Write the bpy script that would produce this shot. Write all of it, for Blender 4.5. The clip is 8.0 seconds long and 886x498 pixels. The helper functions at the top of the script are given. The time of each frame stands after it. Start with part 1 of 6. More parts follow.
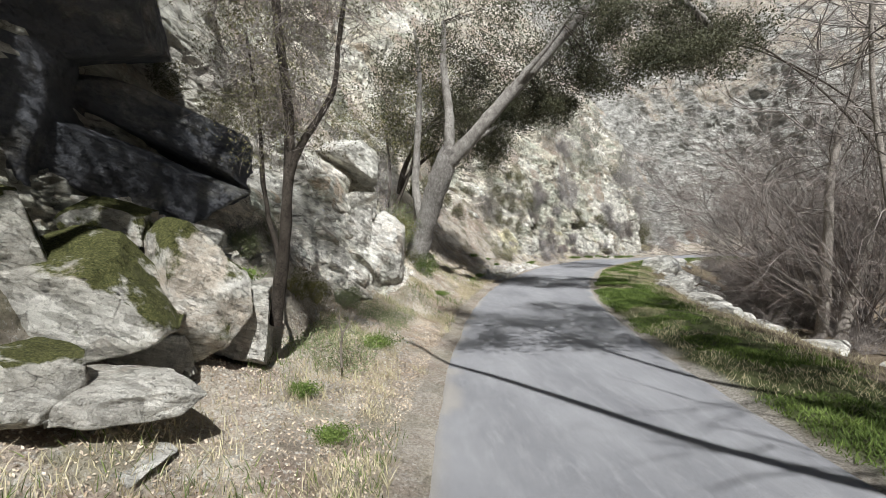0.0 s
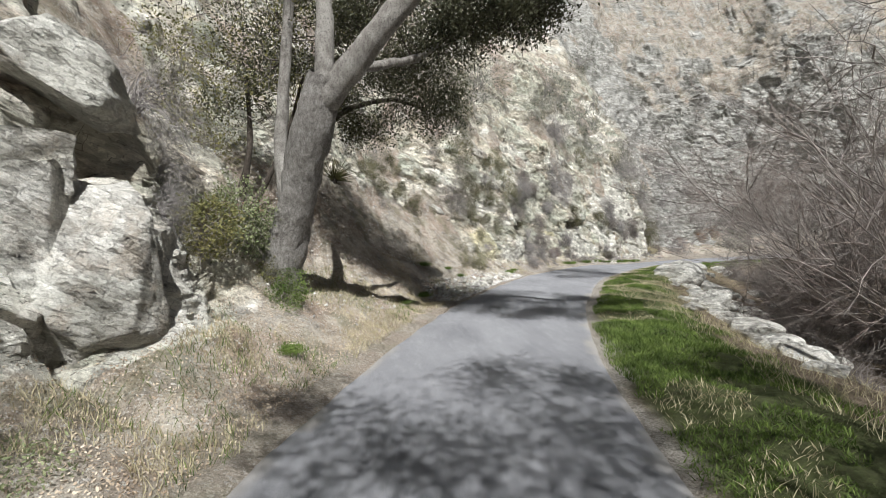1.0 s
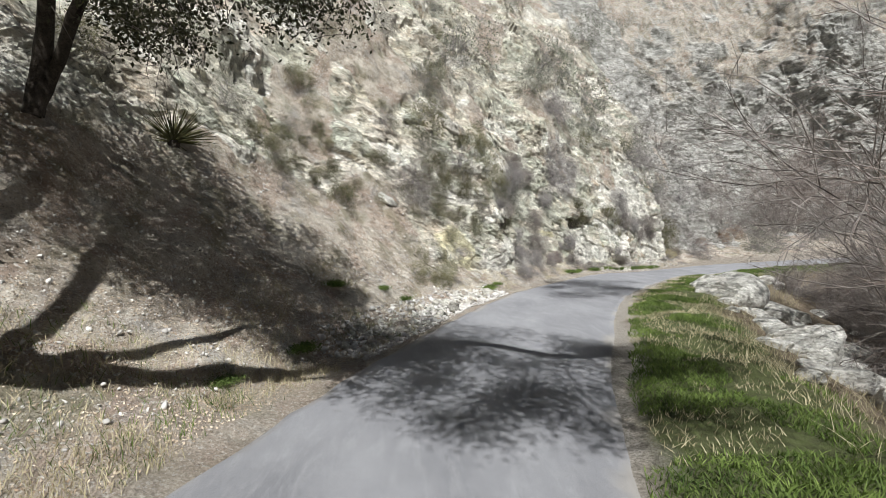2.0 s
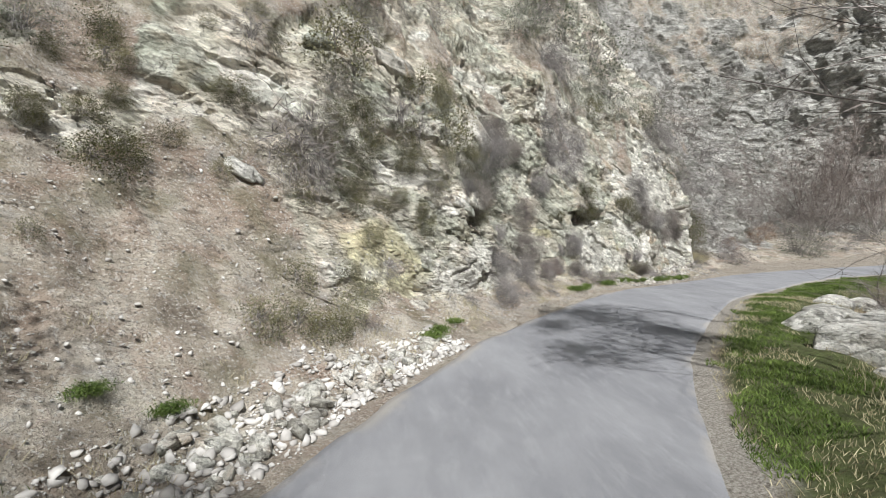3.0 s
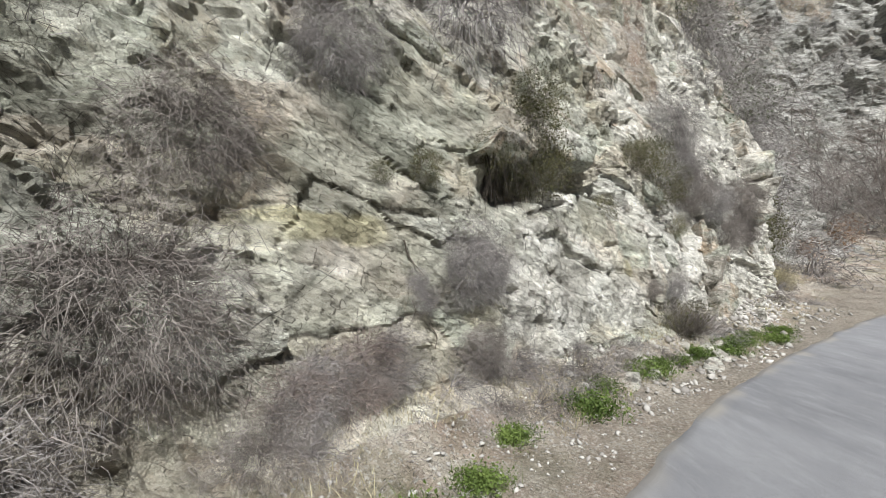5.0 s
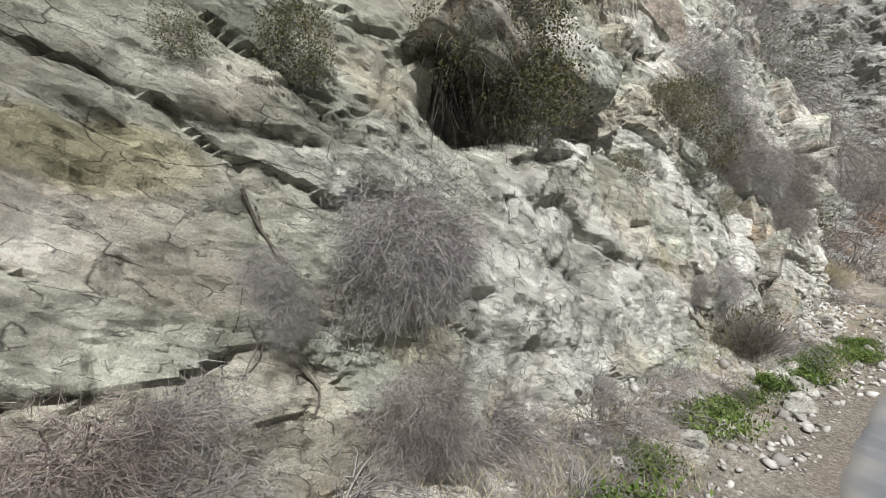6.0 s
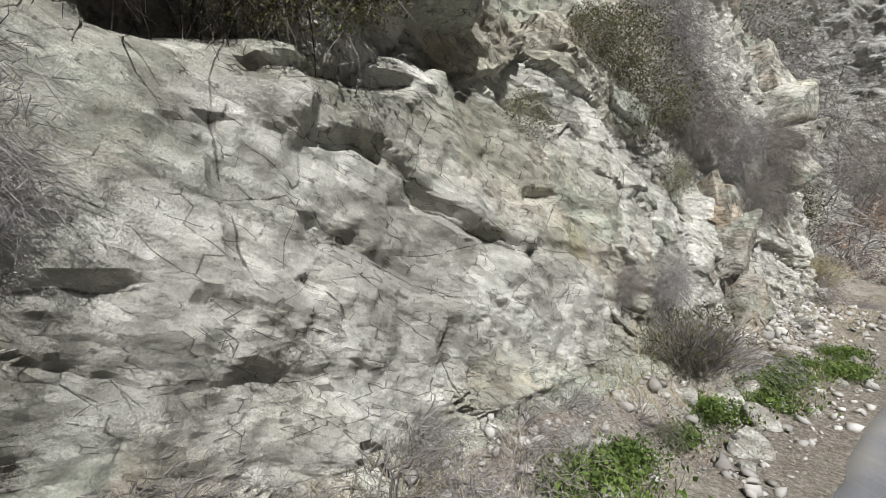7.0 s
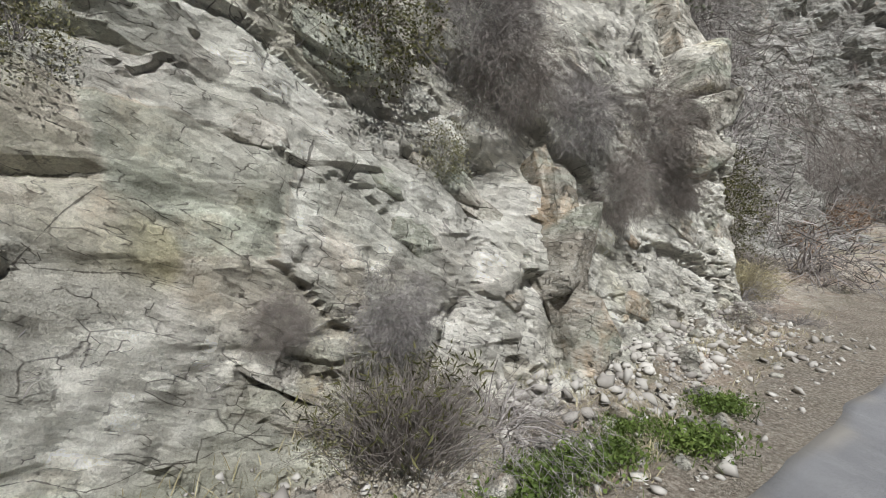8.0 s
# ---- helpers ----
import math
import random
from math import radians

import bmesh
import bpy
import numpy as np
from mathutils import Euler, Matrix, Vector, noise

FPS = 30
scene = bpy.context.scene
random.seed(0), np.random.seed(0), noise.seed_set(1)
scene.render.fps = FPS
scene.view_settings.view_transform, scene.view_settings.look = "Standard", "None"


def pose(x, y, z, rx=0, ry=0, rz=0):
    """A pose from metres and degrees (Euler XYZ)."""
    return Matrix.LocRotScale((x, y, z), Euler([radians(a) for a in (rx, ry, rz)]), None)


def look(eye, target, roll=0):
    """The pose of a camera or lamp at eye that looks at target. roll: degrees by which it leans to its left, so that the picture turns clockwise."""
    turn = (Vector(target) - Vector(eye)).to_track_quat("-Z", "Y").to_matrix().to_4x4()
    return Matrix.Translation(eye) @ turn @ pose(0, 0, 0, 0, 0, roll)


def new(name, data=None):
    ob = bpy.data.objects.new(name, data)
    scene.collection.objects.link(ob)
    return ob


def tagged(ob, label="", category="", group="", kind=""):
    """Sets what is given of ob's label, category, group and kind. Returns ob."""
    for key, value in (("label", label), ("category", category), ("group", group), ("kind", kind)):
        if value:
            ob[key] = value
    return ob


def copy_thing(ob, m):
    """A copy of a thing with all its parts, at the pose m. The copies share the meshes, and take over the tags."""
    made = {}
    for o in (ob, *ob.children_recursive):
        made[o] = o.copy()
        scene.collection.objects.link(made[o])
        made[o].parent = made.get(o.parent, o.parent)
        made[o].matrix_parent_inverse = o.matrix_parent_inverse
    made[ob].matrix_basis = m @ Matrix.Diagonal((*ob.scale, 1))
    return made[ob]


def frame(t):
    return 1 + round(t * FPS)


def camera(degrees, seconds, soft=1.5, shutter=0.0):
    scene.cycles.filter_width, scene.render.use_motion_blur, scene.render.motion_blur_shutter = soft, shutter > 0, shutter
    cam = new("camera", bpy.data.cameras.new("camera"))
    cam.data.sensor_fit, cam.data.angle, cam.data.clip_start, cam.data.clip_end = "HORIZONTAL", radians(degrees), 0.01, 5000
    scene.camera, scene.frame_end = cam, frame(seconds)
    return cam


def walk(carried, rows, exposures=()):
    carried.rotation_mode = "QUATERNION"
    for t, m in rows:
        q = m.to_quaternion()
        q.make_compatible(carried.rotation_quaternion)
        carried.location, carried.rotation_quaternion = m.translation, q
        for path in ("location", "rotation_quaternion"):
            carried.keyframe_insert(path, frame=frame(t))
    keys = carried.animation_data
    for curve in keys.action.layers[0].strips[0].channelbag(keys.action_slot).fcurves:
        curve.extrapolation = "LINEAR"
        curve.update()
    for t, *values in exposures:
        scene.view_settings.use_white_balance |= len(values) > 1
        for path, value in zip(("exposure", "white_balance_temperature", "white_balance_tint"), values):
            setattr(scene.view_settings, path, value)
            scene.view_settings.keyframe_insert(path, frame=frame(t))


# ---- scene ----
cam = camera(86.0, 8.0, soft=0.8)
PATH = [
    (0, (-1.378, -1.728, 2.302), (-1.229, 0.266, 2.242), -0.7),
    (0.5, (0.07, 1.751, 2.247), (0.221, 3.744, 2.191), -0.9),
    (1, (1.517, 5.397, 2.217), (1.67, 7.391, 2.165), -1.0),
    (1.5, (2.781, 9.059, 2.195), (2.934, 11.053, 2.146), -1.1),
    (1.7, (3.265, 10.431, 2.157), (3.412, 12.425, 2.113), -1.2),
    (2.8, (5.755, 18.96, 2.412), (5.914, 20.952, 2.341), -0.5),
    (3, (6.371, 20.628, 2.395), (6.532, 22.621, 2.322), -0.5),
    (3.5, (7.985, 24.591, 2.343), (8.145, 26.584, 2.266), -0.5),
    (4, (9.504, 28.372, 2.324), (9.658, 30.365, 2.247), -0.4),
    (4.5, (11.345, 31.936, 2.278), (11.494, 33.929, 2.201), -0.4),
    (4.7, (11.991, 33.151, 2.277), (12.138, 35.144, 2.198), -0.5),
    (5.8, (13.482, 37.215, 2.015), (13.644, 39.208, 1.949), -1.0),
    (6, (13.514, 37.473, 1.91), (13.676, 39.465, 1.84), -1.0),
    (6.5, (13.745, 38.13, 1.731), (13.904, 40.122, 1.654), -0.9),
    (7, (15.219, 38.934, 1.663), (15.38, 40.926, 1.575), -0.5),
    (7.5, (16.863, 39.737, 1.665), (17.015, 41.729, 1.579), -0.7),
    (8, (18.208, 40.598, 1.645), (18.365, 42.589, 1.556), -0.6),
]
walk(cam, [(t, look(eye, target, roll)) for t, eye, target, roll in PATH], exposures=[(0, 0.46), (1.5, 0.46), (3, 0.36), (3.5, 0.2), (4.5, 0.36), (6, 0.32), (6.5, 0.36), (7, 0.25), (8, 0.04)])

# ---- light ----
SUN_TRAVEL = Vector((-0.07, 0.645, -0.76)).normalized()
world = bpy.data.worlds.new("world")
scene.world = world
world.use_nodes = True
sky = world.node_tree.nodes.new("ShaderNodeTexSky")
sky.sky_type = "NISHITA"
sky.sun_disc = False
sky.sun_elevation = math.asin(-SUN_TRAVEL.z)
sky.sun_rotation = math.pi - 0.11
background = world.node_tree.nodes["Background"]
background.inputs["Strength"].default_value = 0.019
world.node_tree.links.new(sky.outputs["Color"], background.inputs["Color"])
sun_data = bpy.data.lights.new("sun", "SUN")
sun_data.energy, sun_data.angle, sun_data.color = 5.0, radians(0.55), (0.975, 0.98, 0.985)
sun = new("sun", sun_data)
sun.matrix_world = Matrix.Translation((0, -20, 60)) @ SUN_TRAVEL.to_track_quat("-Z", "Y").to_matrix().to_4x4()

# ---- tools for shapes ----
RNG = np.random.default_rng(7)


def smooth(a, b, x):
    t = np.clip((np.asarray(x, float) - a) / (b - a), 0, 1)
    return t * t * (3 - 2 * t)


def lattice(ix, iy, iz, seed):
    """A repeatable random number for every lattice cell."""
    h = (ix.astype(np.int64) * 374761393 + iy.astype(np.int64) * 668265263 + iz.astype(np.int64) * 2147483647 + seed * 974711) & 0xFFFFFFFF
    h = ((h ^ (h >> 13)) * 1274126177) & 0xFFFFFFFF
    h = ((h ^ (h >> 16)) * 2246822519) & 0xFFFFFFFF
    return ((h ^ (h >> 15)) & 0xFFFFFF) / float(0xFFFFFF)


def soft_noise(p, seed=0):
    i = np.floor(p)
    f = p - i
    f = f * f * f * (f * (f * 6 - 15) + 10)
    out = 0
    for dx in (0, 1):
        for dy in (0, 1):
            for dz in (0, 1):
                w = (f[:, 0] if dx else 1 - f[:, 0]) * (f[:, 1] if dy else 1 - f[:, 1]) * (f[:, 2] if dz else 1 - f[:, 2])
                out = out + w * lattice(i[:, 0] + dx, i[:, 1] + dy, i[:, 2] + dz, seed)
    return out * 2 - 1


def fractal(p, octaves=4, seed=0):
    out, amp = 0, 1.0
    for k in range(octaves):
        out = out + amp * soft_noise(p * 2.03 ** k + 17.3 * k, seed + k)
        amp *= 0.5
    return out


def facets(p, seed=0):
    """Noise made of flat faces that meet in sharp edges: straight interpolation within tetrahedra."""
    i = np.floor(p)
    f = p - i
    order = np.argsort(-f, axis=1)
    srt = np.take_along_axis(f, order, 1)
    at = i.copy()
    out = lattice(at[:, 0], at[:, 1], at[:, 2], seed) * (1 - srt[:, 0])
    rows = np.arange(len(p))
    for k in range(3):
        at[rows, order[:, k]] += 1
        out = out + lattice(at[:, 0], at[:, 1], at[:, 2], seed) * (srt[:, k] - (srt[:, k + 1] if k < 2 else 0))
    return out * 2 - 1


def blocks(p, seed=0):
    """Cells of broken rock: distance to the two nearest centres, the way to the centre and three random numbers for the cell."""
    i = np.floor(p)
    n = len(p)
    f1, f2 = np.full(n, 9.0), np.full(n, 9.0)
    way, rnd = np.zeros((n, 3)), np.zeros((n, 3))
    for dx in (-1, 0, 1):
        for dy in (-1, 0, 1):
            for dz in (-1, 0, 1):
                c = i + (dx, dy, dz)
                centre = c + np.stack([lattice(c[:, 0], c[:, 1], c[:, 2], seed + k) for k in (1, 2, 3)], 1)
                d = np.linalg.norm(p - centre, axis=1)
                near = d < f1
                f2 = np.where(near, f1, np.minimum(f2, d))
                f1 = np.where(near, d, f1)
                way[near] = (p - centre)[near]
                for k in range(3):
                    rnd[near, k] = lattice(c[near, 0], c[near, 1], c[near, 2], seed + 11 + k)
    return f1, f2, way, rnd


def mesh_of(name, verts, *faces, material=None, shade_smooth=False):
    """A mesh from arrays: vertices (n, 3) and one or more arrays of triangles or quads."""
    verts = np.asarray(verts, np.float32)
    mesh = bpy.data.meshes.new(name)
    faces = [np.asarray(f, np.int32) for f in faces if len(f)]
    loops = np.concatenate([f.ravel() for f in faces])
    sizes = np.concatenate([np.full(len(f), f.shape[1], np.int32) for f in faces])
    mesh.vertices.add(len(verts))
    mesh.vertices.foreach_set("co", verts.ravel())
    mesh.loops.add(len(loops))
    mesh.loops.foreach_set("vertex_index", loops)
    mesh.polygons.add(len(sizes))
    mesh.polygons.foreach_set("loop_start", np.concatenate([[0], np.cumsum(sizes)[:-1]]).astype(np.int32))
    if shade_smooth:
        mesh.polygons.foreach_set("use_smooth", np.ones(len(sizes), bool))
    mesh.update(calc_edges=True)
    mesh.validate()
    if material:
        mesh.materials.append(material)
    return mesh


def part(name, mesh, parent=None, label=""):
    ob = new(name, mesh)
    ob.parent = parent
    if label:
        ob["label"] = label
    if name.endswith(("tangle", "tuft", "foliage", "crown", "rosette")):
        ob["kind"] = "stuff"
    return ob


def grid_quads(rows, cols):
    a = np.arange((rows - 1) * (cols - 1))
    i = a // (cols - 1) * cols + a % (cols - 1)
    return np.stack([i, i + 1, i + cols + 1, i + cols], 1)


def tube(points, radii, sides=7):
    """A tapered tube along points, as vertices and quads."""
    points, radii = np.asarray(points, float), np.asarray(radii, float)
    way = np.gradient(points, axis=0)
    way /= np.linalg.norm(way, axis=1)[:, None] + 1e-9
    ref = np.array((0.31, 0.87, 0.38)) if abs(way[0][2]) > 0.6 else np.array((0.1, 0.2, 0.97))
    a = np.cross(way, ref)
    a /= np.linalg.norm(a, axis=1)[:, None] + 1e-9
    b = np.cross(way, a)
    ang = np.arange(sides) / sides * 2 * math.pi
    ring = a[:, None] * np.cos(ang)[None, :, None] + b[:, None] * np.sin(ang)[None, :, None]
    verts = (points[:, None] + ring * radii[:, None, None]).reshape(-1, 3)
    k = np.arange((len(points) - 1) * sides)
    r, s = k // sides, k % sides
    quads = np.stack([r * sides + s, r * sides + (s + 1) % sides, (r + 1) * sides + (s + 1) % sides, (r + 1) * sides + s], 1)
    return verts, quads


def joined(pieces):
    verts, faces, base = [], [], 0
    for v, f in pieces:
        verts.append(v)
        faces.append(np.asarray(f) + base)
        base += len(v)
    return np.concatenate(verts), np.concatenate(faces)


def strands(starts, ways, lengths, width, rng, bend=0.25, droop=0.0, steps=4, sides=3):
    """Many thin tapering twigs at once: arrays of starts, directions and lengths."""
    n = len(starts)
    t = np.linspace(0, 1, steps + 1)[None, :, None]
    side = rng.normal(size=(n, 3))
    side -= (side * ways).sum(1)[:, None] * ways
    side /= np.linalg.norm(side, axis=1)[:, None] + 1e-9
    third = np.cross(ways, side)
    curl = rng.normal(0, bend, (n, 1, 1))
    wob = rng.normal(0, bend * 0.35, (n, 1, 1)) * np.sin(t * 7 + rng.uniform(0, 6, (n, 1, 1)))
    line = ways[:, None] * t + side[:, None] * (curl * t * t) + third[:, None] * wob * t
    line[:, :, 2] -= droop * (t[:, :, 0] ** 2)
    line = starts[:, None] + line * lengths[:, None, None]
    w = width * (1 - 0.75 * t) * np.clip(lengths[:, None, None] ** 0.3, 0.5, 1.6)
    rings = []
    for k in range(sides):
        c, s = math.cos(k * 2 * math.pi / sides), math.sin(k * 2 * math.pi / sides)
        rings.append(line + (side[:, None] * c + third[:, None] * s) * w)
    verts = np.stack(rings, 2).reshape(-1, 3)
    faces = sides if sides > 2 else 1
    i, j, k = np.meshgrid(np.arange(n), np.arange(steps), np.arange(faces), indexing="ij")
    base = (i * (steps + 1) + j) * sides
    quads = np.stack([base + k, base + (k + 1) % sides, base + sides + (k + 1) % sides, base + sides + k], -1).reshape(-1, 4)
    return verts, quads


def leaves(centres, size, rng, slim=0.5, up=0.0):
    """Small pointed leaves folded along the middle: four vertices, two triangles each."""
    n = len(centres)
    a = rng.normal(size=(n, 3))
    a[:, 2] += up
    a /= np.linalg.norm(a, axis=1)[:, None]
    b = np.cross(a, rng.normal(size=(n, 3)))
    b /= np.linalg.norm(b, axis=1)[:, None]
    c = np.cross(a, b)
    s = size * rng.uniform(0.6, 1.3, (n, 1))
    verts = np.stack([centres - a * s * 0.5, centres + b * s * slim * 0.5 + c * s * 0.1, centres + a * s * 0.5, centres - b * s * slim * 0.5 + c * s * 0.1], 1).reshape(-1, 3)
    i = np.arange(n)[:, None] * 4
    return verts, np.concatenate([i + (0, 1, 2), i + (0, 2, 3)])


def unit(v):
    return v / (np.linalg.norm(v, axis=-1, keepdims=True) + 1e-9)

# ---- materials ----


class Nodes:
    """A short way to write node materials."""

    def __init__(self, name):
        self.mat = bpy.data.materials.new(name)
        self.mat.use_nodes = True
        self.tree = self.mat.node_tree
        self.shader = self.tree.nodes["Principled BSDF"]
        self.place = self.tree.nodes.new("ShaderNodeNewGeometry").outputs["Position"]

    def node(self, kind, **inputs):
        n = self.tree.nodes.new(kind)
        for key, value in inputs.items():
            self.put(n.inputs[key.replace("_", " ")], value)
        return n

    def put(self, socket, value):
        if isinstance(value, bpy.types.NodeSocket):
            self.tree.links.new(value, socket)
        else:
            socket.default_value = value

    def noise(self, scale, detail=5.0, rough=0.6, stretch=None, offset=0.0, warp=0.0):
        n = self.node("ShaderNodeTexNoise", Scale=scale, Detail=detail, Roughness=rough, Distortion=warp)
        m = self.node("ShaderNodeMapping", Vector=self.place)
        m.inputs["Location"].default_value = (offset, offset * 0.7, offset * 1.3)
        if stretch:
            m.inputs["Scale"].default_value = stretch[:3]
            if len(stretch) > 3:
                m.inputs["Rotation"].default_value = stretch[3:]
        self.put(n.inputs["Vector"], m.outputs["Vector"])
        return n.outputs["Fac"]

    def ramp(self, fac, *stops):
        n = self.node("ShaderNodeValToRGB", Fac=fac)
        while len(n.color_ramp.elements) < len(stops):
            n.color_ramp.elements.new(0.5)
        for e, (at, c) in zip(n.color_ramp.elements, stops):
            e.position = at
            e.color = (*c, 1) if isinstance(c, tuple) else (c, c, c, 1)
        return n.outputs["Color"]

    def mix(self, fac, a, b, how="MIX"):
        n = self.tree.nodes.new("ShaderNodeMix")
        n.data_type, n.blend_type = "RGBA", how
        self.put(n.inputs[0], fac)
        for socket, v in ((n.inputs[6], a), (n.inputs[7], b)):
            self.put(socket, (*v, 1) if isinstance(v, tuple) else v)
        return n.outputs[2]

    def math(self, how, a, b=0.0):
        n = self.tree.nodes.new("ShaderNodeMath")
        n.operation = how
        self.put(n.inputs[0], a)
        self.put(n.inputs[1], b)
        return n.outputs[0]

    def attribute(self, name):
        n = self.tree.nodes.new("ShaderNodeAttribute")
        n.attribute_name = name
        return n.outputs["Fac"]

    def done(self, color, rough=0.85, bumps=(), specular=0.3):
        self.put(self.shader.inputs["Base Color"], (*color, 1) if isinstance(color, tuple) else color)
        self.put(self.shader.inputs["Roughness"], rough)
        self.shader.inputs["Specular IOR Level"].default_value = specular
        normal = None
        for height, distance in bumps:
            b = self.node("ShaderNodeBump", Height=height, Distance=distance)
            b.inputs["Strength"].default_value = 1.0
            if normal:
                self.put(b.inputs["Normal"], normal)
            normal = b.outputs["Normal"]
        if normal:
            self.put(self.shader.inputs["Normal"], normal)
        return self.mat


def rock_color(n, green=0.6, seed=0.0, bed=(0.5, 0.5, 1.5, 0.0, 0.5, 0.6)):
    """Pale grey granite-gneiss with greenish, tan and rusty patches and darker lichen stains."""
    c = n.ramp(n.noise(0.55, 6, 0.62, bed, 3.1 + seed, 0.6), (0.32, (0.32, 0.29, 0.25)), (0.43, (0.50, 0.472, 0.42)), (0.53, (0.70, 0.67, 0.61)), (0.63, (0.90, 0.88, 0.835)))
    c = n.mix(n.math("MULTIPLY", n.ramp(n.noise(0.8, 5, 0.6, bed, 9.7 + seed, 0.8), (0.47, 0.0), (0.57, 1.0)), green), c, (0.37, 0.42, 0.345))
    c = n.mix(n.math("MULTIPLY", n.ramp(n.noise(1.1, 6, 0.65, None, 21.0 + seed, 0.5), (0.52, 0.0), (0.62, 1.0)), 0.75), c, (0.52, 0.40, 0.29))
    c = n.mix(n.math("MULTIPLY", n.ramp(n.noise(0.9, 4, 0.6, None, 33.0 + seed, 0.5), (0.62, 0.0), (0.72, 1.0)), 0.7), c, (0.50, 0.46, 0.30))
    c = n.mix(n.math("MULTIPLY", n.ramp(n.noise(2.6, 8, 0.7, (1, 1, 0.35), 5.0 + seed, 0.4), (0.53, 0.0), (0.66, 1.0)), 0.7), c, (0.20, 0.19, 0.165))
    c = n.mix(n.math("MULTIPLY", n.ramp(n.noise(26, 5, 0.75, None, 2.0), (0.36, 1.0), (0.45, 0.0)), 0.65), c, (0.16, 0.145, 0.115))
    c = n.mix(n.math("MULTIPLY", n.ramp(n.noise(9, 8, 0.72, (1, 1, 2.2, 0, 0.5, 0.6), 14.0, 0.6), (0.52, 0.0), (0.64, 1.0)), 0.5), c, (0.80, 0.79, 0.75))
    return c


def rock_cells(n, size, warp, seed, width):
    """Blocks between joints, longer with the beds than across them: a random number for each block."""
    m = n.node("ShaderNodeMapping", Vector=n.place)
    m.vector_type = "TEXTURE"
    m.inputs["Location"].default_value = (seed, seed * 0.3, seed * 0.7)
    m.inputs["Rotation"].default_value = (0.0, 0.42, 0.7)
    m.inputs["Scale"].default_value = (size * 1.5, size * 1.5, size * 0.6)
    w = n.node("ShaderNodeTexNoise", Scale=1.1 / size, Detail=2.0, Roughness=0.5)
    n.put(w.inputs["Vector"], n.place)
    v = n.tree.nodes.new("ShaderNodeTexVoronoi")
    v.feature, v.distance = "F1", "CHEBYCHEV"
    n.put(v.inputs["Vector"], n.mix(warp, m.outputs["Vector"], w.outputs["Color"], "ADD"))
    v.inputs["Scale"].default_value = 1.0
    second = n.tree.nodes.new("ShaderNodeTexVoronoi")
    second.feature, second.distance = "F2", "CHEBYCHEV"
    n.put(second.inputs["Vector"], v.inputs["Vector"].links[0].from_socket)
    second.inputs["Scale"].default_value = 1.0
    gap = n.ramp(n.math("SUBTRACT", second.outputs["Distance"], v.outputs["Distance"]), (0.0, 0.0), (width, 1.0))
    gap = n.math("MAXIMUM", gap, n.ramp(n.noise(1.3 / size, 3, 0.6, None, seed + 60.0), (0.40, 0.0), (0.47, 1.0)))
    off, lean, tilt = (n.tree.nodes.new("ShaderNodeVectorMath") for _ in range(3))
    off.operation, lean.operation, tilt.operation = "SUBTRACT", "SUBTRACT", "DOT_PRODUCT"
    n.put(off.inputs[0], v.inputs["Vector"].links[0].from_socket)
    n.put(off.inputs[1], v.outputs["Position"])
    n.put(lean.inputs[0], v.outputs["Color"])
    lean.inputs[1].default_value = (0.5, 0.5, 0.5)
    n.put(tilt.inputs[0], off.outputs["Vector"])
    n.put(tilt.inputs[1], lean.outputs["Vector"])
    return n.node("ShaderNodeSeparateColor", Color=v.outputs["Color"]).outputs[0], gap, tilt.outputs["Value"]


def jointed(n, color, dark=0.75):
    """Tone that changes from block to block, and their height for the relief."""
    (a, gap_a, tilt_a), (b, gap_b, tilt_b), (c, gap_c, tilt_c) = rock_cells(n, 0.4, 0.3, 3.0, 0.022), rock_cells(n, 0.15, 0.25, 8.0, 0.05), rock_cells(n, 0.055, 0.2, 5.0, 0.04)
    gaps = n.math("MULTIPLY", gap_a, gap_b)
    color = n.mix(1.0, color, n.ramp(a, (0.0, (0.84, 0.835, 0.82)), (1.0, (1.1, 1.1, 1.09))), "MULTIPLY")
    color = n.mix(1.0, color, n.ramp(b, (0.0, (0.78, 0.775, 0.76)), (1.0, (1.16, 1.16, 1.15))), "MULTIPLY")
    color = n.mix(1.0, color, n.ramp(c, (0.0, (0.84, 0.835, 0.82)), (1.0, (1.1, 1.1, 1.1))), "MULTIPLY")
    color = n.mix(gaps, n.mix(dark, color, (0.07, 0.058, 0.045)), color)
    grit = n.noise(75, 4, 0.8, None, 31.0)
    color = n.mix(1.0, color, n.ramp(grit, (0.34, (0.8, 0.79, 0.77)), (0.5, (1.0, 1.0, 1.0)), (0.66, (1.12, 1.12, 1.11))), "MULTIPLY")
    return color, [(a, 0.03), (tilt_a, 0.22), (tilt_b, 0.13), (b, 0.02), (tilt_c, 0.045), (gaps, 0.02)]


def rock_bumps(n):
    fine = n.noise(30, 8, 0.7)
    mid = n.noise(5.5, 8, 0.72, (1, 1, 1.3, 0, 0.5, 0.6), 4.0, 0.2)
    return [(mid, 0.08), (fine, 0.035)]


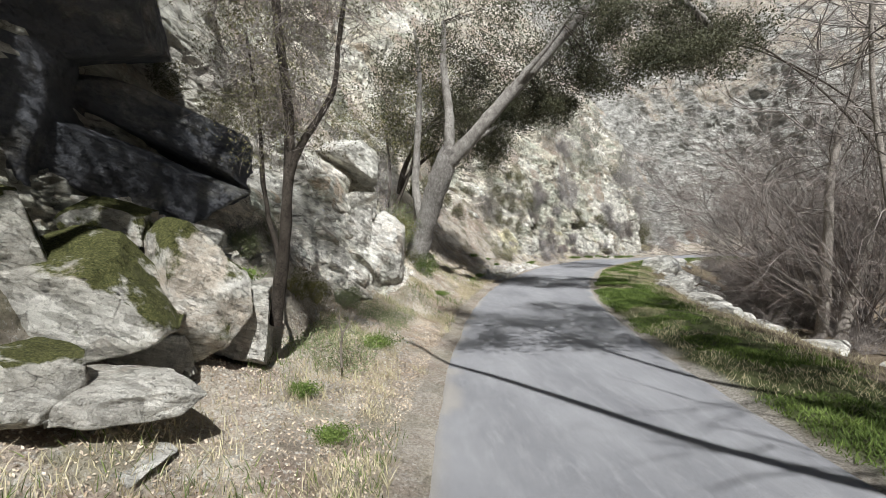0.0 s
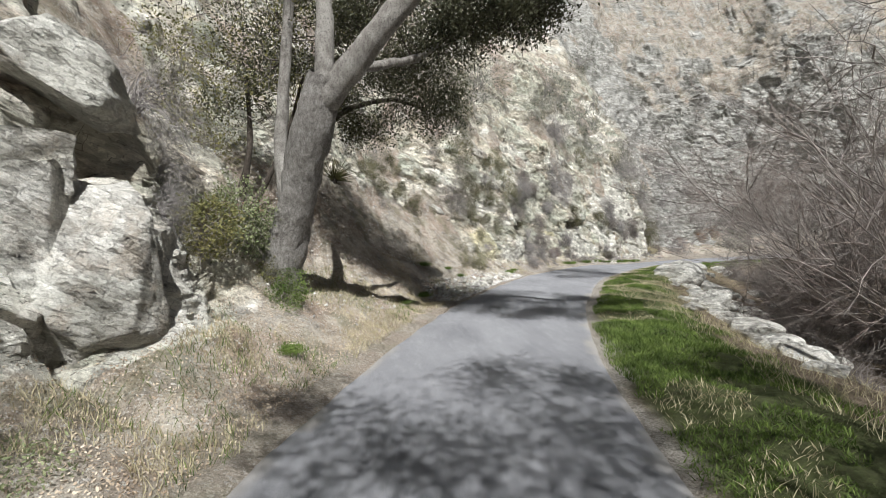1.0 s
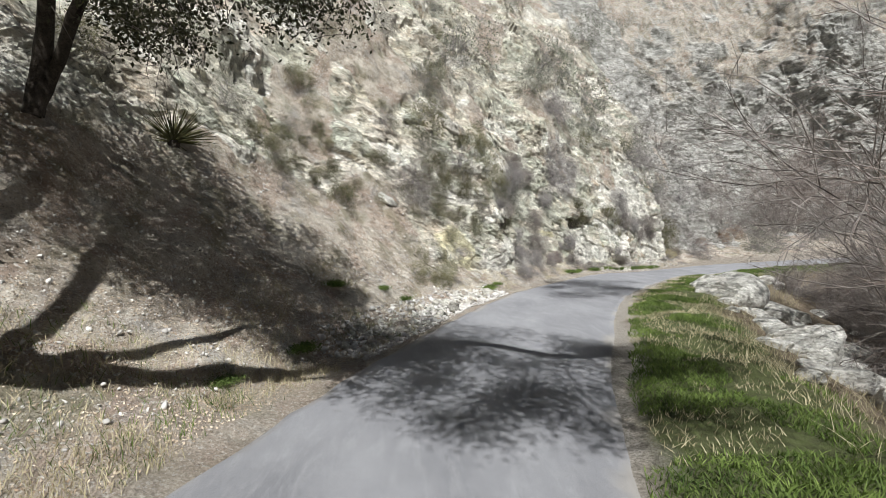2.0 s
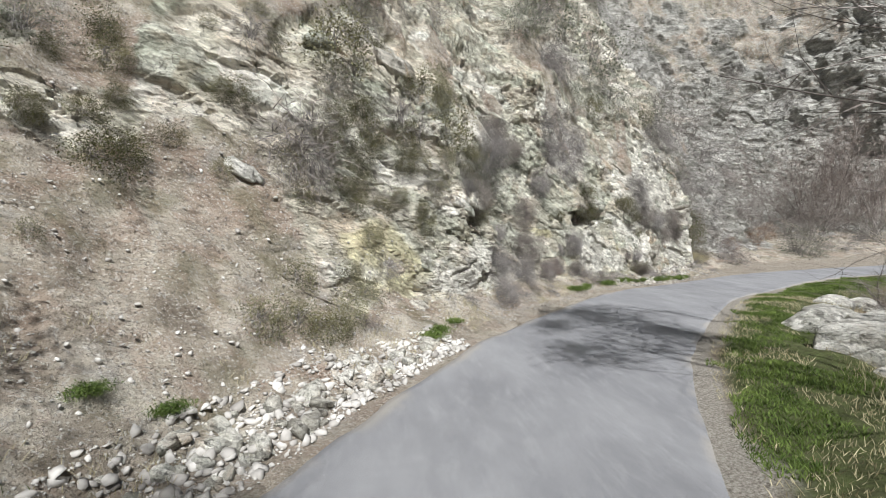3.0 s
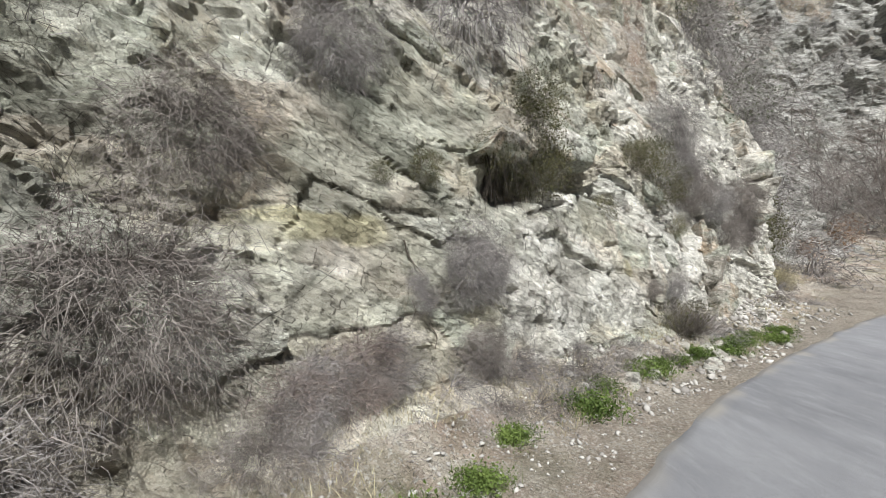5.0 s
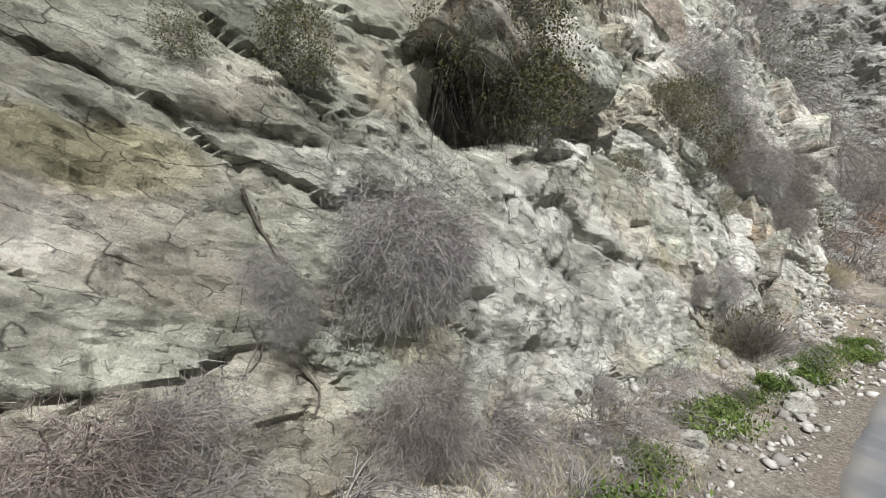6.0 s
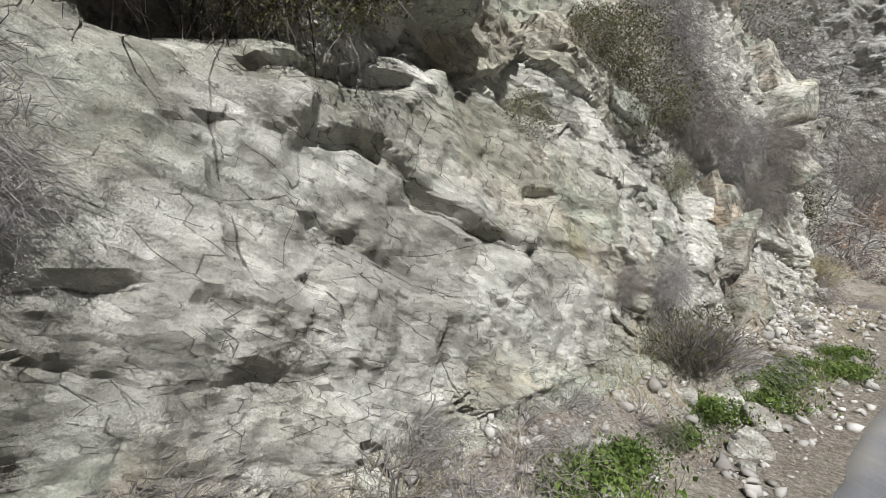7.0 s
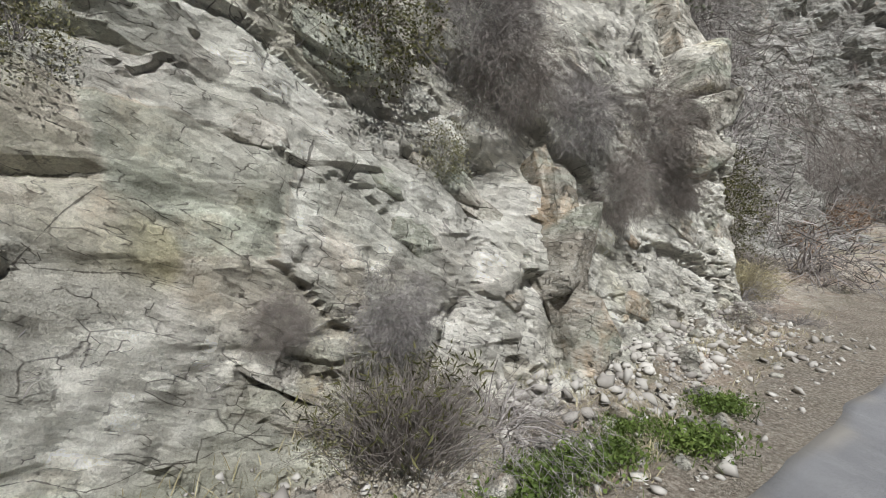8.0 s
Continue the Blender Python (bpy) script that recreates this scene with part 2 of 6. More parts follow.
def hillside_material():
    n = Nodes("canyon_hillside")
    soil_fac, gravel_fac = n.attribute("soil"), n.attribute("gravel")
    rock = rock_color(n)
    plate, chip = n.attribute("plate"), n.attribute("chip")
    tint = n.ramp(plate, (0.0, (0.42, 0.45, 0.375)), (0.22, (0.52, 0.53, 0.45)), (0.42, (0.70, 0.655, 0.57)), (0.6, (0.60, 0.53, 0.435)), (0.78, (0.80, 0.785, 0.74)), (1.0, (0.92, 0.91, 0.88)))
    rock = n.mix(0.5, rock, tint)
    rock = n.mix(n.math("MULTIPLY", n.attribute("green"), 0.6), rock, (0.36, 0.375, 0.32))
    rock = n.mix(n.math("MULTIPLY", n.attribute("ochre"), 0.7), rock, n.ramp(n.noise(2.0, 6, 0.7), (0.3, (0.46, 0.41, 0.25)), (0.7, (0.68, 0.65, 0.43))))
    grey = n.ramp(n.noise(0.9, 8, 0.7, (0.5, 0.5, 2.2, 0, 0.5, 0.6), 71.0, 0.5), (0.34, (0.15, 0.15, 0.147)), (0.47, (0.31, 0.311, 0.306)), (0.62, (0.55, 0.552, 0.546)))
    # Greyer far rock; on the near wall above the bank this grey paints in shade.
    rock = n.mix(n.math("MULTIPLY", n.attribute("grey_shaded"), 0.85), rock, grey)
    rock = n.mix(n.math("MULTIPLY", n.attribute("pale"), 0.75), rock, n.ramp(n.noise(3.0, 8, 0.7), (0.3, (0.58, 0.57, 0.53)), (0.65, (0.90, 0.89, 0.86))))
    rock = n.mix(1.0, rock, n.ramp(chip, (0.0, (0.80, 0.79, 0.77)), (0.5, (1.1, 1.095, 1.08)), (1.0, (1.36, 1.355, 1.35))), "MULTIPLY")
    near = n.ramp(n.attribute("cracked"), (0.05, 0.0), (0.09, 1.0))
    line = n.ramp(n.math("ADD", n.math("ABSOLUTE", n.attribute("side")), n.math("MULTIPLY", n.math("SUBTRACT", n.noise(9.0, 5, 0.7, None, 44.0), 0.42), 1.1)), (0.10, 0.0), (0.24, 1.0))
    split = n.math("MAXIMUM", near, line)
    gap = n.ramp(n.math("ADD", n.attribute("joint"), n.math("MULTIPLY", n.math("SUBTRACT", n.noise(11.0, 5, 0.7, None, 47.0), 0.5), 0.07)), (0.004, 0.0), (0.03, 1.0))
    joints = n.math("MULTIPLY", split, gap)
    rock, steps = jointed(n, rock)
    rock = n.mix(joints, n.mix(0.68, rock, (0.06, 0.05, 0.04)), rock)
    soil = n.ramp(n.noise(1.3, 7, 0.65, None, 11.0, 0.4), (0.34, (0.28, 0.235, 0.185)), (0.48, (0.48, 0.42, 0.34)), (0.6, (0.62, 0.56, 0.465)), (0.7, (0.74, 0.69, 0.60)))
    soil = n.mix(n.math("MULTIPLY", n.ramp(n.noise(0.7, 6, 0.65, None, 91.0, 0.6), (0.48, 0.0), (0.58, 1.0)), 0.5), soil, (0.40, 0.28, 0.215))
    soil = n.mix(n.math("MULTIPLY", n.ramp(n.noise(0.8, 6, 0.65, None, 57.0, 0.6), (0.54, 0.0), (0.64, 1.0)), 0.55), soil, (0.40, 0.39, 0.37))
    soil = n.mix(n.math("MULTIPLY", n.ramp(n.noise(19, 6, 0.7, None, 7.0), (0.55, 0.0), (0.60, 1.0)), 0.85), soil, (0.74, 0.71, 0.65))
    soil = n.mix(n.math("MULTIPLY", n.ramp(n.noise(34, 5, 0.75, None, 17.0), (0.36, 1.0), (0.48, 0.0)), 0.65), soil, (0.10, 0.08, 0.062))
    soil = n.mix(n.math("MULTIPLY", n.ramp(n.noise(0.9, 5, 0.6, None, 40.0), (0.52, 0.0), (0.64, 1.0)), 0.5), soil, (0.17, 0.165, 0.085))
    gravel = n.ramp(n.noise(24, 6, 0.75, None, 8.0), (0.36, (0.16, 0.135, 0.108)), (0.5, (0.33, 0.29, 0.24)), (0.62, (0.55, 0.50, 0.43)))
    edge = n.math("ADD", soil_fac, n.math("MULTIPLY", n.math("SUBTRACT", n.noise(3.0, 7, 0.7, None, 5.0), 0.5), 0.9))
    fac = n.ramp(edge, (0.42, 0.0), (0.58, 1.0))
    color = n.mix(fac, rock, soil)
    color = n.mix(gravel_fac, color, gravel)
    crumbs = n.noise(38, 7, 0.75, None, 1.0)
    return n.done(color, 0.9, [(n.math("MAXIMUM", joints, fac), 0.03), *steps, *rock_bumps(n), (crumbs, 0.02)], 0.2)


def face_material():
    n = Nodes("cliff_face_blocks")
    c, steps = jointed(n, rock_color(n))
    return n.done(c, 0.88, [*steps, (n.noise(6.0, 8, 0.68, (1, 1, 1.8, 0, 0.5, 0.6), 4.0, 0.5), 0.05), (n.noise(30, 8, 0.7), 0.02)], 0.2)


def boulder_material(name, pale, lichen=None):
    n = Nodes(name)
    c = rock_color(n, 0.25, 50.0)
    c = n.mix(pale, c, n.ramp(n.noise(4.0, 8, 0.7), (0.3, (0.52, 0.51, 0.48)), (0.6, (0.80, 0.79, 0.76))))
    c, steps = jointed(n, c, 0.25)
    # Dark overlay: lichen, with shade painted into the same colour.
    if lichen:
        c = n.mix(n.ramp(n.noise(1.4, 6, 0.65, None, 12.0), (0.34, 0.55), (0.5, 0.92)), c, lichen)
    return n.done(c, 0.85, [*steps, (n.noise(3.5, 8, 0.65), 0.08), (n.noise(28, 8, 0.7), 0.02)], 0.25)


def mossy_material():
    n = Nodes("mossy_rock")
    c = rock_color(n, 0.3, 80.0)
    c = n.mix(0.35, c, (0.48, 0.47, 0.43))
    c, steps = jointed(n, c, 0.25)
    moss = n.ramp(n.noise(45, 6, 0.75), (0.35, (0.028, 0.034, 0.012)), (0.5, (0.085, 0.09, 0.03)), (0.66, (0.19, 0.18, 0.075)))
    up = n.node("ShaderNodeSeparateXYZ", Vector=n.tree.nodes["Geometry"].outputs["Normal"]).outputs["Z"]
    fac = n.ramp(n.math("ADD", n.math("MULTIPLY", up, 0.16), n.noise(1.7, 6, 0.65, None, 3.0)), (0.53, 0.0), (0.6, 1.0))
    return n.done(n.mix(fac, c, moss), 0.9, [*steps, (n.noise(3.5, 8, 0.65), 0.10), (n.noise(40, 8, 0.75), 0.025)], 0.2)


def asphalt_material():
    n = Nodes("worn_asphalt")
    c = n.ramp(n.noise(0.7, 6, 0.6, (1.4, 0.5, 1), 2.0), (0.3, (0.195, 0.198, 0.212)), (0.7, (0.325, 0.329, 0.342)))
    c = n.mix(n.math("MULTIPLY", n.ramp(n.noise(3.2, 7, 0.7, (1.8, 0.4, 1, 0, 0, -0.3), 6.0), (0.5, 0.0), (0.68, 1.0)), 0.5), c, (0.38, 0.384, 0.395))
    c = n.mix(n.math("MULTIPLY", n.ramp(n.noise(110, 3, 0.7), (0.38, 1.0), (0.52, 0.0)), 0.6), c, (0.14, 0.14, 0.143))
    c = n.mix(n.math("MULTIPLY", n.ramp(n.noise(170, 3, 0.7, None, 9.0), (0.60, 0.0), (0.7, 1.0)), 0.6), c, (0.48, 0.46, 0.43))
    c = n.mix(n.math("MULTIPLY", n.attribute("dust"), 0.7), c, (0.36, 0.335, 0.295))
    return n.done(c, 0.82, [(n.noise(130, 4, 0.8), 0.008), (n.noise(2.0, 4, 0.5), 0.02)], 0.3)


def verge_material():
    n = Nodes("verge_earth")
    c = n.ramp(n.noise(1.8, 7, 0.65), (0.3, (0.10, 0.075, 0.05)), (0.55, (0.19, 0.15, 0.105)), (0.72, (0.30, 0.25, 0.19)))
    c = n.mix(n.math("MULTIPLY", n.ramp(n.noise(22, 6, 0.7), (0.5, 0.0), (0.62, 1.0)), 0.4), c, (0.36, 0.31, 0.25))
    c = n.mix(n.math("MULTIPLY", n.attribute("turf"), 0.8), c, n.ramp(n.noise(6, 7, 0.7), (0.35, (0.035, 0.05, 0.015)), (0.6, (0.085, 0.12, 0.035))))
    c = n.mix(n.attribute("gravel"), c, n.ramp(n.noise(30, 6, 0.75), (0.38, (0.2, 0.18, 0.15)), (0.6, (0.5, 0.47, 0.42))))
    return n.done(c, 0.95, [(n.noise(9, 8, 0.7), 0.08), (n.noise(50, 6, 0.7), 0.02)], 0.15)


def varied(name, *colors, rough=0.7, translucent=0.0, specular=0.2):
    """Leaves, blades and twigs: one tint for each piece."""
    n = Nodes(name)
    rnd = n.tree.nodes["Geometry"].outputs["Random Per Island"]
    stops = [(0.02 + 0.96 * k / (len(colors) - 1), c) for k, c in enumerate(colors)]
    c = n.ramp(rnd, *stops)
    c = n.mix(0.45, c, n.ramp(n.noise(1.5, 4, 0.6), (0.35, tuple(v * 0.6 for v in colors[0])), (0.65, tuple(min(1.0, v * 1.4) for v in colors[-1]))))
    if translucent:
        n.shader.inputs["Transmission Weight"].default_value = 0.0
        t = n.node("ShaderNodeBsdfTranslucent", Color=c)
        m = n.node("ShaderNodeMixShader", Fac=translucent)
        n.done(c, rough, (), specular)
        n.tree.links.new(n.shader.outputs[0], m.inputs[1])
        n.tree.links.new(t.outputs[0], m.inputs[2])
        n.tree.links.new(m.outputs[0], n.tree.nodes["Material Output"].inputs["Surface"])
        return n.mat
    return n.done(c, rough, (), specular)


def bark_material(name, dark, pale, patchy=0.5, scale=1.0, relief=0.05):
    n = Nodes(name)
    fac = n.noise(9 * scale, 8, 0.75, (1, 1, 0.6), 1.0, 0.3)
    c = n.ramp(fac, (0.35, dark), (0.55, tuple((a + b) / 2 for a, b in zip(dark, pale))), (0.68, pale))
    c = n.mix(n.math("MULTIPLY", n.ramp(n.noise(1.6 * scale, 5, 0.6, None, 5.0), (0.5, 0.0), (0.65, 1.0)), patchy), c, pale)
    c = n.mix(n.ramp(n.noise(38, 5, 0.75, None, 15.0), (0.36, 0.7), (0.5, 0.0)), c, tuple(v * 0.45 for v in dark))
    return n.done(c, 0.9, [(fac, relief), (n.noise(45, 6, 0.75), 0.02)], 0.2)


HILL = hillside_material()
FACE_ROCK = face_material()
PALE_ROCK = boulder_material("pale_granite", 0.8)
GREY_ROCK = boulder_material("weathered_granite", 0.4)
# Bluish-dark lichen tone that also stands in for shade.
SHADED_ROCK = boulder_material("shaded_lichened_rock", 0.0, (0.085, 0.092, 0.11))
MOSSY = mossy_material()
ASPHALT = asphalt_material()
VERGE = verge_material()
GRASS = varied("spring_grass", (0.04, 0.07, 0.018), (0.10, 0.165, 0.035), (0.22, 0.29, 0.08), translucent=0.35)
DRY_GRASS = varied("dry_grass", (0.30, 0.26, 0.14), (0.48, 0.42, 0.26), (0.64, 0.58, 0.40), translucent=0.2)
GRAVEL = varied("broken_rock_fragments", (0.22, 0.20, 0.18), (0.37, 0.35, 0.32), (0.56, 0.54, 0.50), rough=0.85)
PALE_GRAVEL = varied("fresh_rock_fragments", (0.30, 0.28, 0.255), (0.46, 0.44, 0.41), (0.68, 0.66, 0.62), rough=0.85)
FALLEN = boulder_material("fallen_stone", 0.2)
LITTER = varied("fallen_leaves", (0.26, 0.18, 0.11), (0.48, 0.38, 0.27), (0.68, 0.59, 0.47))
TWIG_GREY = varied("dead_grey_twigs", (0.085, 0.076, 0.072), (0.21, 0.193, 0.184), (0.37, 0.345, 0.33))
TWIG_PALE = varied("weathered_pale_twigs", (0.11, 0.098, 0.094), (0.25, 0.23, 0.222), (0.42, 0.39, 0.375))
TWIG_BROWN = varied("dead_brown_twigs", (0.10, 0.084, 0.074), (0.21, 0.182, 0.163), (0.32, 0.29, 0.265))
TWIG_ROSE = varied("reddish_tree_twigs", (0.12, 0.088, 0.075), (0.24, 0.19, 0.165), (0.36, 0.30, 0.27))
TWIG_TREE = varied("bare_tree_twigs", (0.09, 0.078, 0.07), (0.21, 0.185, 0.168), (0.34, 0.305, 0.28))
SAGE = varied("sage_leaves", (0.07, 0.085, 0.05), (0.14, 0.16, 0.10), (0.22, 0.24, 0.17), translucent=0.15)
OLIVE_DULL = varied("dull_olive_leaves", (0.09, 0.09, 0.045), (0.17, 0.165, 0.085), (0.27, 0.255, 0.15), translucent=0.15)
SCRUB = varied("dark_scrub_leaves", (0.03, 0.035, 0.015), (0.075, 0.08, 0.032), (0.15, 0.14, 0.06), translucent=0.15)
OAK_LEAF = varied("oak_leaves", (0.025, 0.03, 0.016), (0.065, 0.07, 0.038), (0.14, 0.14, 0.085), rough=0.6, translucent=0.15, specular=0.25)
OLIVE_LEAF = varied("olive_leaves", (0.08, 0.095, 0.03), (0.18, 0.18, 0.065), (0.31, 0.28, 0.12), translucent=0.25)
BRIGHT_LEAF = varied("bright_leaves", (0.045, 0.08, 0.018), (0.095, 0.15, 0.036), (0.19, 0.25, 0.07), translucent=0.25)
RUST_LEAF = varied("rusty_leaves", (0.16, 0.08, 0.04), (0.28, 0.16, 0.09), (0.38, 0.26, 0.17), translucent=0.2)
OAK_BARK = bark_material("oak_bark", (0.17, 0.155, 0.138), (0.54, 0.515, 0.48), 0.4, 1.6, 0.11)
OAK_LIMB = bark_material("pale_oak_limb", (0.15, 0.135, 0.12), (0.46, 0.44, 0.40), 0.5)
HERB = varied("bank_herb_leaves", (0.10, 0.13, 0.055), (0.20, 0.235, 0.115), (0.33, 0.36, 0.20), translucent=0.2)
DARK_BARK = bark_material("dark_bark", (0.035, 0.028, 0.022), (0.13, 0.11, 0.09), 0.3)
PALE_BARK = bark_material("pale_alder_bark", (0.20, 0.175, 0.15), (0.50, 0.46, 0.41), 0.5, 1.4)
DEAD_WOOD = bark_material("dead_wood", (0.14, 0.115, 0.09), (0.36, 0.32, 0.27), 0.4)

# ---- the road's line ----
CENTRE = np.array([(-6, -35), (-3.2, -20), (-1.4, -10), (0.4, 0), (1.2, 5.8), (1.9, 9.5), (2.7, 13), (3.9, 17), (5.2, 20.5), (6.6, 23.6), (8.0, 26.6), (9.8, 29.8), (11.6, 32.2),
                   (13.6, 34.6), (15.8, 37), (18.5, 39.6), (22, 42.2), (27, 45.3), (33, 47.6), (40, 49), (50, 49.8), (65, 49), (90, 46), (140, 40)], float)
HALF_ROAD = 2.0


def curve_through(pts, n=40):
    q = np.vstack([2 * pts[0] - pts[1], pts, 2 * pts[-1] - pts[-2]])
    out = []
    for i in range(1, len(q) - 2):
        a, b, c, d = q[i - 1:i + 3]
        t = np.linspace(0, 1, n, endpoint=False)[:, None]
        out.append(0.5 * (2 * b + (c - a) * t + (2 * a - 5 * b + 4 * c - d) * t ** 2 + (3 * b - a - 3 * c + d) * t ** 3))
    return np.vstack(out + [pts[-1:]])


LINE = curve_through(CENTRE)
ARC = np.r_[0, np.cumsum(np.hypot(*np.diff(LINE, axis=0).T))]
ARC -= ARC[np.argmin(np.hypot(LINE[:, 0] - 0.4, LINE[:, 1]))]
_way = np.gradient(LINE, axis=0)
_way /= np.hypot(*_way.T)[:, None]


def along(s):
    """The road's middle and its left-hand normal at s metres along it."""
    s = np.asarray(s, float)
    c = np.stack([np.interp(s, ARC, LINE[:, k]) for k in (0, 1)], -1)
    w = np.stack([np.interp(s, ARC, _way[:, k]) for k in (0, 1)], -1)
    return c, np.stack([-w[..., 1], w[..., 0]], -1)


def road_level(s):
    return -0.27 * smooth(40, 48, s) + 0.5 * smooth(60, 95, s)


# ---- the hillside on the left of the road: profiles of (distance from the road's middle, height) ----
STATIONS = np.array([-34, -11, -5, 1, 3, 5, 7.5, 9.5, 11.5, 13, 16, 22, 27, 31, 34, 38, 43, 48, 53.5, 56, 59, 64, 75, 86, 96, 135], float)
FOOT_U = [3.2, 3.2, 3.0, 3.0, 3.0, 2.9, 2.8, 2.8, 2.9, 2.9, 2.9, 3.0, 3.1, 2.8, 3.1, 3.0, 3.2, 2.8, 3.4, 4.5, 5.5, 6, 7, 8, 8, 8]
FOOT_Z = [.25, .25, .25, .25, .25, .25, .25, .25, .3, .3, .28, .1, .12, .08, .12, .12, .1, .05, .1, .1, .2, .3, .5, .5, .5, .5]
TOE_U = [4.6, 4.6, 4.2, 5.0, 4.9, 4.1, 4.5, 4.1, 3.75, 4.5, 5.0, 5.0, 4.6, 4.1, 3.8, 4.0, 3.8, 3.65, 4.1, 6, 8, 9, 16, 18, 13, 12]
TOE_Z = [1.0, 1.0, 1.2, .9, .9, .8, .9, .85, .9, 1.3, 1.65, 1.6, 1.4, .9, .7, .75, .4, .5, .4, .6, .9, .9, 2, 2, 2, 2]
LOW_U = [6, 6, 4.5, 6.2, 6.4, 5.8, 5.9, 5.4, 4.9, 5.9, 5.9, 6.8, 7.0, 5.2, 4.25, 5.2, 4.25, 4.25, 4.45, 7, 9, 11, 30, 31, 19, 18]
LOW_Z = [4, 4, 4.5, 4.2, 3.6, 3.5, 3.6, 3.9, 3.9, 3.8, 3.6, 4.0, 4.0, 3.6, 3.8, 3.6, 3.5, 3.5, 3.5, 4.5, 4.5, 4.5, 8, 8, 9, 9]
MID_U = [8, 5.4, 5.4, 6.0, 6.4, 6.8, 7.4, 7.0, 6.6, 8.0, 8.4, 8.6, 8.7, 6.6, 5.9, 6.3, 5.5, 6.4, 6.4, 8.4, 11, 15, 36, 36, 27, 26]
MID_Z = [8, 8, 9, 7.6, 7.2, 6.6, 6.2, 5.6, 5.6, 6.2, 6.5, 7.0, 6.6, 7.0, 7.0, 8.0, 8.8, 8.8, 8.6, 10.5, 10.5, 11, 19, 19, 25, 25]
HIGH_U = [14, 8, 6.2, 7.0, 7.6, 9.5, 14, 14, 14, 14, 13.5, 13, 12, 10, 9.2, 10, 9.5, 11, 11, 13, 17, 24, 40, 40, 36, 36]
HIGH_Z = [20, 14, 13, 12.5, 11.5, 14, 17, 16, 15, 15, 15, 15, 15, 14.5, 14, 16, 17, 18, 17, 18, 19, 21, 32, 32, 40, 40]
TOP_U = [44] * 19 + [46, 50, 54, 62, 62, 62, 62]
TOP_Z = [54] * 19 + [56, 58, 62, 78, 78, 78, 78]
ROWS_OF = (14, 22, 108, 76, 50, 36)


def keyed(values, s):
    """Smooth values along the road."""
    v = np.asarray(values, float)
    i = np.clip(np.searchsorted(STATIONS, s) - 1, 0, len(STATIONS) - 2)
    t = smooth(0, 1, (s - STATIONS[i]) / (STATIONS[i + 1] - STATIONS[i]))
    return v[i] * (1 - t) + v[i + 1] * t


def hill_grid():
    s = np.concatenate([np.arange(-34, 1, 0.5), np.arange(1, 22, 0.11), np.arange(22, 37, 0.085), np.arange(37, 54, 0.042), np.arange(54, 66, 0.13), np.arange(66, 104, 0.19), np.arange(104, 136, 0.8)])
    lines_u = [np.full(len(s), HALF_ROAD - 0.12)] + [keyed(k, s) for k in (FOOT_U, TOE_U, LOW_U, MID_U, HIGH_U, TOP_U)]
    lines_z = [road_level(s) - 0.02] + [keyed(k, s) + road_level(s) * w for k, w in ((FOOT_Z, 1), (TOE_Z, 0.6), (LOW_Z, 0), (MID_Z, 0), (HIGH_Z, 0), (TOP_Z, 0))]
    u, z, v = [], [], []
    for k, rows in enumerate(ROWS_OF):
        t = np.linspace(0, 1, rows, endpoint=k == len(ROWS_OF) - 1)
        if k == 5:
            t = t ** 1.6
        for a in t:
            u.append(lines_u[k] * (1 - a) + lines_u[k + 1] * a)
            z.append(lines_z[k] * (1 - a) + lines_z[k + 1] * a)
            v.append(k + a)
    u, z, v = np.array(u), np.array(z), np.array(v)
    for _ in range(5):
        for a in (u, z):
            a[1:-1] = a[1:-1] * 0.5 + (a[:-2] + a[2:]) * 0.25
    c, nrm = along(s)
    p = np.stack([c[None, :, 0] + nrm[None, :, 0] * u, c[None, :, 1] + nrm[None, :, 1] * u, z], -1)
    return s, v, p


def turned(p, ax, az):
    """Coordinates along and across the rock's bedding."""
    ca, sa, cz, sz = math.cos(ax), math.sin(ax), math.cos(az), math.sin(az)
    x, y, z = p[:, 0] * cz + p[:, 1] * sz, -p[:, 0] * sz + p[:, 1] * cz, p[:, 2]
    return np.stack([x * ca + z * sa, y, -x * sa + z * ca], 1)


def plates(p, cell, lean, tilt, seed):
    """Flat joint-bounded plates: each cell has its own height and tilt, so that neighbours meet in sharp steps.
    Gives the height in cells, the distance to the next joint in cells and a random number for the plate."""
    q = turned(p, -0.42 + lean, 0.7 + 0.6 * lean) / cell * (0.62, 0.8, 1.45)
    q = q + 0.16 * np.stack([soft_noise(p * 0.8 / cell, seed + j) for j in (31, 32, 33)], 1) + 0.035 * np.stack([soft_noise(p * 4.5 / cell, seed + j) for j in (34, 35, 36)], 1)
    f1, f2, way, rnd = blocks(q, seed)
    return (rnd[:, 0] - 0.5) * 0.26 + (way * (rnd[:, (1, 2, 0)] - 0.5)).sum(1) * tilt, f2 - f1, rnd[:, 1]


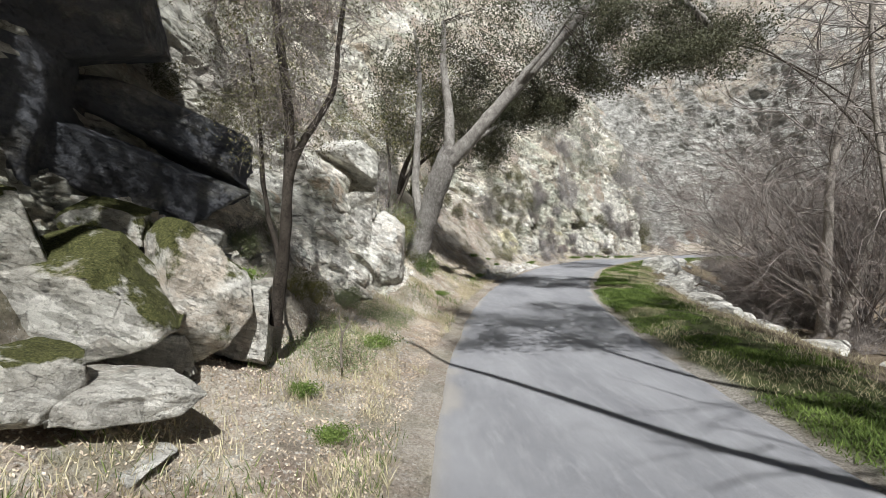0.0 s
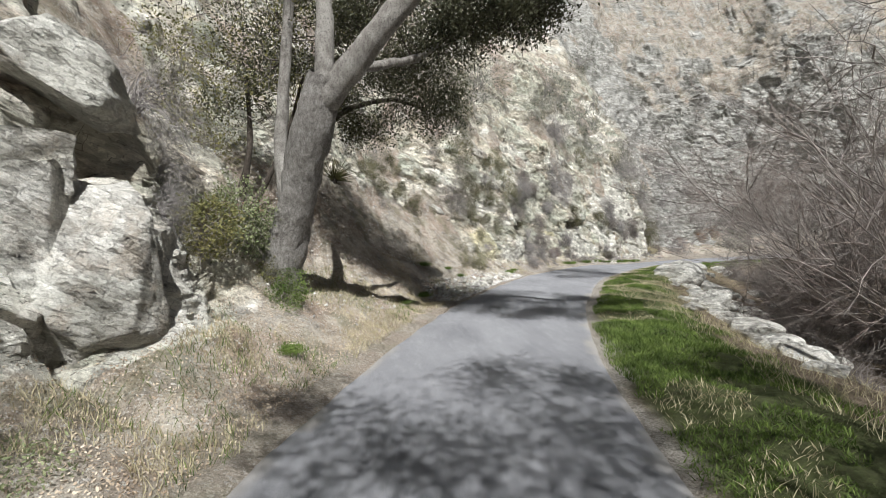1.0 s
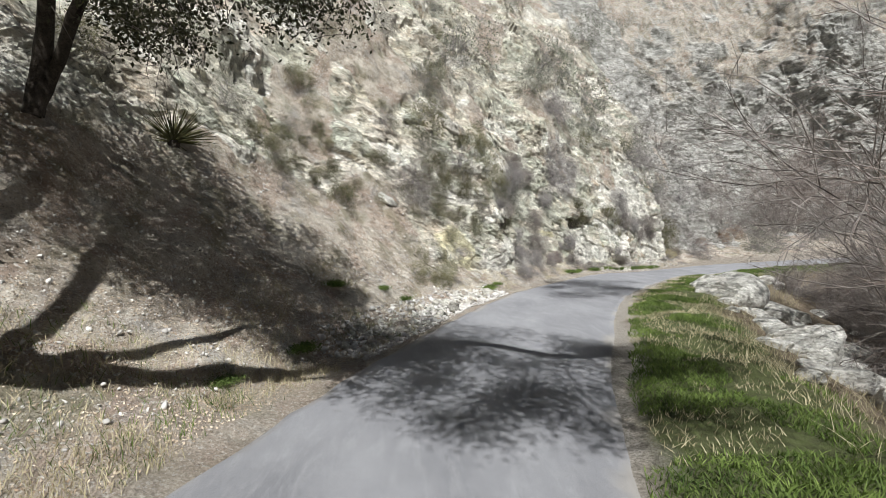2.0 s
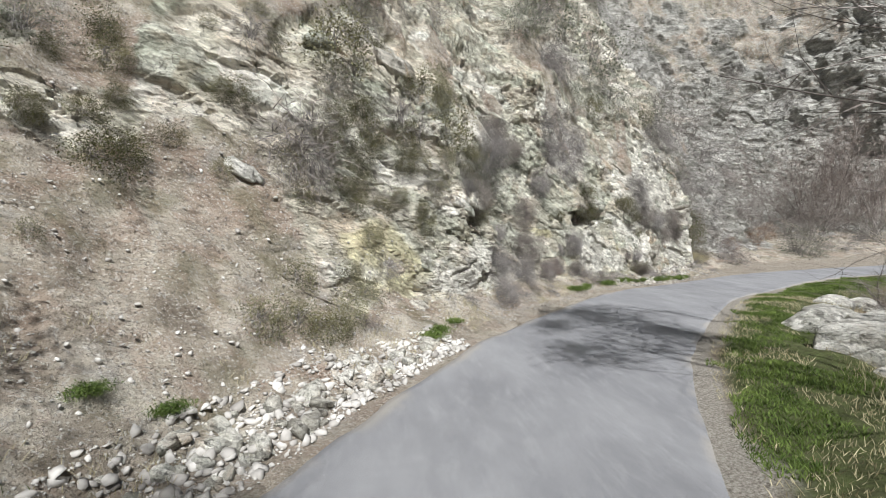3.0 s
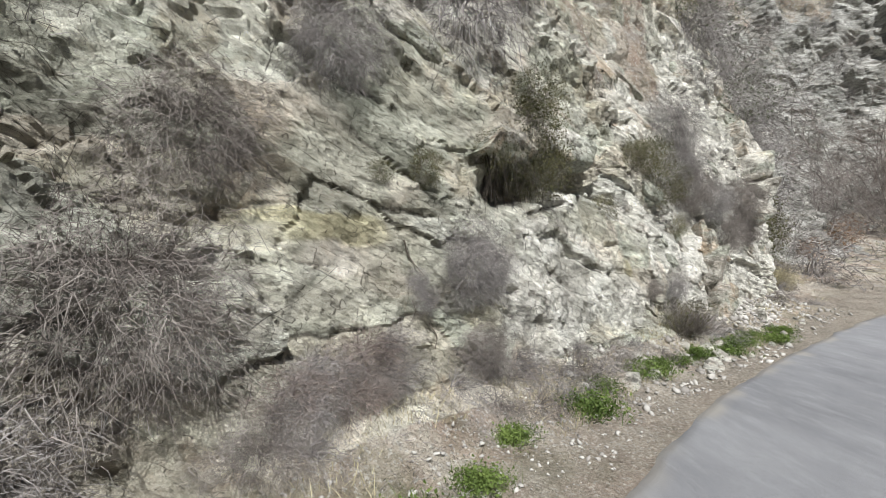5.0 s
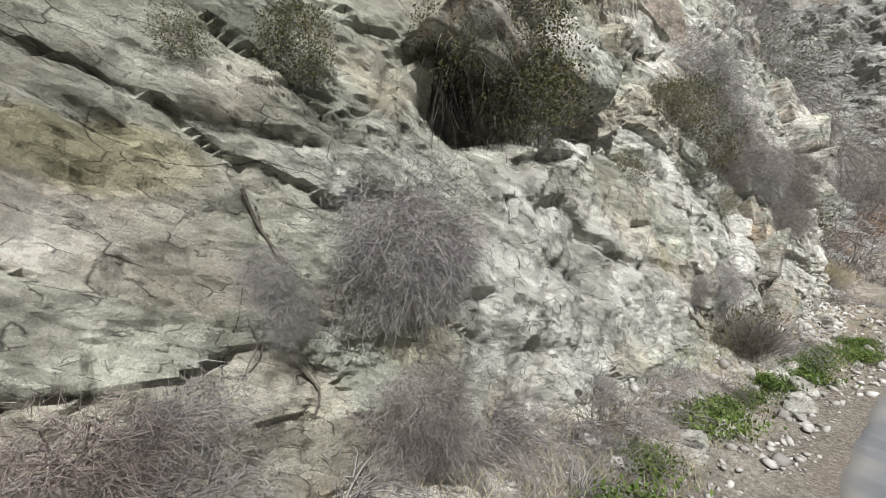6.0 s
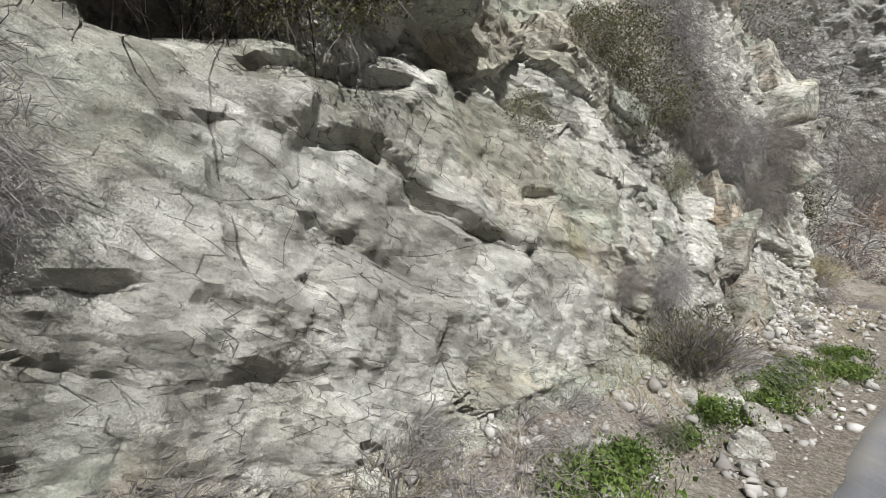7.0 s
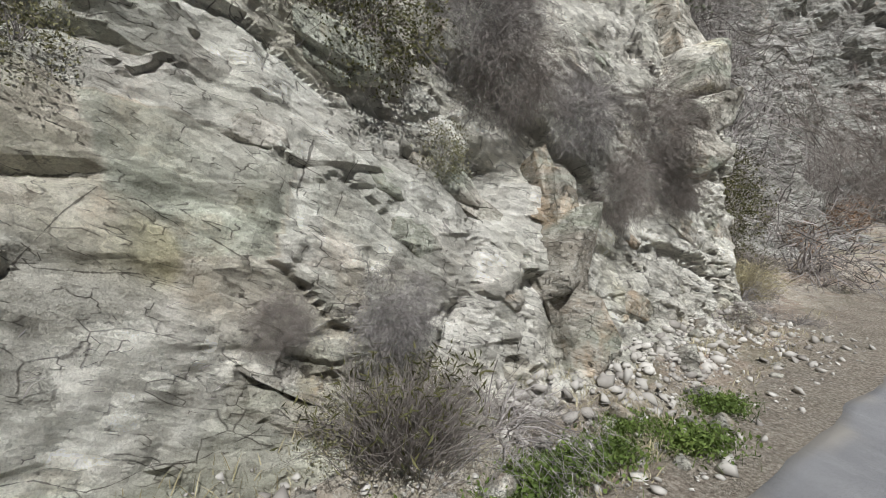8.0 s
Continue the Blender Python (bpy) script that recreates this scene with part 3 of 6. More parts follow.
def rock_relief(p, size, seed):
    """Outward relief of jointed rock in metres: stepped beds that dip along the road, flat tilted plates at three sizes, open joints.
    Also the distance to the nearest joint and random numbers for the large and the small plates."""
    p = p / size
    q = turned(p, -0.42, 0.7)
    bed = q[:, 2] / 0.6 + 0.35 * soft_noise(p * 0.5, seed + 41) + 0.07 * soft_noise(p * 2.3, seed + 42)
    number = np.floor(bed)
    inside = bed - number
    steps = [soft_noise(np.stack([p[:, 0] * 0.4, p[:, 1] * 0.4, (number + k) * 3.7], 1), seed + 43) for k in (0, 1)]
    rise = smooth(0.86, 1.0, inside)
    step = steps[0] * (1 - rise) + steps[1] * rise
    broken = smooth(-0.35, 0.35, fractal(p * 0.45, 2, seed + 50))
    big, gap_a, tone_a = plates(p, 1.25, 0.0, 0.42, seed + 60)
    mid, gap_b, tone_b = plates(p, 0.5, 0.25, 0.6, seed + 65)
    low, gap_c, tone_c = plates(p, 0.21, -0.2, 0.8, seed + 70)
    out = 0.05 * step + 0.6 * big + 0.5 * (0.35 + 0.45 * broken) * mid + 0.21 * (0.45 + 0.6 * broken) * low
    for cell, high, k in ((0.62, 0.035, 5), (0.13, 0.02, 15)):
        out = out + facets(turned(p, -0.42 + 0.2 * k, 0.7 + 0.3 * k) / cell, seed + 60 + k) * high
    open_a = smooth(-0.1, 0.3, soft_noise(p * 1.1, seed + 81))
    open_b = smooth(0.0, 0.35, soft_noise(p * 1.9, seed + 82)) * (0.3 + 0.7 * broken)
    joint = np.minimum(gap_a * 1.25 + 0.5 * (1 - open_a), np.minimum(gap_b * 0.5 + 0.4 * (1 - open_b), gap_c * 0.21 + 0.3 * (1 - open_b * broken)))
    out = out - 0.07 * (1 - smooth(0.0, 0.07, joint))
    return out * size, joint * size, tone_a, np.where(broken > 0.5, tone_c, tone_b)


# open joints (along, height to along, height, depth, width) and stained patches (along, height, half sizes)
CRACKS = [
    (43.3, 2.12, 43.75, 2.1, 0.12, 0.05), (43.75, 2.1, 44.15, 1.8, 0.16, 0.06), (44.15, 1.8, 45.05, 1.47, 0.18, 0.06), (43.2, 1.36, 43.35, 1.16, 0.07, 0.04), (44.0, 0.85, 44.05, 0.58, 0.06, 0.04), (43.2, 1.65, 44.1, 1.23, 0.08, 0.04),
    (42.8, 2.08, 42.9, 1.46, 0.08, 0.05), (42.2, 1.49, 42.45, 1.45, 0.12, 0.06), (43.0, 2.39, 44.0, 2.62, 0.14, 0.07), (47.6, 1.00, 47.3, 0.50, 0.14, 0.06), (45.15, 1.98, 45.4, 1.99, 0.14, 0.07),
    (46.3, 0.66, 46.7, 0.61, 0.12, 0.06), (46.4, 1.92, 46.5, 2.22, 0.09, 0.05), (47.3, 2.26, 48.0, 1.81, 0.12, 0.06), (40.2, 2.50, 40.4, 2.38, 0.10, 0.05), (40.9, 2.24, 41.0, 1.87, 0.10, 0.05),
    (39.5, 3.06, 40.0, 2.49, 0.12, 0.07), (32.1, 1.25, 32.6, 1.52, 0.12, 0.06), (31.9, 0.95, 32.8, 0.76, 0.10, 0.05), (32.9, 2.45, 33.0, 1.85, 0.09, 0.05), (33.2, 1.2, 34.4, 1.5, 0.10, 0.06), (42.6, 3.1, 44.6, 3.5, 0.30, 0.14),
    (7.0, 4.2, 9.2, 3.75, 0.20, 0.10), (9.0, 3.85, 11.2, 3.3, 0.22, 0.10), (8.6, 2.6, 10.4, 2.1, 0.08, 0.05), (10.9, 3.4, 11.3, 1.9, 0.15, 0.08), (10.3, 1.8, 11.2, 1.3, 0.12, 0.07)
]
PALE_SPOTS = [
    (51.5, 3.6, 6.5, 5.0), (9.3, 2.3, 2.6, 1.5), (8.0, 3.8, 2.0, 1.2), (11.2, 1.8, 1.2, 1.2), (43.0, 2.15, 0.5, 0.4), (44.0, 1.7, 0.9, 0.5), (43.4, 1.3, 2.0, 1.1), (44.6, 1.25, 0.8, 0.5), (43.8, 3.0, 0.6, 0.5), (45.3, 0.9, 0.9, 0.6), (48.9, 1.5, 0.35, 0.8), (47.8, 0.8, 0.5, 0.4), (42.7, 6.5, 1.4, 2.0), (35.4, 1.9, 0.7, 0.6), (32.6, 4.1, 0.9, 0.6), (29.0, 3.7, 0.5, 0.5), (33.5, 1.0, 1.0, 0.5)
]
OCHRE_SPOTS = [
    (31.2, 1.75, 1.5, 1.2), (40.0, 2.33, 0.8, 0.16), (39.6, 2.4, 0.5, 0.14), (45.6, 1.5, 0.2, 0.25), (40.4, 2.3, 0.4, 0.2), (41.9, 1.2, 0.4, 0.2), (50.2, 1.2, 0.5, 0.8)
]
GREEN_SPOTS = [
    (40.2, 2.9, 0.8, 0.8), (41.3, 2.2, 0.7, 0.7), (43.9, 0.9, 0.8, 0.35), (43.6, 2.6, 0.5, 0.25), (41.0, 3.6, 1.2, 1.0), (46.8, 1.9, 0.4, 0.5), (44.6, 2.5, 0.8, 0.5), (37.5, 2.2, 1.2, 1.0), (33.2, 2.6, 1.0, 0.6)
]
HS, HV, HP = hill_grid()
_rows, _cols = HP.shape[:2]
_du, _ds = np.gradient(HP, axis=0), np.gradient(HP, axis=1)
HN = unit(np.cross(_ds, _du))
HN[HN[..., 2] < -0.2] *= -1
_flat = HP.reshape(-1, 3)
_s2 = np.repeat(HS[None], _rows, 0).ravel()
_v2 = np.repeat(HV[:, None], _cols, 1).ravel()
_far = smooth(57, 70, _s2)
# earth: the bank at the road, the loose slope between the oak and the yellow rock, ledges higher up
_patch = fractal(_flat * (0.42, 0.42, 0.30), 4, 5)
_bare = smooth(37, 39, _s2) * smooth(55, 53, _s2)
_earth = 1 - smooth(1.75, 2.1, _v2 + 0.30 * _patch * (1 - 0.7 * _bare) + 0.3 * _bare)
_slide = smooth(13, 17, _s2) * (1 - smooth(28.6, 30.4, _s2)) * (1 - smooth(3.0, 3.4, _v2 + 0.3 * _patch))
_ledge = smooth(2.9, 3.6, _v2) * smooth(0.10, 0.6, _patch) * 0.75
_shelf = smooth(8.0, 6.5, _s2) * smooth(-1, 1.0, _s2) * smooth(2.6, 2.3, _v2)
_brow = smooth(62, 72, _s2) * smooth(3.9, 5.2, _v2 + 0.8 * _patch) * 0.55
EARTH = np.clip(np.maximum.reduce([_earth, _shelf, _slide * 0.92, _ledge * (1 - 0.6 * _far), _brow]), 0, 1)
_big = fractal(_flat * 0.33, 3, 3) * (0.30 + 0.6 * _far + 0.5 * smooth(3.5, 4.5, _v2))
_coarse = np.maximum(_far, smooth(4.1, 4.9, _v2))
_relief, JOINT, TONE, CHIP = rock_relief(_flat, 1.0, 1)
_relief = _relief * (1 - 0.5 * _coarse) * (1 - 0.3 * smooth(6.5, 8, _s2) * smooth(14, 12.5, _s2)) * (1 - 0.3 * smooth(41.5, 43, _s2) * smooth(49.5, 48, _s2) * smooth(3.1, 2.6, _flat[:, 2]))
_calm = np.max([smooth(1.0, 0.55, np.hypot((_s2 - a) / c, (_flat[:, 2] - b) / d)) for a, b, c, d in ((40.3, 1.9, 1.4, 1.3), (40.2, 3.2, 1.3, 0.8), (31.2, 1.7, 1.4, 1.2), (9.4, 2.6, 3.4, 2.6))], axis=0)
_slab = smooth(41.6, 42.4, _s2) * smooth(46.4, 45.4, _s2) * smooth(0.35, 0.7, _flat[:, 2]) * smooth(2.75, 2.25, _flat[:, 2])
_calm = np.maximum(_calm, _slab)
_relief = _relief * (1 - 0.55 * _calm) * (1 - 0.5 * _slab)
JOINT = JOINT + 0.3 * _slab
_wide = _coarse > 0.01
_wide_relief = rock_relief(_flat[_wide], 2.4, 5)
_relief[_wide] += _wide_relief[0] * _coarse[_wide] * 1.1
for _a, _b in ((JOINT, _wide_relief[1]), (TONE, _wide_relief[2]), (CHIP, _wide_relief[3])):
    _a[_wide] = np.where(_coarse[_wide] > 0.5, _b, _a[_wide])
_rocky = (1 - EARTH * 0.88) * smooth(1.3, 2.2, _v2)
_soilbump = fractal(_flat * 1.6, 5, 9) * 0.085 * smooth(0.0, 1.0, _v2) + fractal(_flat * 0.5, 2, 19) * 0.10 * smooth(0.8, 1.6, _v2)
_out = _rocky * (_big * (1 - 0.7 * _calm) * smooth(2.2, 3.4, _v2) + _relief + fractal(_flat * 4.0, 3, 13) * 0.03) + _soilbump
_z2 = _flat[:, 2]


_wob = 0.06 * facets(_flat * 4.0, 71) + 0.06 * facets(_flat * 1.3, 72)


def to_line(s0, z0, s1, z1, near):
    """Distance of points of the hillside from a line on it, in metres along the road and up, and the side they lie on."""
    d = np.array((s1 - s0, z1 - z0))
    s, z, wob = _s2[near], _z2[near], _wob[near]
    t = np.clip(((s - s0) * d[0] + (z - z0) * d[1]) / (d @ d), 0, 1)
    return np.hypot(s - s0 - t * d[0], z - z0 - t * d[1] + wob), ((s - s0) * -d[1] + (z - z0 + wob) * d[0]) / math.hypot(*d)


def fine_cracks(count, s_range, z_range, rng):
    """Thin joints that run with the bedding or across it."""
    rows = []
    for k in range(count):
        s, z = rng.uniform(*s_range), rng.uniform(*z_range)
        slope = rng.normal(-0.45, 0.25) if k % 3 else rng.normal(2.2, 0.9)
        for _ in range(rng.integers(1, 4)):
            step = rng.uniform(0.18, 0.5)
            slope += rng.normal(0, 0.35)
            ds = step / math.hypot(1, slope)
            rows.append((s, z, s + ds, z + ds * slope, rng.choice([0.0, 0.02, 0.05]), rng.uniform(0.014, 0.035)))
            s, z = s + ds, z + ds * slope
    return rows


_low = _v2 < 4.2
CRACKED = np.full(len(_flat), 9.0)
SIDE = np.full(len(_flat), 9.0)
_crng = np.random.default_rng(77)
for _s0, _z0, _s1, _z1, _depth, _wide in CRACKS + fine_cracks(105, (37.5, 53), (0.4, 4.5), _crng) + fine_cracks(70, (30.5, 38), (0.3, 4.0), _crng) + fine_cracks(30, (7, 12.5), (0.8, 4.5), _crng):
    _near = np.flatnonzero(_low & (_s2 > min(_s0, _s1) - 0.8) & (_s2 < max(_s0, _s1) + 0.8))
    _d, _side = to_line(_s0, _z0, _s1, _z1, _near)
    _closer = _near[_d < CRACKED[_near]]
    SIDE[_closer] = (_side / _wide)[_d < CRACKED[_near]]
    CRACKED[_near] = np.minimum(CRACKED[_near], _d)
    _out[_near] -= 0.6 * _depth * (1 - smooth(0.02, 0.09, _d))
    _out[_near] += 0.15 * _depth * np.exp(-(_d / 0.30) ** 2) * smooth(0.0, 0.16, _side)
for _s0, _z0, _rs, _rz, _depth in ((42.7, 2.82, 0.5, 0.24, 0.5), (44.0, 3.0, 0.5, 0.16, 0.2), (35.4, 2.75, 0.6, 0.3, 0.45), (48.3, 2.15, 0.28, 0.34, 0.55), (10.0, 1.5, 0.17, 0.8, 0.6), (10.95, 3.45, 0.4, 0.42, 0.8), (10.1, 2.68, 0.25, 0.18, 0.4)):
    _out -= _depth * np.exp(-((_s2 - _s0) / _rs) ** 2 - ((_z2 - _z0) / _rz) ** 2) * _low
STAIN = {}
for _name, _spots in (("pale", PALE_SPOTS), ("ochre", OCHRE_SPOTS), ("green", GREEN_SPOTS)):
    _field = np.zeros(len(_flat))
    for _s0, _z0, _rs, _rz in _spots:
        _field = np.maximum(_field, 1 - np.hypot((_s2 - _s0) / _rs, (_z2 - _z0) / _rz))
    STAIN[_name] = smooth(0.05, 0.4, _field + 0.22 * fractal(_flat * 1.4, 4, 77))
HP = (_flat + HN.reshape(-1, 3) * _out[:, None]).reshape(_rows, _cols, 3)
hill_mesh = mesh_of("hillside", HP.reshape(-1, 3), grid_quads(_rows, _cols)[:, ::-1], material=HILL, shade_smooth=False)
_gravel = smooth(1.15, 0.55, _v2) * (0.5 + 0.35 * smooth(42, 46, _s2))
# Far rock is greyer; the near wall's mask puts shade into its colour.
for _name, _vals in (("soil", EARTH), ("gravel", _gravel), ("grey_shaded", np.maximum(smooth(54, 62, _s2), smooth(0, 1.5, _s2) * smooth(8.6, 7.2, _s2) * smooth(2.7, 3.3, _z2) * 0.55)), ("cracked", CRACKED), ("side", SIDE), ("joint", JOINT), ("plate", TONE), ("chip", CHIP), *STAIN.items()):
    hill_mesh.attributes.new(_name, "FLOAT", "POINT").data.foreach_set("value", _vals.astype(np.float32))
hill_mesh.polygons.foreach_set("use_smooth", EARTH[grid_quads(_rows, _cols)[:, 0]] > 0.5)
hillside = tagged(new("hillside", hill_mesh), "pale fractured rock cliff above a brown earth bank", "cliff", kind="structure")


def hill_at(s, z=None, v=None):
    """The hillside's point and outward normal at s along the road, at a height or at a row of the profile."""
    j = int(np.argmin(np.abs(HS - s)))
    if v is not None:
        i = int(np.argmin(np.abs(HV - v)))
    else:
        i = int(np.argmin(np.abs(HP[:, j, 2] - z) + 0.02 * HV))
    return Vector(HP[i, j]), Vector(HN[i, j])


# ---- road ----
def road_sheet():
    s = np.concatenate([np.arange(-34, -2, 0.5), np.arange(-2, 56, 0.12), np.arange(56, 136, 0.5)])
    u = np.concatenate([[2.06], np.linspace(2.0, -2.0, 33), [-2.06]])
    c, nrm = along(s)
    edge = 0.05 * fractal(np.stack([s * 1.3, s * 0, s * 0], 1), 4, 2)
    edge_r = 0.02 * fractal(np.stack([s * 1.1, s * 0 + 9, s * 0], 1), 4, 2)
    uu = u[None, :] + np.where(u[None, :] > 0, edge[:, None], edge_r[:, None]) * smooth(1.0, 2.0, np.abs(u))[None]
    p = np.zeros((len(s), len(u), 3))
    p[..., :2] = c[:, None] + nrm[:, None] * uu[..., None]
    p[..., 2] = road_level(s)[:, None] + 0.03 * (1 - (u / 2.0) ** 2)[None]
    p[:, (0, -1), 2] -= 0.10
    flat = p.reshape(-1, 3)
    p = flat + np.stack([0 * flat[:, 0], 0 * flat[:, 0], 0.008 * fractal(flat * 0.9, 3, 4)], 1)
    dust = smooth(1.82, 2.05, np.abs(uu) - 0.08 * (uu < 0) + 0.18 * fractal(flat * (1.5, 1.5, 0), 4, 8).reshape(uu.shape)).ravel()
    mesh = mesh_of("road", p, grid_quads(len(s), len(u))[:, ::-1], material=ASPHALT, shade_smooth=True)
    mesh.attributes.new("dust", "FLOAT", "POINT").data.foreach_set("value", dust.astype(np.float32))
    return tagged(new("road", mesh), "narrow worn grey asphalt road curving along a cliff", "road", kind="structure")


road = road_sheet()

# ---- verge and stream bed on the right ----
RIGHT_U = np.array([1.88, 2.6, 3.6, 4.6, 5.6, 6.8, 8.5, 11, 16, 22, 27])
RIGHT_Z = np.array([-0.03, 0.03, 0.04, -0.06, -0.45, -1.15, -2.2, -3.2, -3.5, -3.3, -2.6])


def right_ground(s, u):
    """Height of the ground u metres to the right of the road's middle."""
    s, u = np.broadcast_arrays(np.asarray(s, float), np.asarray(u, float))
    z = np.interp(u, RIGHT_U, RIGHT_Z) * (1 - 0.5 * smooth(20, 14, s) * smooth(4, 6, u)) + road_level(s) * (1 - smooth(4, 9, u))
    z = z + smooth(52, 62, s) * smooth(4.5, 9, u) * np.interp(u, RIGHT_U, -RIGHT_Z) * 0.5
    c, n = along(s)
    x, y = c[..., 0] - n[..., 0] * u, c[..., 1] - n[..., 1] * u
    p = np.stack([x.ravel(), y.ravel(), x.ravel() * 0], 1)
    bump = (0.06 * fractal(p * 1.1, 4, 51) * smooth(2.0, 3.0, u.ravel()) + 0.35 * fractal(p * 0.35, 3, 52) * smooth(5, 9, u.ravel())).reshape(s.shape)
    return np.stack([x, y, z + bump], -1)


def verge_sheet():
    s = np.concatenate([np.arange(-34, -2, 0.6), np.arange(-2, 56, 0.16), np.arange(56, 136, 0.8)])
    u = np.concatenate([np.linspace(1.88, 7, 44), np.linspace(7.3, 27, 46)])
    p = right_ground(s[:, None], u[None])
    mesh = mesh_of("verge", p.reshape(-1, 3), grid_quads(len(s), len(u))[:, ::-1], material=VERGE, shade_smooth=True)
    g = smooth(0.35, 0.0, u[None] - 2.05 - 0.25 * smooth(19, 24, s)[:, None] + 0.2 * fractal(p.reshape(-1, 3) * 1.2, 3, 6).reshape(p.shape[:2])).ravel() * 0.9
    mesh.attributes.new("gravel", "FLOAT", "POINT").data.foreach_set("value", g.astype(np.float32))
    turf = (smooth(2.05, 2.4, u[None] - 0.25 * smooth(19, 24, s)[:, None]) * smooth(5.4, 4.6, u[None] + 0.4 * fractal(p.reshape(-1, 3) * 0.9, 3, 7).reshape(p.shape[:2]))).ravel()
    mesh.attributes.new("turf", "FLOAT", "POINT").data.foreach_set("value", turf.astype(np.float32))
    return tagged(new("verge", mesh), "earth verge sloping down to a brushy stream bed", "ground", kind="structure")


verge = verge_sheet()


def far_ground():
    """The ground that reaches the horizon, and the canyon's other side."""
    t = np.linspace(-1, 1, 60)
    axis = np.sign(t) * np.abs(t) ** 3 * 2500
    x, y = np.meshgrid(axis, axis)
    p = np.stack([x.ravel(), y.ravel(), np.full(x.size, -5.0)], 1)
    tagged(new("ground", mesh_of("ground", p, grid_quads(60, 60), material=VERGE, shade_smooth=True)), "dry brown canyon floor", "ground", kind="structure")
    foot = curve_through(np.array([(20, -60), (22, -30), (26, -5), (33, 12), (46, 22), (70, 26), (110, 22), (150, 14)], float), 14)
    way = unit(np.gradient(foot, axis=0))
    right = np.stack([way[:, 1], -way[:, 0]], 1)
    up = np.linspace(0, 1, 40)
    p = np.zeros((len(foot), 40, 3))
    p[..., :2] = foot[:, None] + right[:, None] * (up * 60)[None, :, None]
    p[..., 2] = -4.5 + up[None] * 52
    flat = p.reshape(-1, 3)
    flat = flat + np.stack([0 * flat[:, 0]] * 2 + [fractal(flat * 0.09, 4, 61) * 4 * np.tile(smooth(0, 0.2, up), len(foot))], 1)
    mesh = mesh_of("canyon_slope", flat, grid_quads(len(foot), 40)[:, ::-1], material=HILL, shade_smooth=False)
    mesh.attributes.new("soil", "FLOAT", "POINT").data.foreach_set("value", np.full(len(flat), 0.6, np.float32))
    tagged(new("backdrop", mesh), "steep brown slope across the canyon", "hillside", kind="structure")


far_ground()

# ---- vegetation ----


def facing(place, out, size, spin=0.0):
    """The pose of a plant that grows from a slope: its front turned outwards."""
    turn = math.atan2(out.x, -out.y)
    return Matrix.Translation(place) @ Matrix.Rotation(turn + spin, 4, "Z") @ Matrix.Scale(size, 4)


STOCK = {}


def plant(maker, variant, pose_matrix, **tags):
    """The first of a kind is built, the others are copies of it."""
    key = (maker, variant)
    if key not in STOCK:
        STOCK[key] = maker(variant)
        ob = STOCK[key]
    else:
        ob = copy_thing(STOCK[key], Matrix())
    ob.matrix_basis = pose_matrix
    return tagged(ob, **tags)


def bush_lines(rng, count, radius, centre, arch=0.25):
    """Stems that run from the root to points of a ragged crown: (n, 5, 3)."""
    ends = unit(rng.normal(size=(count, 3))) * radius * rng.uniform(0.55, 1.1, (count, 1)) + centre
    ends[:, 2] = np.maximum(ends[:, 2], -0.25)
    root = rng.normal(0, 0.035, (count, 3))
    t = np.linspace(0, 1, 5)[None, :, None]
    line = root[:, None] * (1 - t) + ends[:, None] * t
    line[:, :, 2] += (arch * rng.uniform(0.2, 1.0, (count, 1)) * np.sin(np.linspace(0, math.pi, 5)))
    line += rng.normal(0, 0.02, line.shape) * t
    return line


def line_tubes(lines, r0, r1):
    return joined([tube(l, np.linspace(r0, r1, len(l)), 4) for l in lines])


def along_lines(rng, lines, count, low=0.3):
    i = rng.integers(0, len(lines), count)
    a = rng.uniform(low, 1.0, count) * (lines.shape[1] - 1.001)
    k = a.astype(int)
    f = (a - k)[:, None]
    p = lines[i, k] * (1 - f) + lines[i, k + 1] * f
    return p, unit(lines[i, k + 1] - lines[i, k])


def twiggy(name, seed, stems, twigs, radius, centre, mat, droop, length=0.26, width=0.0042, foliage=None, leaf_count=0, leaf_size=0.04, arch=0.25, bark=None, steps=3, shape=(1, 1, 1), stem=0.007):
    """A ragged ball of fine twigs carried by thin stems; about one metre across before scaling."""
    rng = np.random.default_rng(seed)
    root = new(name)
    centre = np.array(centre)
    lines = bush_lines(rng, stems, radius * 0.7, centre, arch)
    part("stem_tangle", mesh_of("stem_tangle", *line_tubes(lines, stem, stem * 0.3), material=bark or mat), root)

    def inside(count, low):
        d = unit(rng.normal(size=(count, 3)))
        reach = radius * (1 + 0.42 * soft_noise(d * 1.6 + seed, 3) + 0.22 * soft_noise(d * 4.0 + seed, 4))
        p = d * (reach * rng.uniform(low, 1.0, count) ** 0.5)[:, None] * shape
        return p + centre, d

    p, d = inside(twigs, 0.08)
    ways = unit(d * 0.55 + rng.normal(0, 0.6, p.shape))
    part("twig_tangle", mesh_of("twig_tangle", *strands(p, ways, rng.uniform(0.4, 1.2, twigs) * length, width * 1.25, rng, 0.4, droop, steps, 2), material=mat), root)
    if foliage:
        q, _ = inside(leaf_count, 0.15)
        part("foliage", mesh_of("foliage", *leaves(q, leaf_size, rng), material=foliage), root)
    return root


def grey_bush(k):
    return twiggy("dead_shrub", 100 + k, 26, 2000, 0.5, (0, -0.18, 0.04), (TWIG_GREY, TWIG_PALE)[k % 2], 0.5, 0.15, 0.0036, shape=(1, 0.75, 1.05), steps=2)


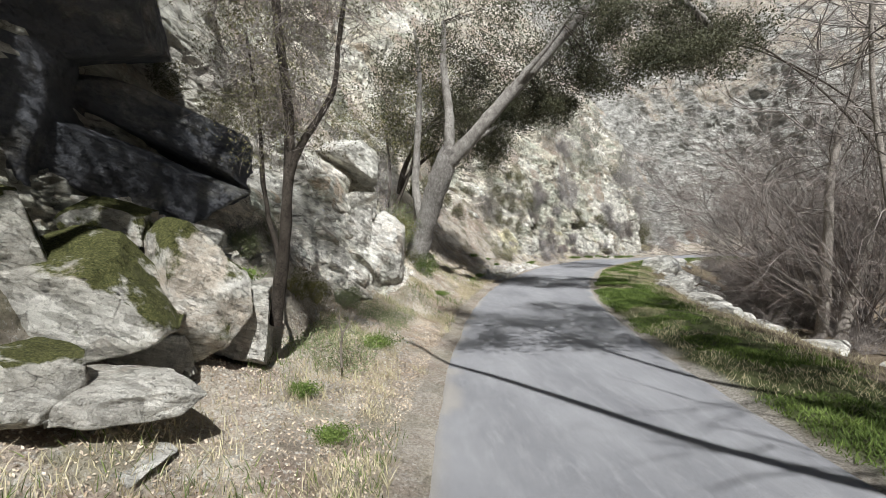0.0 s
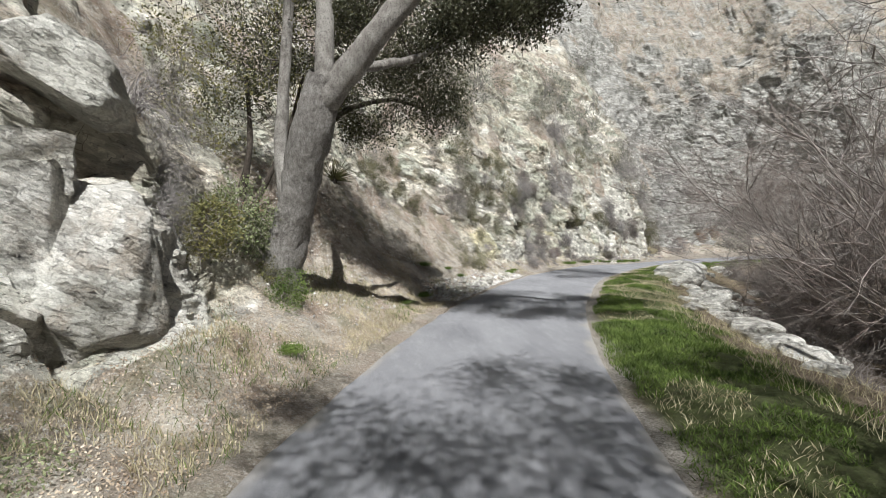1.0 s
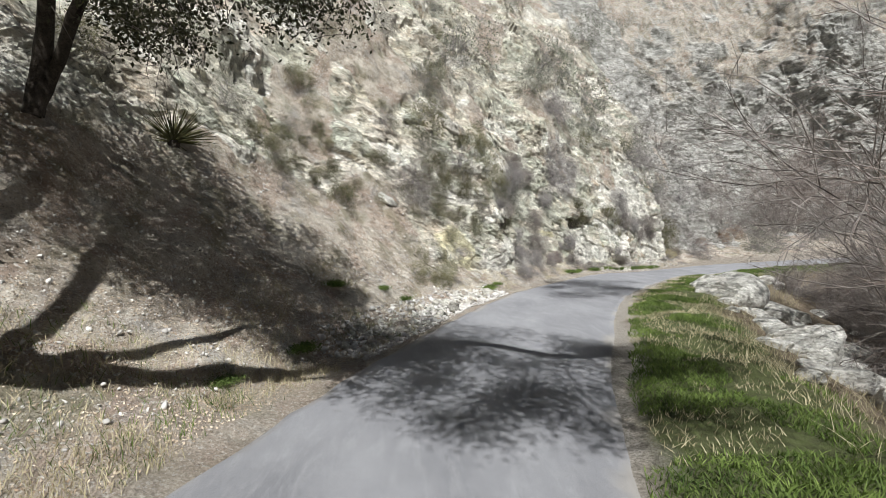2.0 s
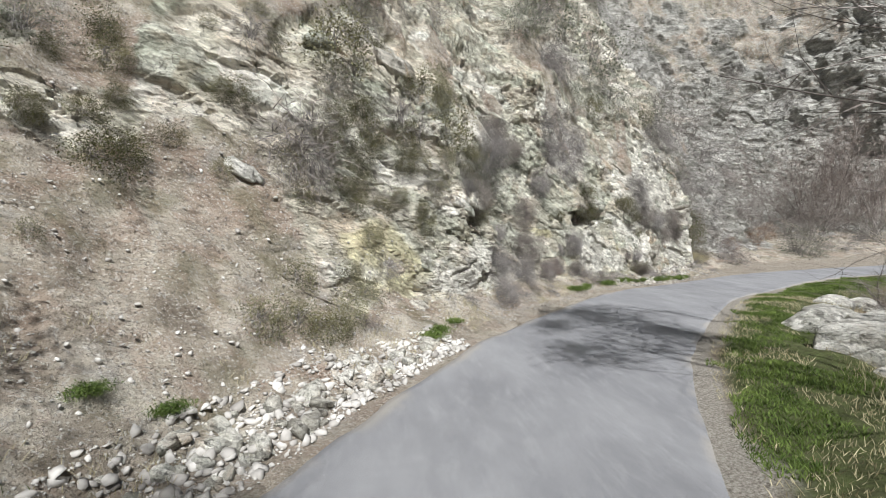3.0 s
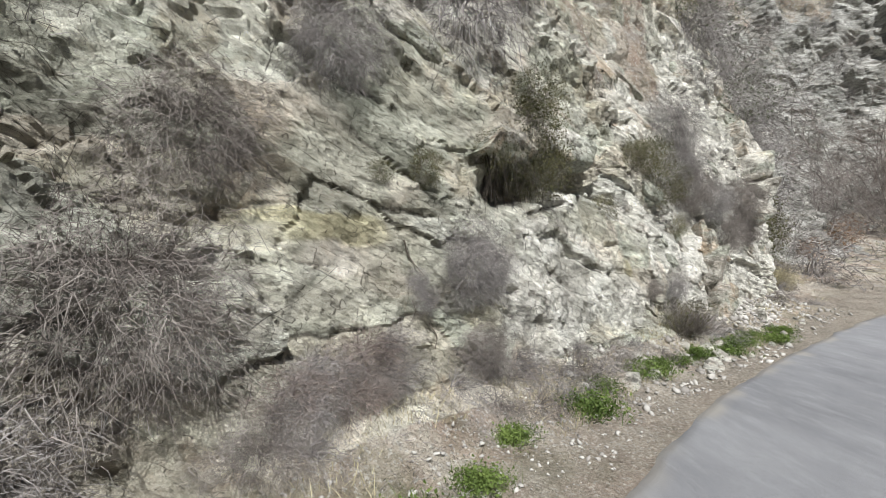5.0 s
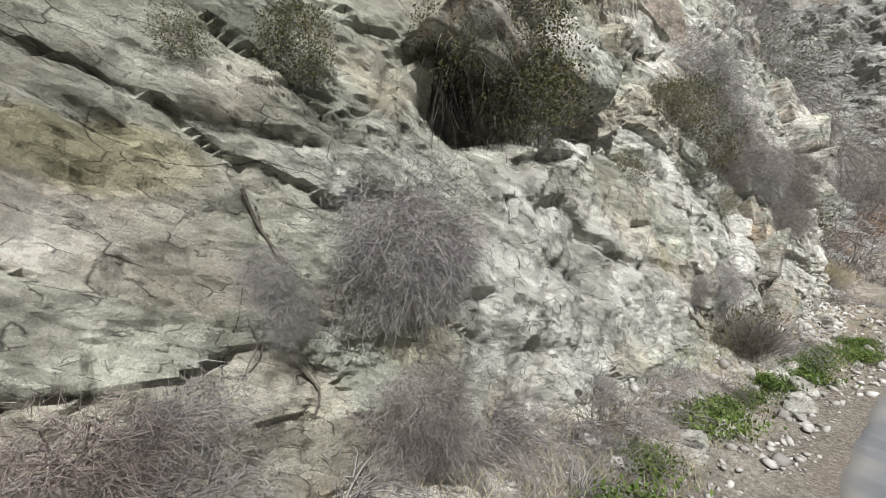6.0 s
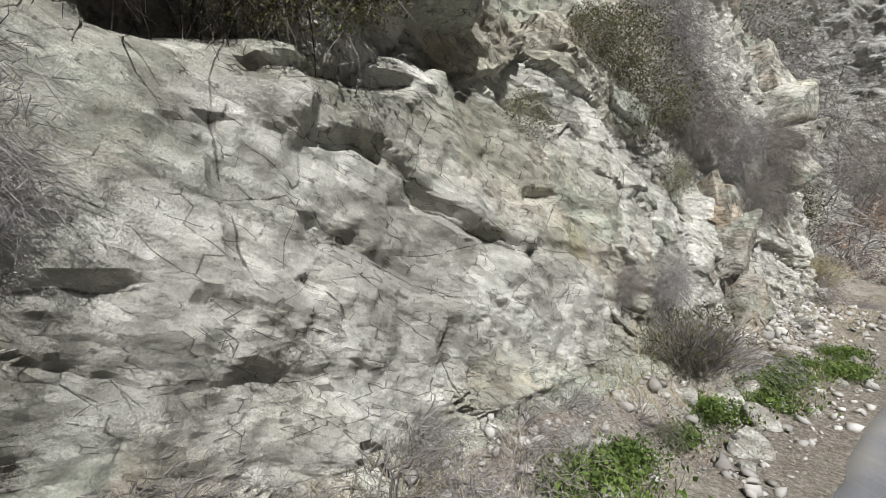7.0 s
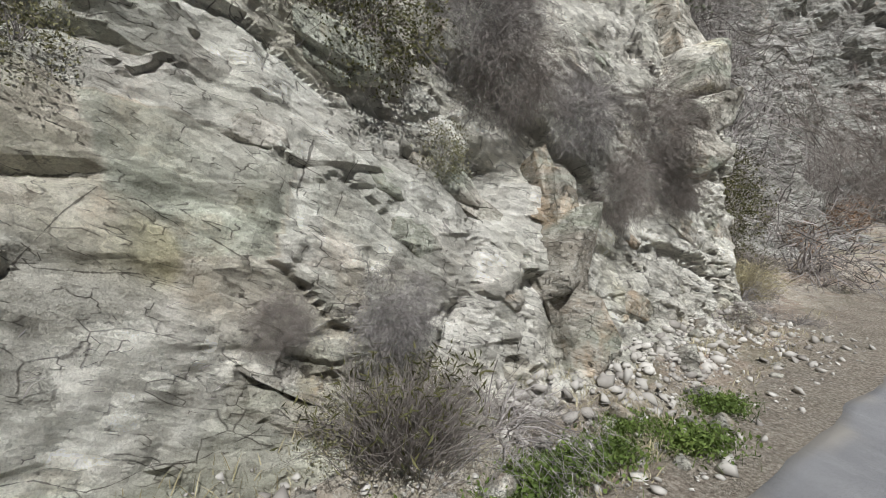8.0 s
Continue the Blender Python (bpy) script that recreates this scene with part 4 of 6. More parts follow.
def fine_bush(k):
    return twiggy("dead_shrub", 110 + k, 36, 9000, 0.46, (0, -0.16, 0.0), (TWIG_GREY, TWIG_BROWN)[k % 2], 0.35, 0.11, 0.0021, shape=(1.05, 0.7, 0.95), steps=2, arch=0.06, stem=0.003)


def grey_bush_far(k):
    return twiggy("dead_shrub", 120 + k, 18, 480, 0.5, (0, -0.12, 0.12), (TWIG_GREY, TWIG_PALE, TWIG_TREE)[k % 3], 0.15, 0.2, 0.006, steps=2)


def low_brush(k):
    return twiggy("dead_brush", 140 + k, 40, 1700, 0.5, (0, -0.05, 0.02), (TWIG_GREY, TWIG_BROWN)[k % 2], 0.3, 0.14, 0.0027, arch=0.08, shape=(1, 1, 0.45), steps=2)


def branch_heap(k):
    return twiggy("dead_branch_heap", 150 + k, 34, 2600, 0.5, (0, -0.12, 0.06), (TWIG_PALE, TWIG_ROSE)[k % 2], 0.2, 0.17, 0.0026, arch=0.1, shape=(1.2, 0.7, 0.5), steps=3, stem=0.008)


def olive_bush(k):
    return twiggy("olive_shrub", 160 + k, 14, 220, 0.46, (0, -0.12, 0.06), TWIG_GREY, 0.1, 0.2, 0.003, OLIVE_DULL, 1800, 0.038, steps=2)


def dark_bush(k):
    return twiggy("dark_shrub", 180 + k, 24, 400, 0.5, (0, -0.24, 0.02), TWIG_BROWN, 0.5, 0.22, 0.003, SCRUB, 3000, 0.034, arch=0.15, steps=2)


def sage_bush(k):
    return twiggy("sage_shrub", 200 + k, 16, 900, 0.48, (0, -0.15, 0.15), TWIG_GREY, 0.05, 0.2, 0.0026, SAGE, 1100, 0.028, steps=2, stem=0.005)


def green_bush(k):
    return twiggy("green_shrub", 220 + k, 36, 300, 0.46, (0, -0.1, 0.36), TWIG_BROWN, 0.1, 0.22, 0.004, BRIGHT_LEAF if k == 4 else OLIVE_LEAF if k % 2 else HERB, 2600, 0.045)


def rusty_bush(k):
    return twiggy("rusty_shrub", 240 + k, 30, 500, 0.48, (0, -0.1, 0.3), TWIG_BROWN, 0.1, 0.28, 0.0045, RUST_LEAF, 900, 0.05)


def straw_clump(k):
    """A dense clump of standing olive-brown stalks."""
    rng = np.random.default_rng(260 + k)
    root = new("dry_grass_clump")
    n = 1700
    p = rng.normal(0, 0.13, (n, 3)) * (1, 1, 0)
    ways = unit(np.stack([rng.normal(0, 0.45, n), rng.normal(-0.15, 0.4, n), np.full(n, 1.0)], 1) + p * 1.5)
    part("stalk_tuft", mesh_of("stalk_tuft", *strands(p, ways, rng.uniform(0.3, 0.75, n), 0.0036, rng, 0.25, 0.2, 3, 2), material=(TWIG_BROWN, DRY_GRASS)[k % 2]), root)
    q = p[:700] + ways[:700] * rng.uniform(0.15, 0.6, (700, 1))
    part("blade_tuft", mesh_of("blade_tuft", *leaves(q, 0.07, rng, 0.16, 0.6), material=SCRUB if k % 2 == 0 else DRY_GRASS), root)
    return root


def weed_clump(k):
    """Fresh green weeds: blades and small leaves."""
    rng = np.random.default_rng(280 + k)
    root = new("green_weeds")
    n = 420
    p = rng.normal(0, 0.2, (n, 3)) * (1, 1, 0)
    ways = unit(np.stack([rng.normal(0, 0.5, n), rng.normal(0, 0.5, n), np.full(n, 1.0)], 1))
    part("blade_tuft", mesh_of("blade_tuft", *strands(p, ways, rng.uniform(0.12, 0.36, n), 0.006, rng, 0.35, 0.25, 2, 2), material=GRASS), root)
    q = np.repeat(p[:260], 4, 0) + rng.normal(0, 0.05, (1040, 3)) + (0, 0, 0.11)
    part("foliage", mesh_of("foliage", *leaves(q, 0.055, rng, 0.55), material=BRIGHT_LEAF), root)
    return root


def yucca(k):
    rng = np.random.default_rng(300)
    root = new("yucca")
    n = 150
    ways = unit(np.stack([rng.normal(0, 1, n), rng.normal(0, 1, n), rng.normal(0.55, 0.6, n)], 1))
    starts = ways * 0.05
    part("leaf_rosette", mesh_of("leaf_rosette", *strands(starts, ways, rng.uniform(0.35, 0.55, n), 0.013, rng, 0.06, 0.05, 3), material=SCRUB), root)
    part("stump", mesh_of("stump", *tube([(0, 0, -0.15), (0, 0, 0.0), (0, 0, 0.08)], [0.07, 0.08, 0.04], 8), material=DARK_BARK), root)
    return root


WORDS = {
    grey_bush: ("bare grey shrub of tangled drooping twigs on the rock", "shrub", "dead shrubs on the cliff"),
    fine_bush: ("dense bare grey shrub of fine tangled twigs on the rock", "shrub", "dead shrubs on the cliff"),
    grey_bush_far: ("bare grey shrub of thin twigs on the slope", "shrub", "dead shrubs on the slope"),
    low_brush: ("low mat of dry brown brush at the cliff foot", "brush", "dry brush along the cliff foot"),
    branch_heap: ("heap of dead pinkish-grey branches against the cliff foot", "branches", "heaps of dead branches"),
    olive_bush: ("small olive-brown shrub with sparse leaves on rock", "shrub", "olive shrubs on the cliff"),
    dark_bush: ("dark leafy shrub hanging over pale rock", "shrub", "dark shrubs on the cliff"),
    sage_bush: ("grey-green sage shrub on the rocky slope", "shrub", "sage shrubs on the slope"),
    green_bush: ("leafy green shrub on the earth bank", "shrub", "green shrubs on the bank"),
    rusty_bush: ("shrub with dry rusty leaves by the bank", "shrub", "rusty shrubs"),
    straw_clump: ("clump of standing olive and straw-brown stalks", "grass", "dry grass clumps"),
    weed_clump: ("patch of fresh green weeds beside the road", "weeds", "weeds beside the road"),
    yucca: ("spiky dark yucca on the slope in shade", "yucca", ""),
}


def grow(maker, rows, variants=2, sink=0.06):
    """Plants at (metres along the road, height, size) on the hillside."""
    label, category, group = WORDS[maker]
    for k, (s, z, size) in enumerate(rows):
        place, out = hill_at(s, z)
        m = facing(place - out * sink * size, out, size, RNG.uniform(-0.35, 0.35))
        plant(maker, k % variants, m, label=label, category=category, group=group)


grow(grey_bush, [(54.1, 0.2, 1.12), (36.7, 2.4, 0.68), (36.8, 1.23, 0.79)], 4)
grow(fine_bush, [(41.4, 5.95, 1.4), (39.1, 5.58, 1.24), (40.4, 4.38, 1.38), (38.1, 6.19, 2.0), (37.1, 5.32, 2.0)], 2)
grow(fine_bush, [(39.45, 0.8, 0.9), (40.1, 0.85, 0.7), (48.3, 3.79, 1.5), (51.5, 3.1, 1.6), (48.6, 4.77, 1.8), (42.4, 2.9, 0.6), (36.0, 1.45, 1.29), (38.3, 1.83, 1.9), (37.3, 0.87, 1.42), (39.0, 3.18, 1.45), (35.3, 0.5, 1.4), (35.7, 3.6, 1.3), (35.0, 3.8, 1.1), (39.0, 0.6, 1.0), (41.72, 1.9, 1.2), (41.75, 0.85, 0.9), (41.0, 1.5, 0.4), (46.2, 1.1, 0.47), (46.9, 1.06, 0.75), (50.2, 2.14, 1.16), (49.5, 2.97, 1.2), (52.0, 2.22, 1.1), (40.9, 1.72, 0.35), (48.5, 3.2, 1.3)], 2)
grow(grey_bush_far, [(29.9, 3.99, 1.77), (30.5, 4.66, 1.35), (31.8, 3.11, 1.14), (33.1, 3.53, 1.07), (30.2, 3.59, 1.09), (30.1, 3.90, 2.23), (24.1, 3.56, 1.02), (32.8, 5.29, 1.77), (63.2, 11.40, 5.00), (63.8, 8.00, 5.00), (58.0, 8.00, 4.00), (57.0, 5.00, 3.00), (60.0, 3.00, 3.00), (62.0, 5.00, 4.00), (55.5, 11.00, 3.50), (56.5, 3.00, 2.40), (58.5, 1.80, 2.20), (61.0, 1.60, 2.40)], 3)
grow(low_brush, [(55.0, -0.22, 1.25), (47.8, 0.12, 0.90), (42.6, 0.35, 1.17), (44.2, 0.17, 1.04), (41.8, 0.66, 0.80), (40.0, 1.0, 0.40), (47.6, 0.09, 1.51), (35.9, 0.65, 1.21), (38.4, 0.35, 0.80), (29.6, 0.63, 0.80), (31.3, 1.59, 1.02), (43.4, 0.30, 1.10), (45.0, 0.25, 0.90), (56.5, 0.20, 1.50), (39.4, 0.50, 0.90), (37.0, 0.50, 1.00), (33.6, 0.50, 0.90), (53.2, 0.20, 1.00), (41.2, 0.50, 1.00), (42.2, 0.40, 1.00), (43.0, 0.25, 0.90), (42.0, 0.2, 0.9), (42.6, 0.12, 0.9), (43.2, 0.1, 0.9), (43.8, 0.15, 0.9), (44.4, 0.3, 0.8), (42.4, 0.55, 0.8), (41.5, 0.3, 0.8), (43.7, 0.4, 0.7), (45.4, 0.1, 0.8), (36.4, 0.3, 0.9), (34.8, 0.3, 0.9), (37.8, 0.25, 0.8)], 4)
grow(olive_bush, [(32.7, 4.69, 0.96), (32.6, 2.55, 0.92), (30.3, 1.00, 0.86), (34.5, 5.34, 1.88), (34.8, 6.93, 1.75), (31.7, 7.16, 2.19), (27.5, 1.05, 0.97), (28.7, 0.70, 0.84), (25.3, 2.42, 0.43), (47.6, 2.24, 0.58)], 3)
grow(dark_bush, [(47.0, 3.15, 0.96), (43.4, 3.27, 1.07), (41.2, 2.99, 0.53), (40.7, 2.89, 0.32), (35.5, 2.9, 0.7), (36.1, 3.0, 0.6), (31.7, 4.49, 0.96), (28.5, 0.72, 0.9), (27.5, 4.84, 0.61), (28.0, 4.15, 0.62), (26.8, 3.61, 1.08), (26.1, 4.22, 0.66), (24.8, 4.29, 0.57)], 3)
grow(sage_bush, [(36.7, 3.96, 1.93), (48.3, 12.07, 4.50), (45.6, 14.05, 4.50), (56.0, 21.57, 4.50), (48.5, 22.67, 4.50), (38.0, 13.09, 4.50), (46.6, 15.00, 4.00), (41.5, 11.50, 2.60), (48.5, 9.50, 3.00), (52.5, 9.00, 3.50), (53.5, 6.00, 2.60), (35.0, 11.00, 2.40), (33.0, 9.50, 2.00), (45.5, 10.00, 2.20)], 3)
grow(green_bush, [(14.1, 1.9, 1.3), (14.3, 1.25, 1.0), (13.8, 2.2, 1.5), (6.4, 1.1, 0.6), (7.6, 0.8, 0.5), (5.6, 1.3, 0.55), (8.4, 0.8, 0.45), (12.7, 2.0, 1.4), (5.1, 2.0, 0.6)], 4)
grow(rusty_bush, [(14.6, 2.5, 0.9), (13.9, 2.6, 0.8), (62.0, 0.8, 1.6), (66, 1.2, 2.0), (70, 1.6, 2.2)], 2)
grow(olive_bush, [(46.75, 0.3, 0.75), (47.1, 0.3, 0.7), (46.4, 0.35, 0.6)], 3)
grow(straw_clump, [(46.8, 0.2, 1.15), (54.6, 0.2, 1.3), (57, 0.3, 1.5)], 2, 0.0)
grow(weed_clump, [(44.4, 0.02, 0.9), (44.9, 0.0, 0.7), (48.0, -0.2, 0.9), (48.4, -0.2, 0.6), (39.5, 0.15, 0.8), (42.5, 0.05, 0.9), (43.3, 0.05, 0.7), (31.9, 0.25, 0.5), (30.6, 0.18, 0.7), (31.2, 0.2, 0.6), (24.9, 0.8, 0.5), (25.5, 0.5, 0.5),
                  (23.0, 1.1, 0.7), (40.3, 0.1, 0.6), (41.2, 0.1, 0.6), (6.0, 0.4, 0.8), (20.5, 0.3, 0.7), (18.5, 0.3, 0.5), (12.6, 0.4, 0.6), (3.6, 0.4, 0.55), (2.6, 0.3, 0.5)], 3, 0.0)
grow(grey_bush, [(12.0, 4.3, 1.7), (12.3, 3.3, 1.2), (11.9, 2.6, 0.8), (13.0, 5.2, 1.6)], 4)
CUSHIONS = [(s, z, size) for s, z, size in zip(RNG.uniform(27.5, 37.0, 46), RNG.uniform(3.0, 9.0, 46), RNG.uniform(0.5, 1.1, 46))]
grow(olive_bush, CUSHIONS[:32], 3)
grow(dark_bush, [(s, z, size * 0.75) for s, z, size in CUSHIONS[32:]], 3)
grow(dark_bush, [(31.2, 3.3, 0.7), (31.7, 3.0, 0.8), (32.2, 3.3, 0.7), (31.5, 3.8, 0.7), (30.8, 3.0, 0.6), (32.6, 3.0, 0.5), (24.9, 5.0, 0.6), (25.6, 4.6, 0.6), (27.0, 5.6, 0.6), (24.0, 5.3, 0.6), (23.2, 4.8, 0.5)], 3)
grow(olive_bush, [(28.2, 0.9, 0.9), (29.2, 0.85, 1.0), (30.0, 1.4, 0.9), (28.9, 1.5, 0.9), (30.8, 2.2, 0.8), (45.2, 2.6, 0.6)], 3)
grow(dark_bush, [(43.2, 4.2, 0.8)], 3)
HIGH_BRUSH = list(zip(RNG.uniform(40.5, 55, 10), RNG.uniform(5.2, 11, 10), RNG.uniform(1.4, 2.4, 10)))
grow(grey_bush, HIGH_BRUSH, 4)
grow(dark_bush, [(42.7, 3.2, 0.7), (43.1, 3.05, 0.75), (43.5, 3.15, 0.7), (42.3, 3.3, 0.6), (6.0, 2.4, 0.7)], 3)
grow(weed_clump, [(47.2, -0.2, 0.9), (47.6, -0.15, 0.8), (49.0, -0.2, 0.8), (46.4, -0.15, 0.8), (50.0, -0.2, 0.7), (45.6, -0.1, 0.6), (48.7, -0.1, 0.6)], 3, 0.0)
grow(branch_heap, [(39.75, 1.0, 0.75), (40.15, 1.05, 0.8), (40.45, 1.1, 0.6), (39.9, 0.75, 0.8), (40.35, 0.8, 0.7), (39.4, 0.9, 0.8)], 2)
grow(dark_bush, [(43.1, 3.8, 0.9), (27.0, 4.4, 0.8), (27.3, 3.8, 0.8), (24.6, 4.7, 0.8), (26.0, 5.6, 0.9), (31.9, 5.6, 1.0), (31.2, 5.2, 0.9), (30.7, 4.6, 0.9), (32.5, 4.2, 0.8)], 3)
grow(dark_bush, [(46.5, 3.65, 0.8), (46.9, 3.8, 0.9), (46.2, 3.75, 0.7), (55.6, 1.3, 1.5), (56.2, 2.1, 2.0), (57.0, 2.9, 2.2)], 3)
grow(grey_bush, [(41.85, 1.95, 0.5), (42.1, 1.8, 0.45), (42.0, 1.6, 0.4)], 4)
grow(yucca, [(21.3, 4.4, 1.7)], 1, 0.0)
# brush over the far slopes
FAR_ROWS = [(s, None, size) for s, size in zip(RNG.uniform(56, 112, 84), RNG.uniform(1.6, 4.2, 84))]
for _k, (_s, _z, _size) in enumerate(FAR_ROWS):
    _place, _out = hill_at(_s, v=RNG.uniform(1.0, 5.3))
    _maker = (grey_bush_far, sage_bush, grey_bush_far)[_k % 3]
    plant(_maker, _k % 3, facing(_place - _out * 0.1, _out, _size), label=WORDS[_maker][0], category="shrub", group=WORDS[_maker][2])
for _k in range(34):
    _s = RNG.uniform(13, 55)
    _place, _out = hill_at(_s, v=RNG.uniform(3.4, 5.4))
    _maker = (grey_bush_far, olive_bush, sage_bush)[_k % 3]
    plant(_maker, _k % 3, facing(_place - _out * 0.05, _out, RNG.uniform(0.8, 2.0)), label=WORDS[_maker][0], category="shrub", group=WORDS[_maker][2])

# ---- trees ----


def wander(rng, start, way, length, steps, wobble, rise=0.0):
    pts, d = [np.array(start, float)], np.array(way, float)
    for _ in range(steps):
        d = unit(d + rng.normal(0, wobble, 3) + (0, 0, rise))
        pts.append(pts[-1] + d * length / steps)
    return np.array(pts)


def bare_tree(k):
    """A leafless alder: trunk, limbs, and the finer branches and twigs; about one metre high before scaling."""
    rng = np.random.default_rng(400 + k)
    root = new("bare_tree")
    trunk = wander(rng, (0, 0, -0.03), (rng.normal(0, 0.06), rng.normal(0, 0.06), 1), 1.0, 12, 0.06, 0.03)
    radii = np.linspace((0.0155, 0.0165, 0.008)[k % 3], 0.0025, 13)
    part("trunk", mesh_of("trunk", *tube(trunk, radii, 9), material=PALE_BARK, shade_smooth=True), root, "pale smooth trunk")
    fine_p, fine_w, fine_l, subs = [], [], [], []
    for j in range(16):
        a = 4 + j * 7.6 / 16
        i = int(a)
        p = trunk[i] * (1 - a + i) + trunk[min(i + 1, 12)] * (a - i)
        ang = j * 2.4 + rng.uniform(-0.4, 0.4)
        limb = wander(rng, p, (math.cos(ang), math.sin(ang), rng.uniform(0.2, 0.9)), rng.uniform(0.16, 0.32) * (1.15 - 0.05 * j), 6, 0.14, 0.04)
        r = radii[i] * 0.15
        part("limb", mesh_of("limb", *tube(limb, np.linspace(r, r * 0.3, 7), 5), material=TWIG_TREE, shade_smooth=True), root)
        for _ in range(7):
            q = limb[rng.integers(1, 7)]
            sub = wander(rng, q, unit(limb[-1] - limb[0] + rng.normal(0, 0.25, 3)), rng.uniform(0.08, 0.2), 4, 0.22, -0.02)
            subs.append(tube(sub, np.linspace(0.0016, 0.0007, 5), 3))
            for _ in range(7):
                fine_p.append(sub[rng.integers(1, 5)])
                fine_w.append(unit(sub[-1] - sub[0] + rng.normal(0, 0.08, 3)))
                fine_l.append(rng.uniform(0.04, 0.12))
    v, f = joined(subs)
    v2, f2 = strands(np.array(fine_p), np.array(fine_w), np.array(fine_l), 0.0011, rng, 0.3, 0.15, 2, 2)
    part("twig_tangle", mesh_of("twig_tangle", np.concatenate([v, v2]), np.concatenate([f, f2 + len(v)]), material=TWIG_TREE), root)
    return root


def thicket(k):
    """Many thin bare stems from one stool."""
    rng = np.random.default_rng(430 + k)
    root = new("bare_thicket")
    n = 40
    starts = rng.normal(0, 0.12, (n, 3)) * (1, 1, 0.2)
    ways = unit(np.stack([rng.normal(0, 0.75, n), rng.normal(0, 0.75, n), rng.uniform(0.35, 1.0, n)], 1))
    lines = np.array([wander(rng, p, w, rng.uniform(0.5, 1.0), 6, 0.24, -0.08) for p, w in zip(starts, ways)])
    part("stem_tangle", mesh_of("stem_tangle", *line_tubes(lines, 0.007, 0.002), material=TWIG_TREE), root)
    p, way = along_lines(rng, lines, 2800, 0.2)
    part("twig_tangle", mesh_of("twig_tangle", *strands(p, unit(way + rng.normal(0, 0.6, p.shape)), rng.uniform(0.08, 0.3, 2800), 0.0026, rng, 0.45, 0.25, 2, 2), material=(TWIG_TREE, TWIG_BROWN)[k % 2]), root)
    return root


def tall_thicket(k):
    """A leafless many-stemmed tree with a haze of fine reddish twigs; about one metre high before scaling."""
    rng = np.random.default_rng(450 + k)
    root = new("bare_shrub_tree")
    n = 22
    starts = rng.normal(0, 0.04, (n, 3)) * (1, 1, 0.2)
    ways = unit(np.stack([rng.normal(0, 0.42, n), rng.normal(0, 0.42, n), rng.uniform(0.6, 1.0, n)], 1))
    lines = np.array([wander(rng, p, w, rng.uniform(0.5, 1.0), 7, 0.13, 0.03) for p, w in zip(starts, ways)])
    part("stem_tangle", mesh_of("stem_tangle", *line_tubes(lines, 0.0026, 0.0008), material=TWIG_TREE), root)
    p, way = along_lines(rng, lines, 260, 0.2)
    boughs = np.array([wander(rng, a, unit(b + rng.normal(0, 0.5, 3)), rng.uniform(0.12, 0.34), 4, 0.2, 0.0) for a, b in zip(p, way)])
    part("bough_tangle", mesh_of("bough_tangle", *joined([tube(b, np.linspace(0.0013, 0.0006, 5), 3) for b in boughs]), material=TWIG_TREE), root)
    p, way = along_lines(rng, boughs, 3200, 0.1)
    part("twig_tangle", mesh_of("twig_tangle", *strands(p, unit(way + rng.normal(0, 0.5, p.shape)), rng.uniform(0.04, 0.14, 3200), 0.0010, rng, 0.35, 0.1, 2, 2), material=(TWIG_TREE, TWIG_ROSE)[k % 2]), root)
    return root


TREE = dict(label="leafless tree with a pale slender trunk and fine twigs", category="tree", group="bare trees by the stream")
for _k, (_x, _y, _z, _h, _spin, _tilt) in enumerate([(18.9, 20.3, -3.4, 19.0, 0.3, -2), (19.4, 19.7, -3.5, 19.0, 2.2, 12), (5.9, -4.5, -0.1, 14.5, 1.9, 0), (7.6, -1.5, -1.4, 15, 5.5, 3), (9.3, 4.0, -1.8, 14, 0.2, -3), (12.8, 10.3, -1.7, 15, 4.1, -4)]):
    plant(bare_tree, _k if _k < 2 else 2, pose(_x, _y, _z, 0, _tilt, 0) @ pose(0, 0, 0, 0, 0, math.degrees(_spin)) @ Matrix.Scale(_h, 4), **TREE)
for _k, (_s, _u, _h) in enumerate([(27, 14.5, 7), (28.5, 14.8, 7.5), (31, 10.5, 6), (34, 12.5, 7.5), (37, 10.5, 5.5), (40, 12.5, 7), (44, 11, 6), (49, 10, 6), (54, 9, 6), (59, 9.5, 7), (27, 17, 9), (30, 15.5, 9), (38, 15.5, 8),
                                   (64, 9, 7), (69, 8, 7), (57, 13, 8)]):
    _p = right_ground(_s, _u)
    plant(tall_thicket, _k % 3, pose(*_p, RNG.uniform(-7, 7), RNG.uniform(-7, 7), RNG.uniform(0, 360)) @ Matrix.Scale(_h * (1.7 if _u >= 12 and 18 < _s < 45 else 1.0), 4), label="leafless tree of many thin stems with reddish-grey twigs", category="tree", group="shrubby trees in the stream bed")
for _k, (_x, _y, _z, _h) in enumerate([(47, 66, 0.8, 12), (50.5, 67, 1.0, 13), (53, 64, 0.8, 11), (44, 62, 0.6, 9), (57, 68, 1.5, 13), (61, 62, 0.8, 12), (40, 64, 1.5, 9), (66, 66, 1.5, 13), (36, 60, 1.2, 7), (72, 60, 0.8, 12)]):
    plant(tall_thicket, 1 if _k < 3 else _k % 3, pose(_x, _y, _z, 0, 0, _k * 77) @ Matrix.Scale(_h * (1.25 if _k < 3 else 0.8), 4), label="distant leafless tree at the bend of the road", category="tree", group="bare trees at the bend")
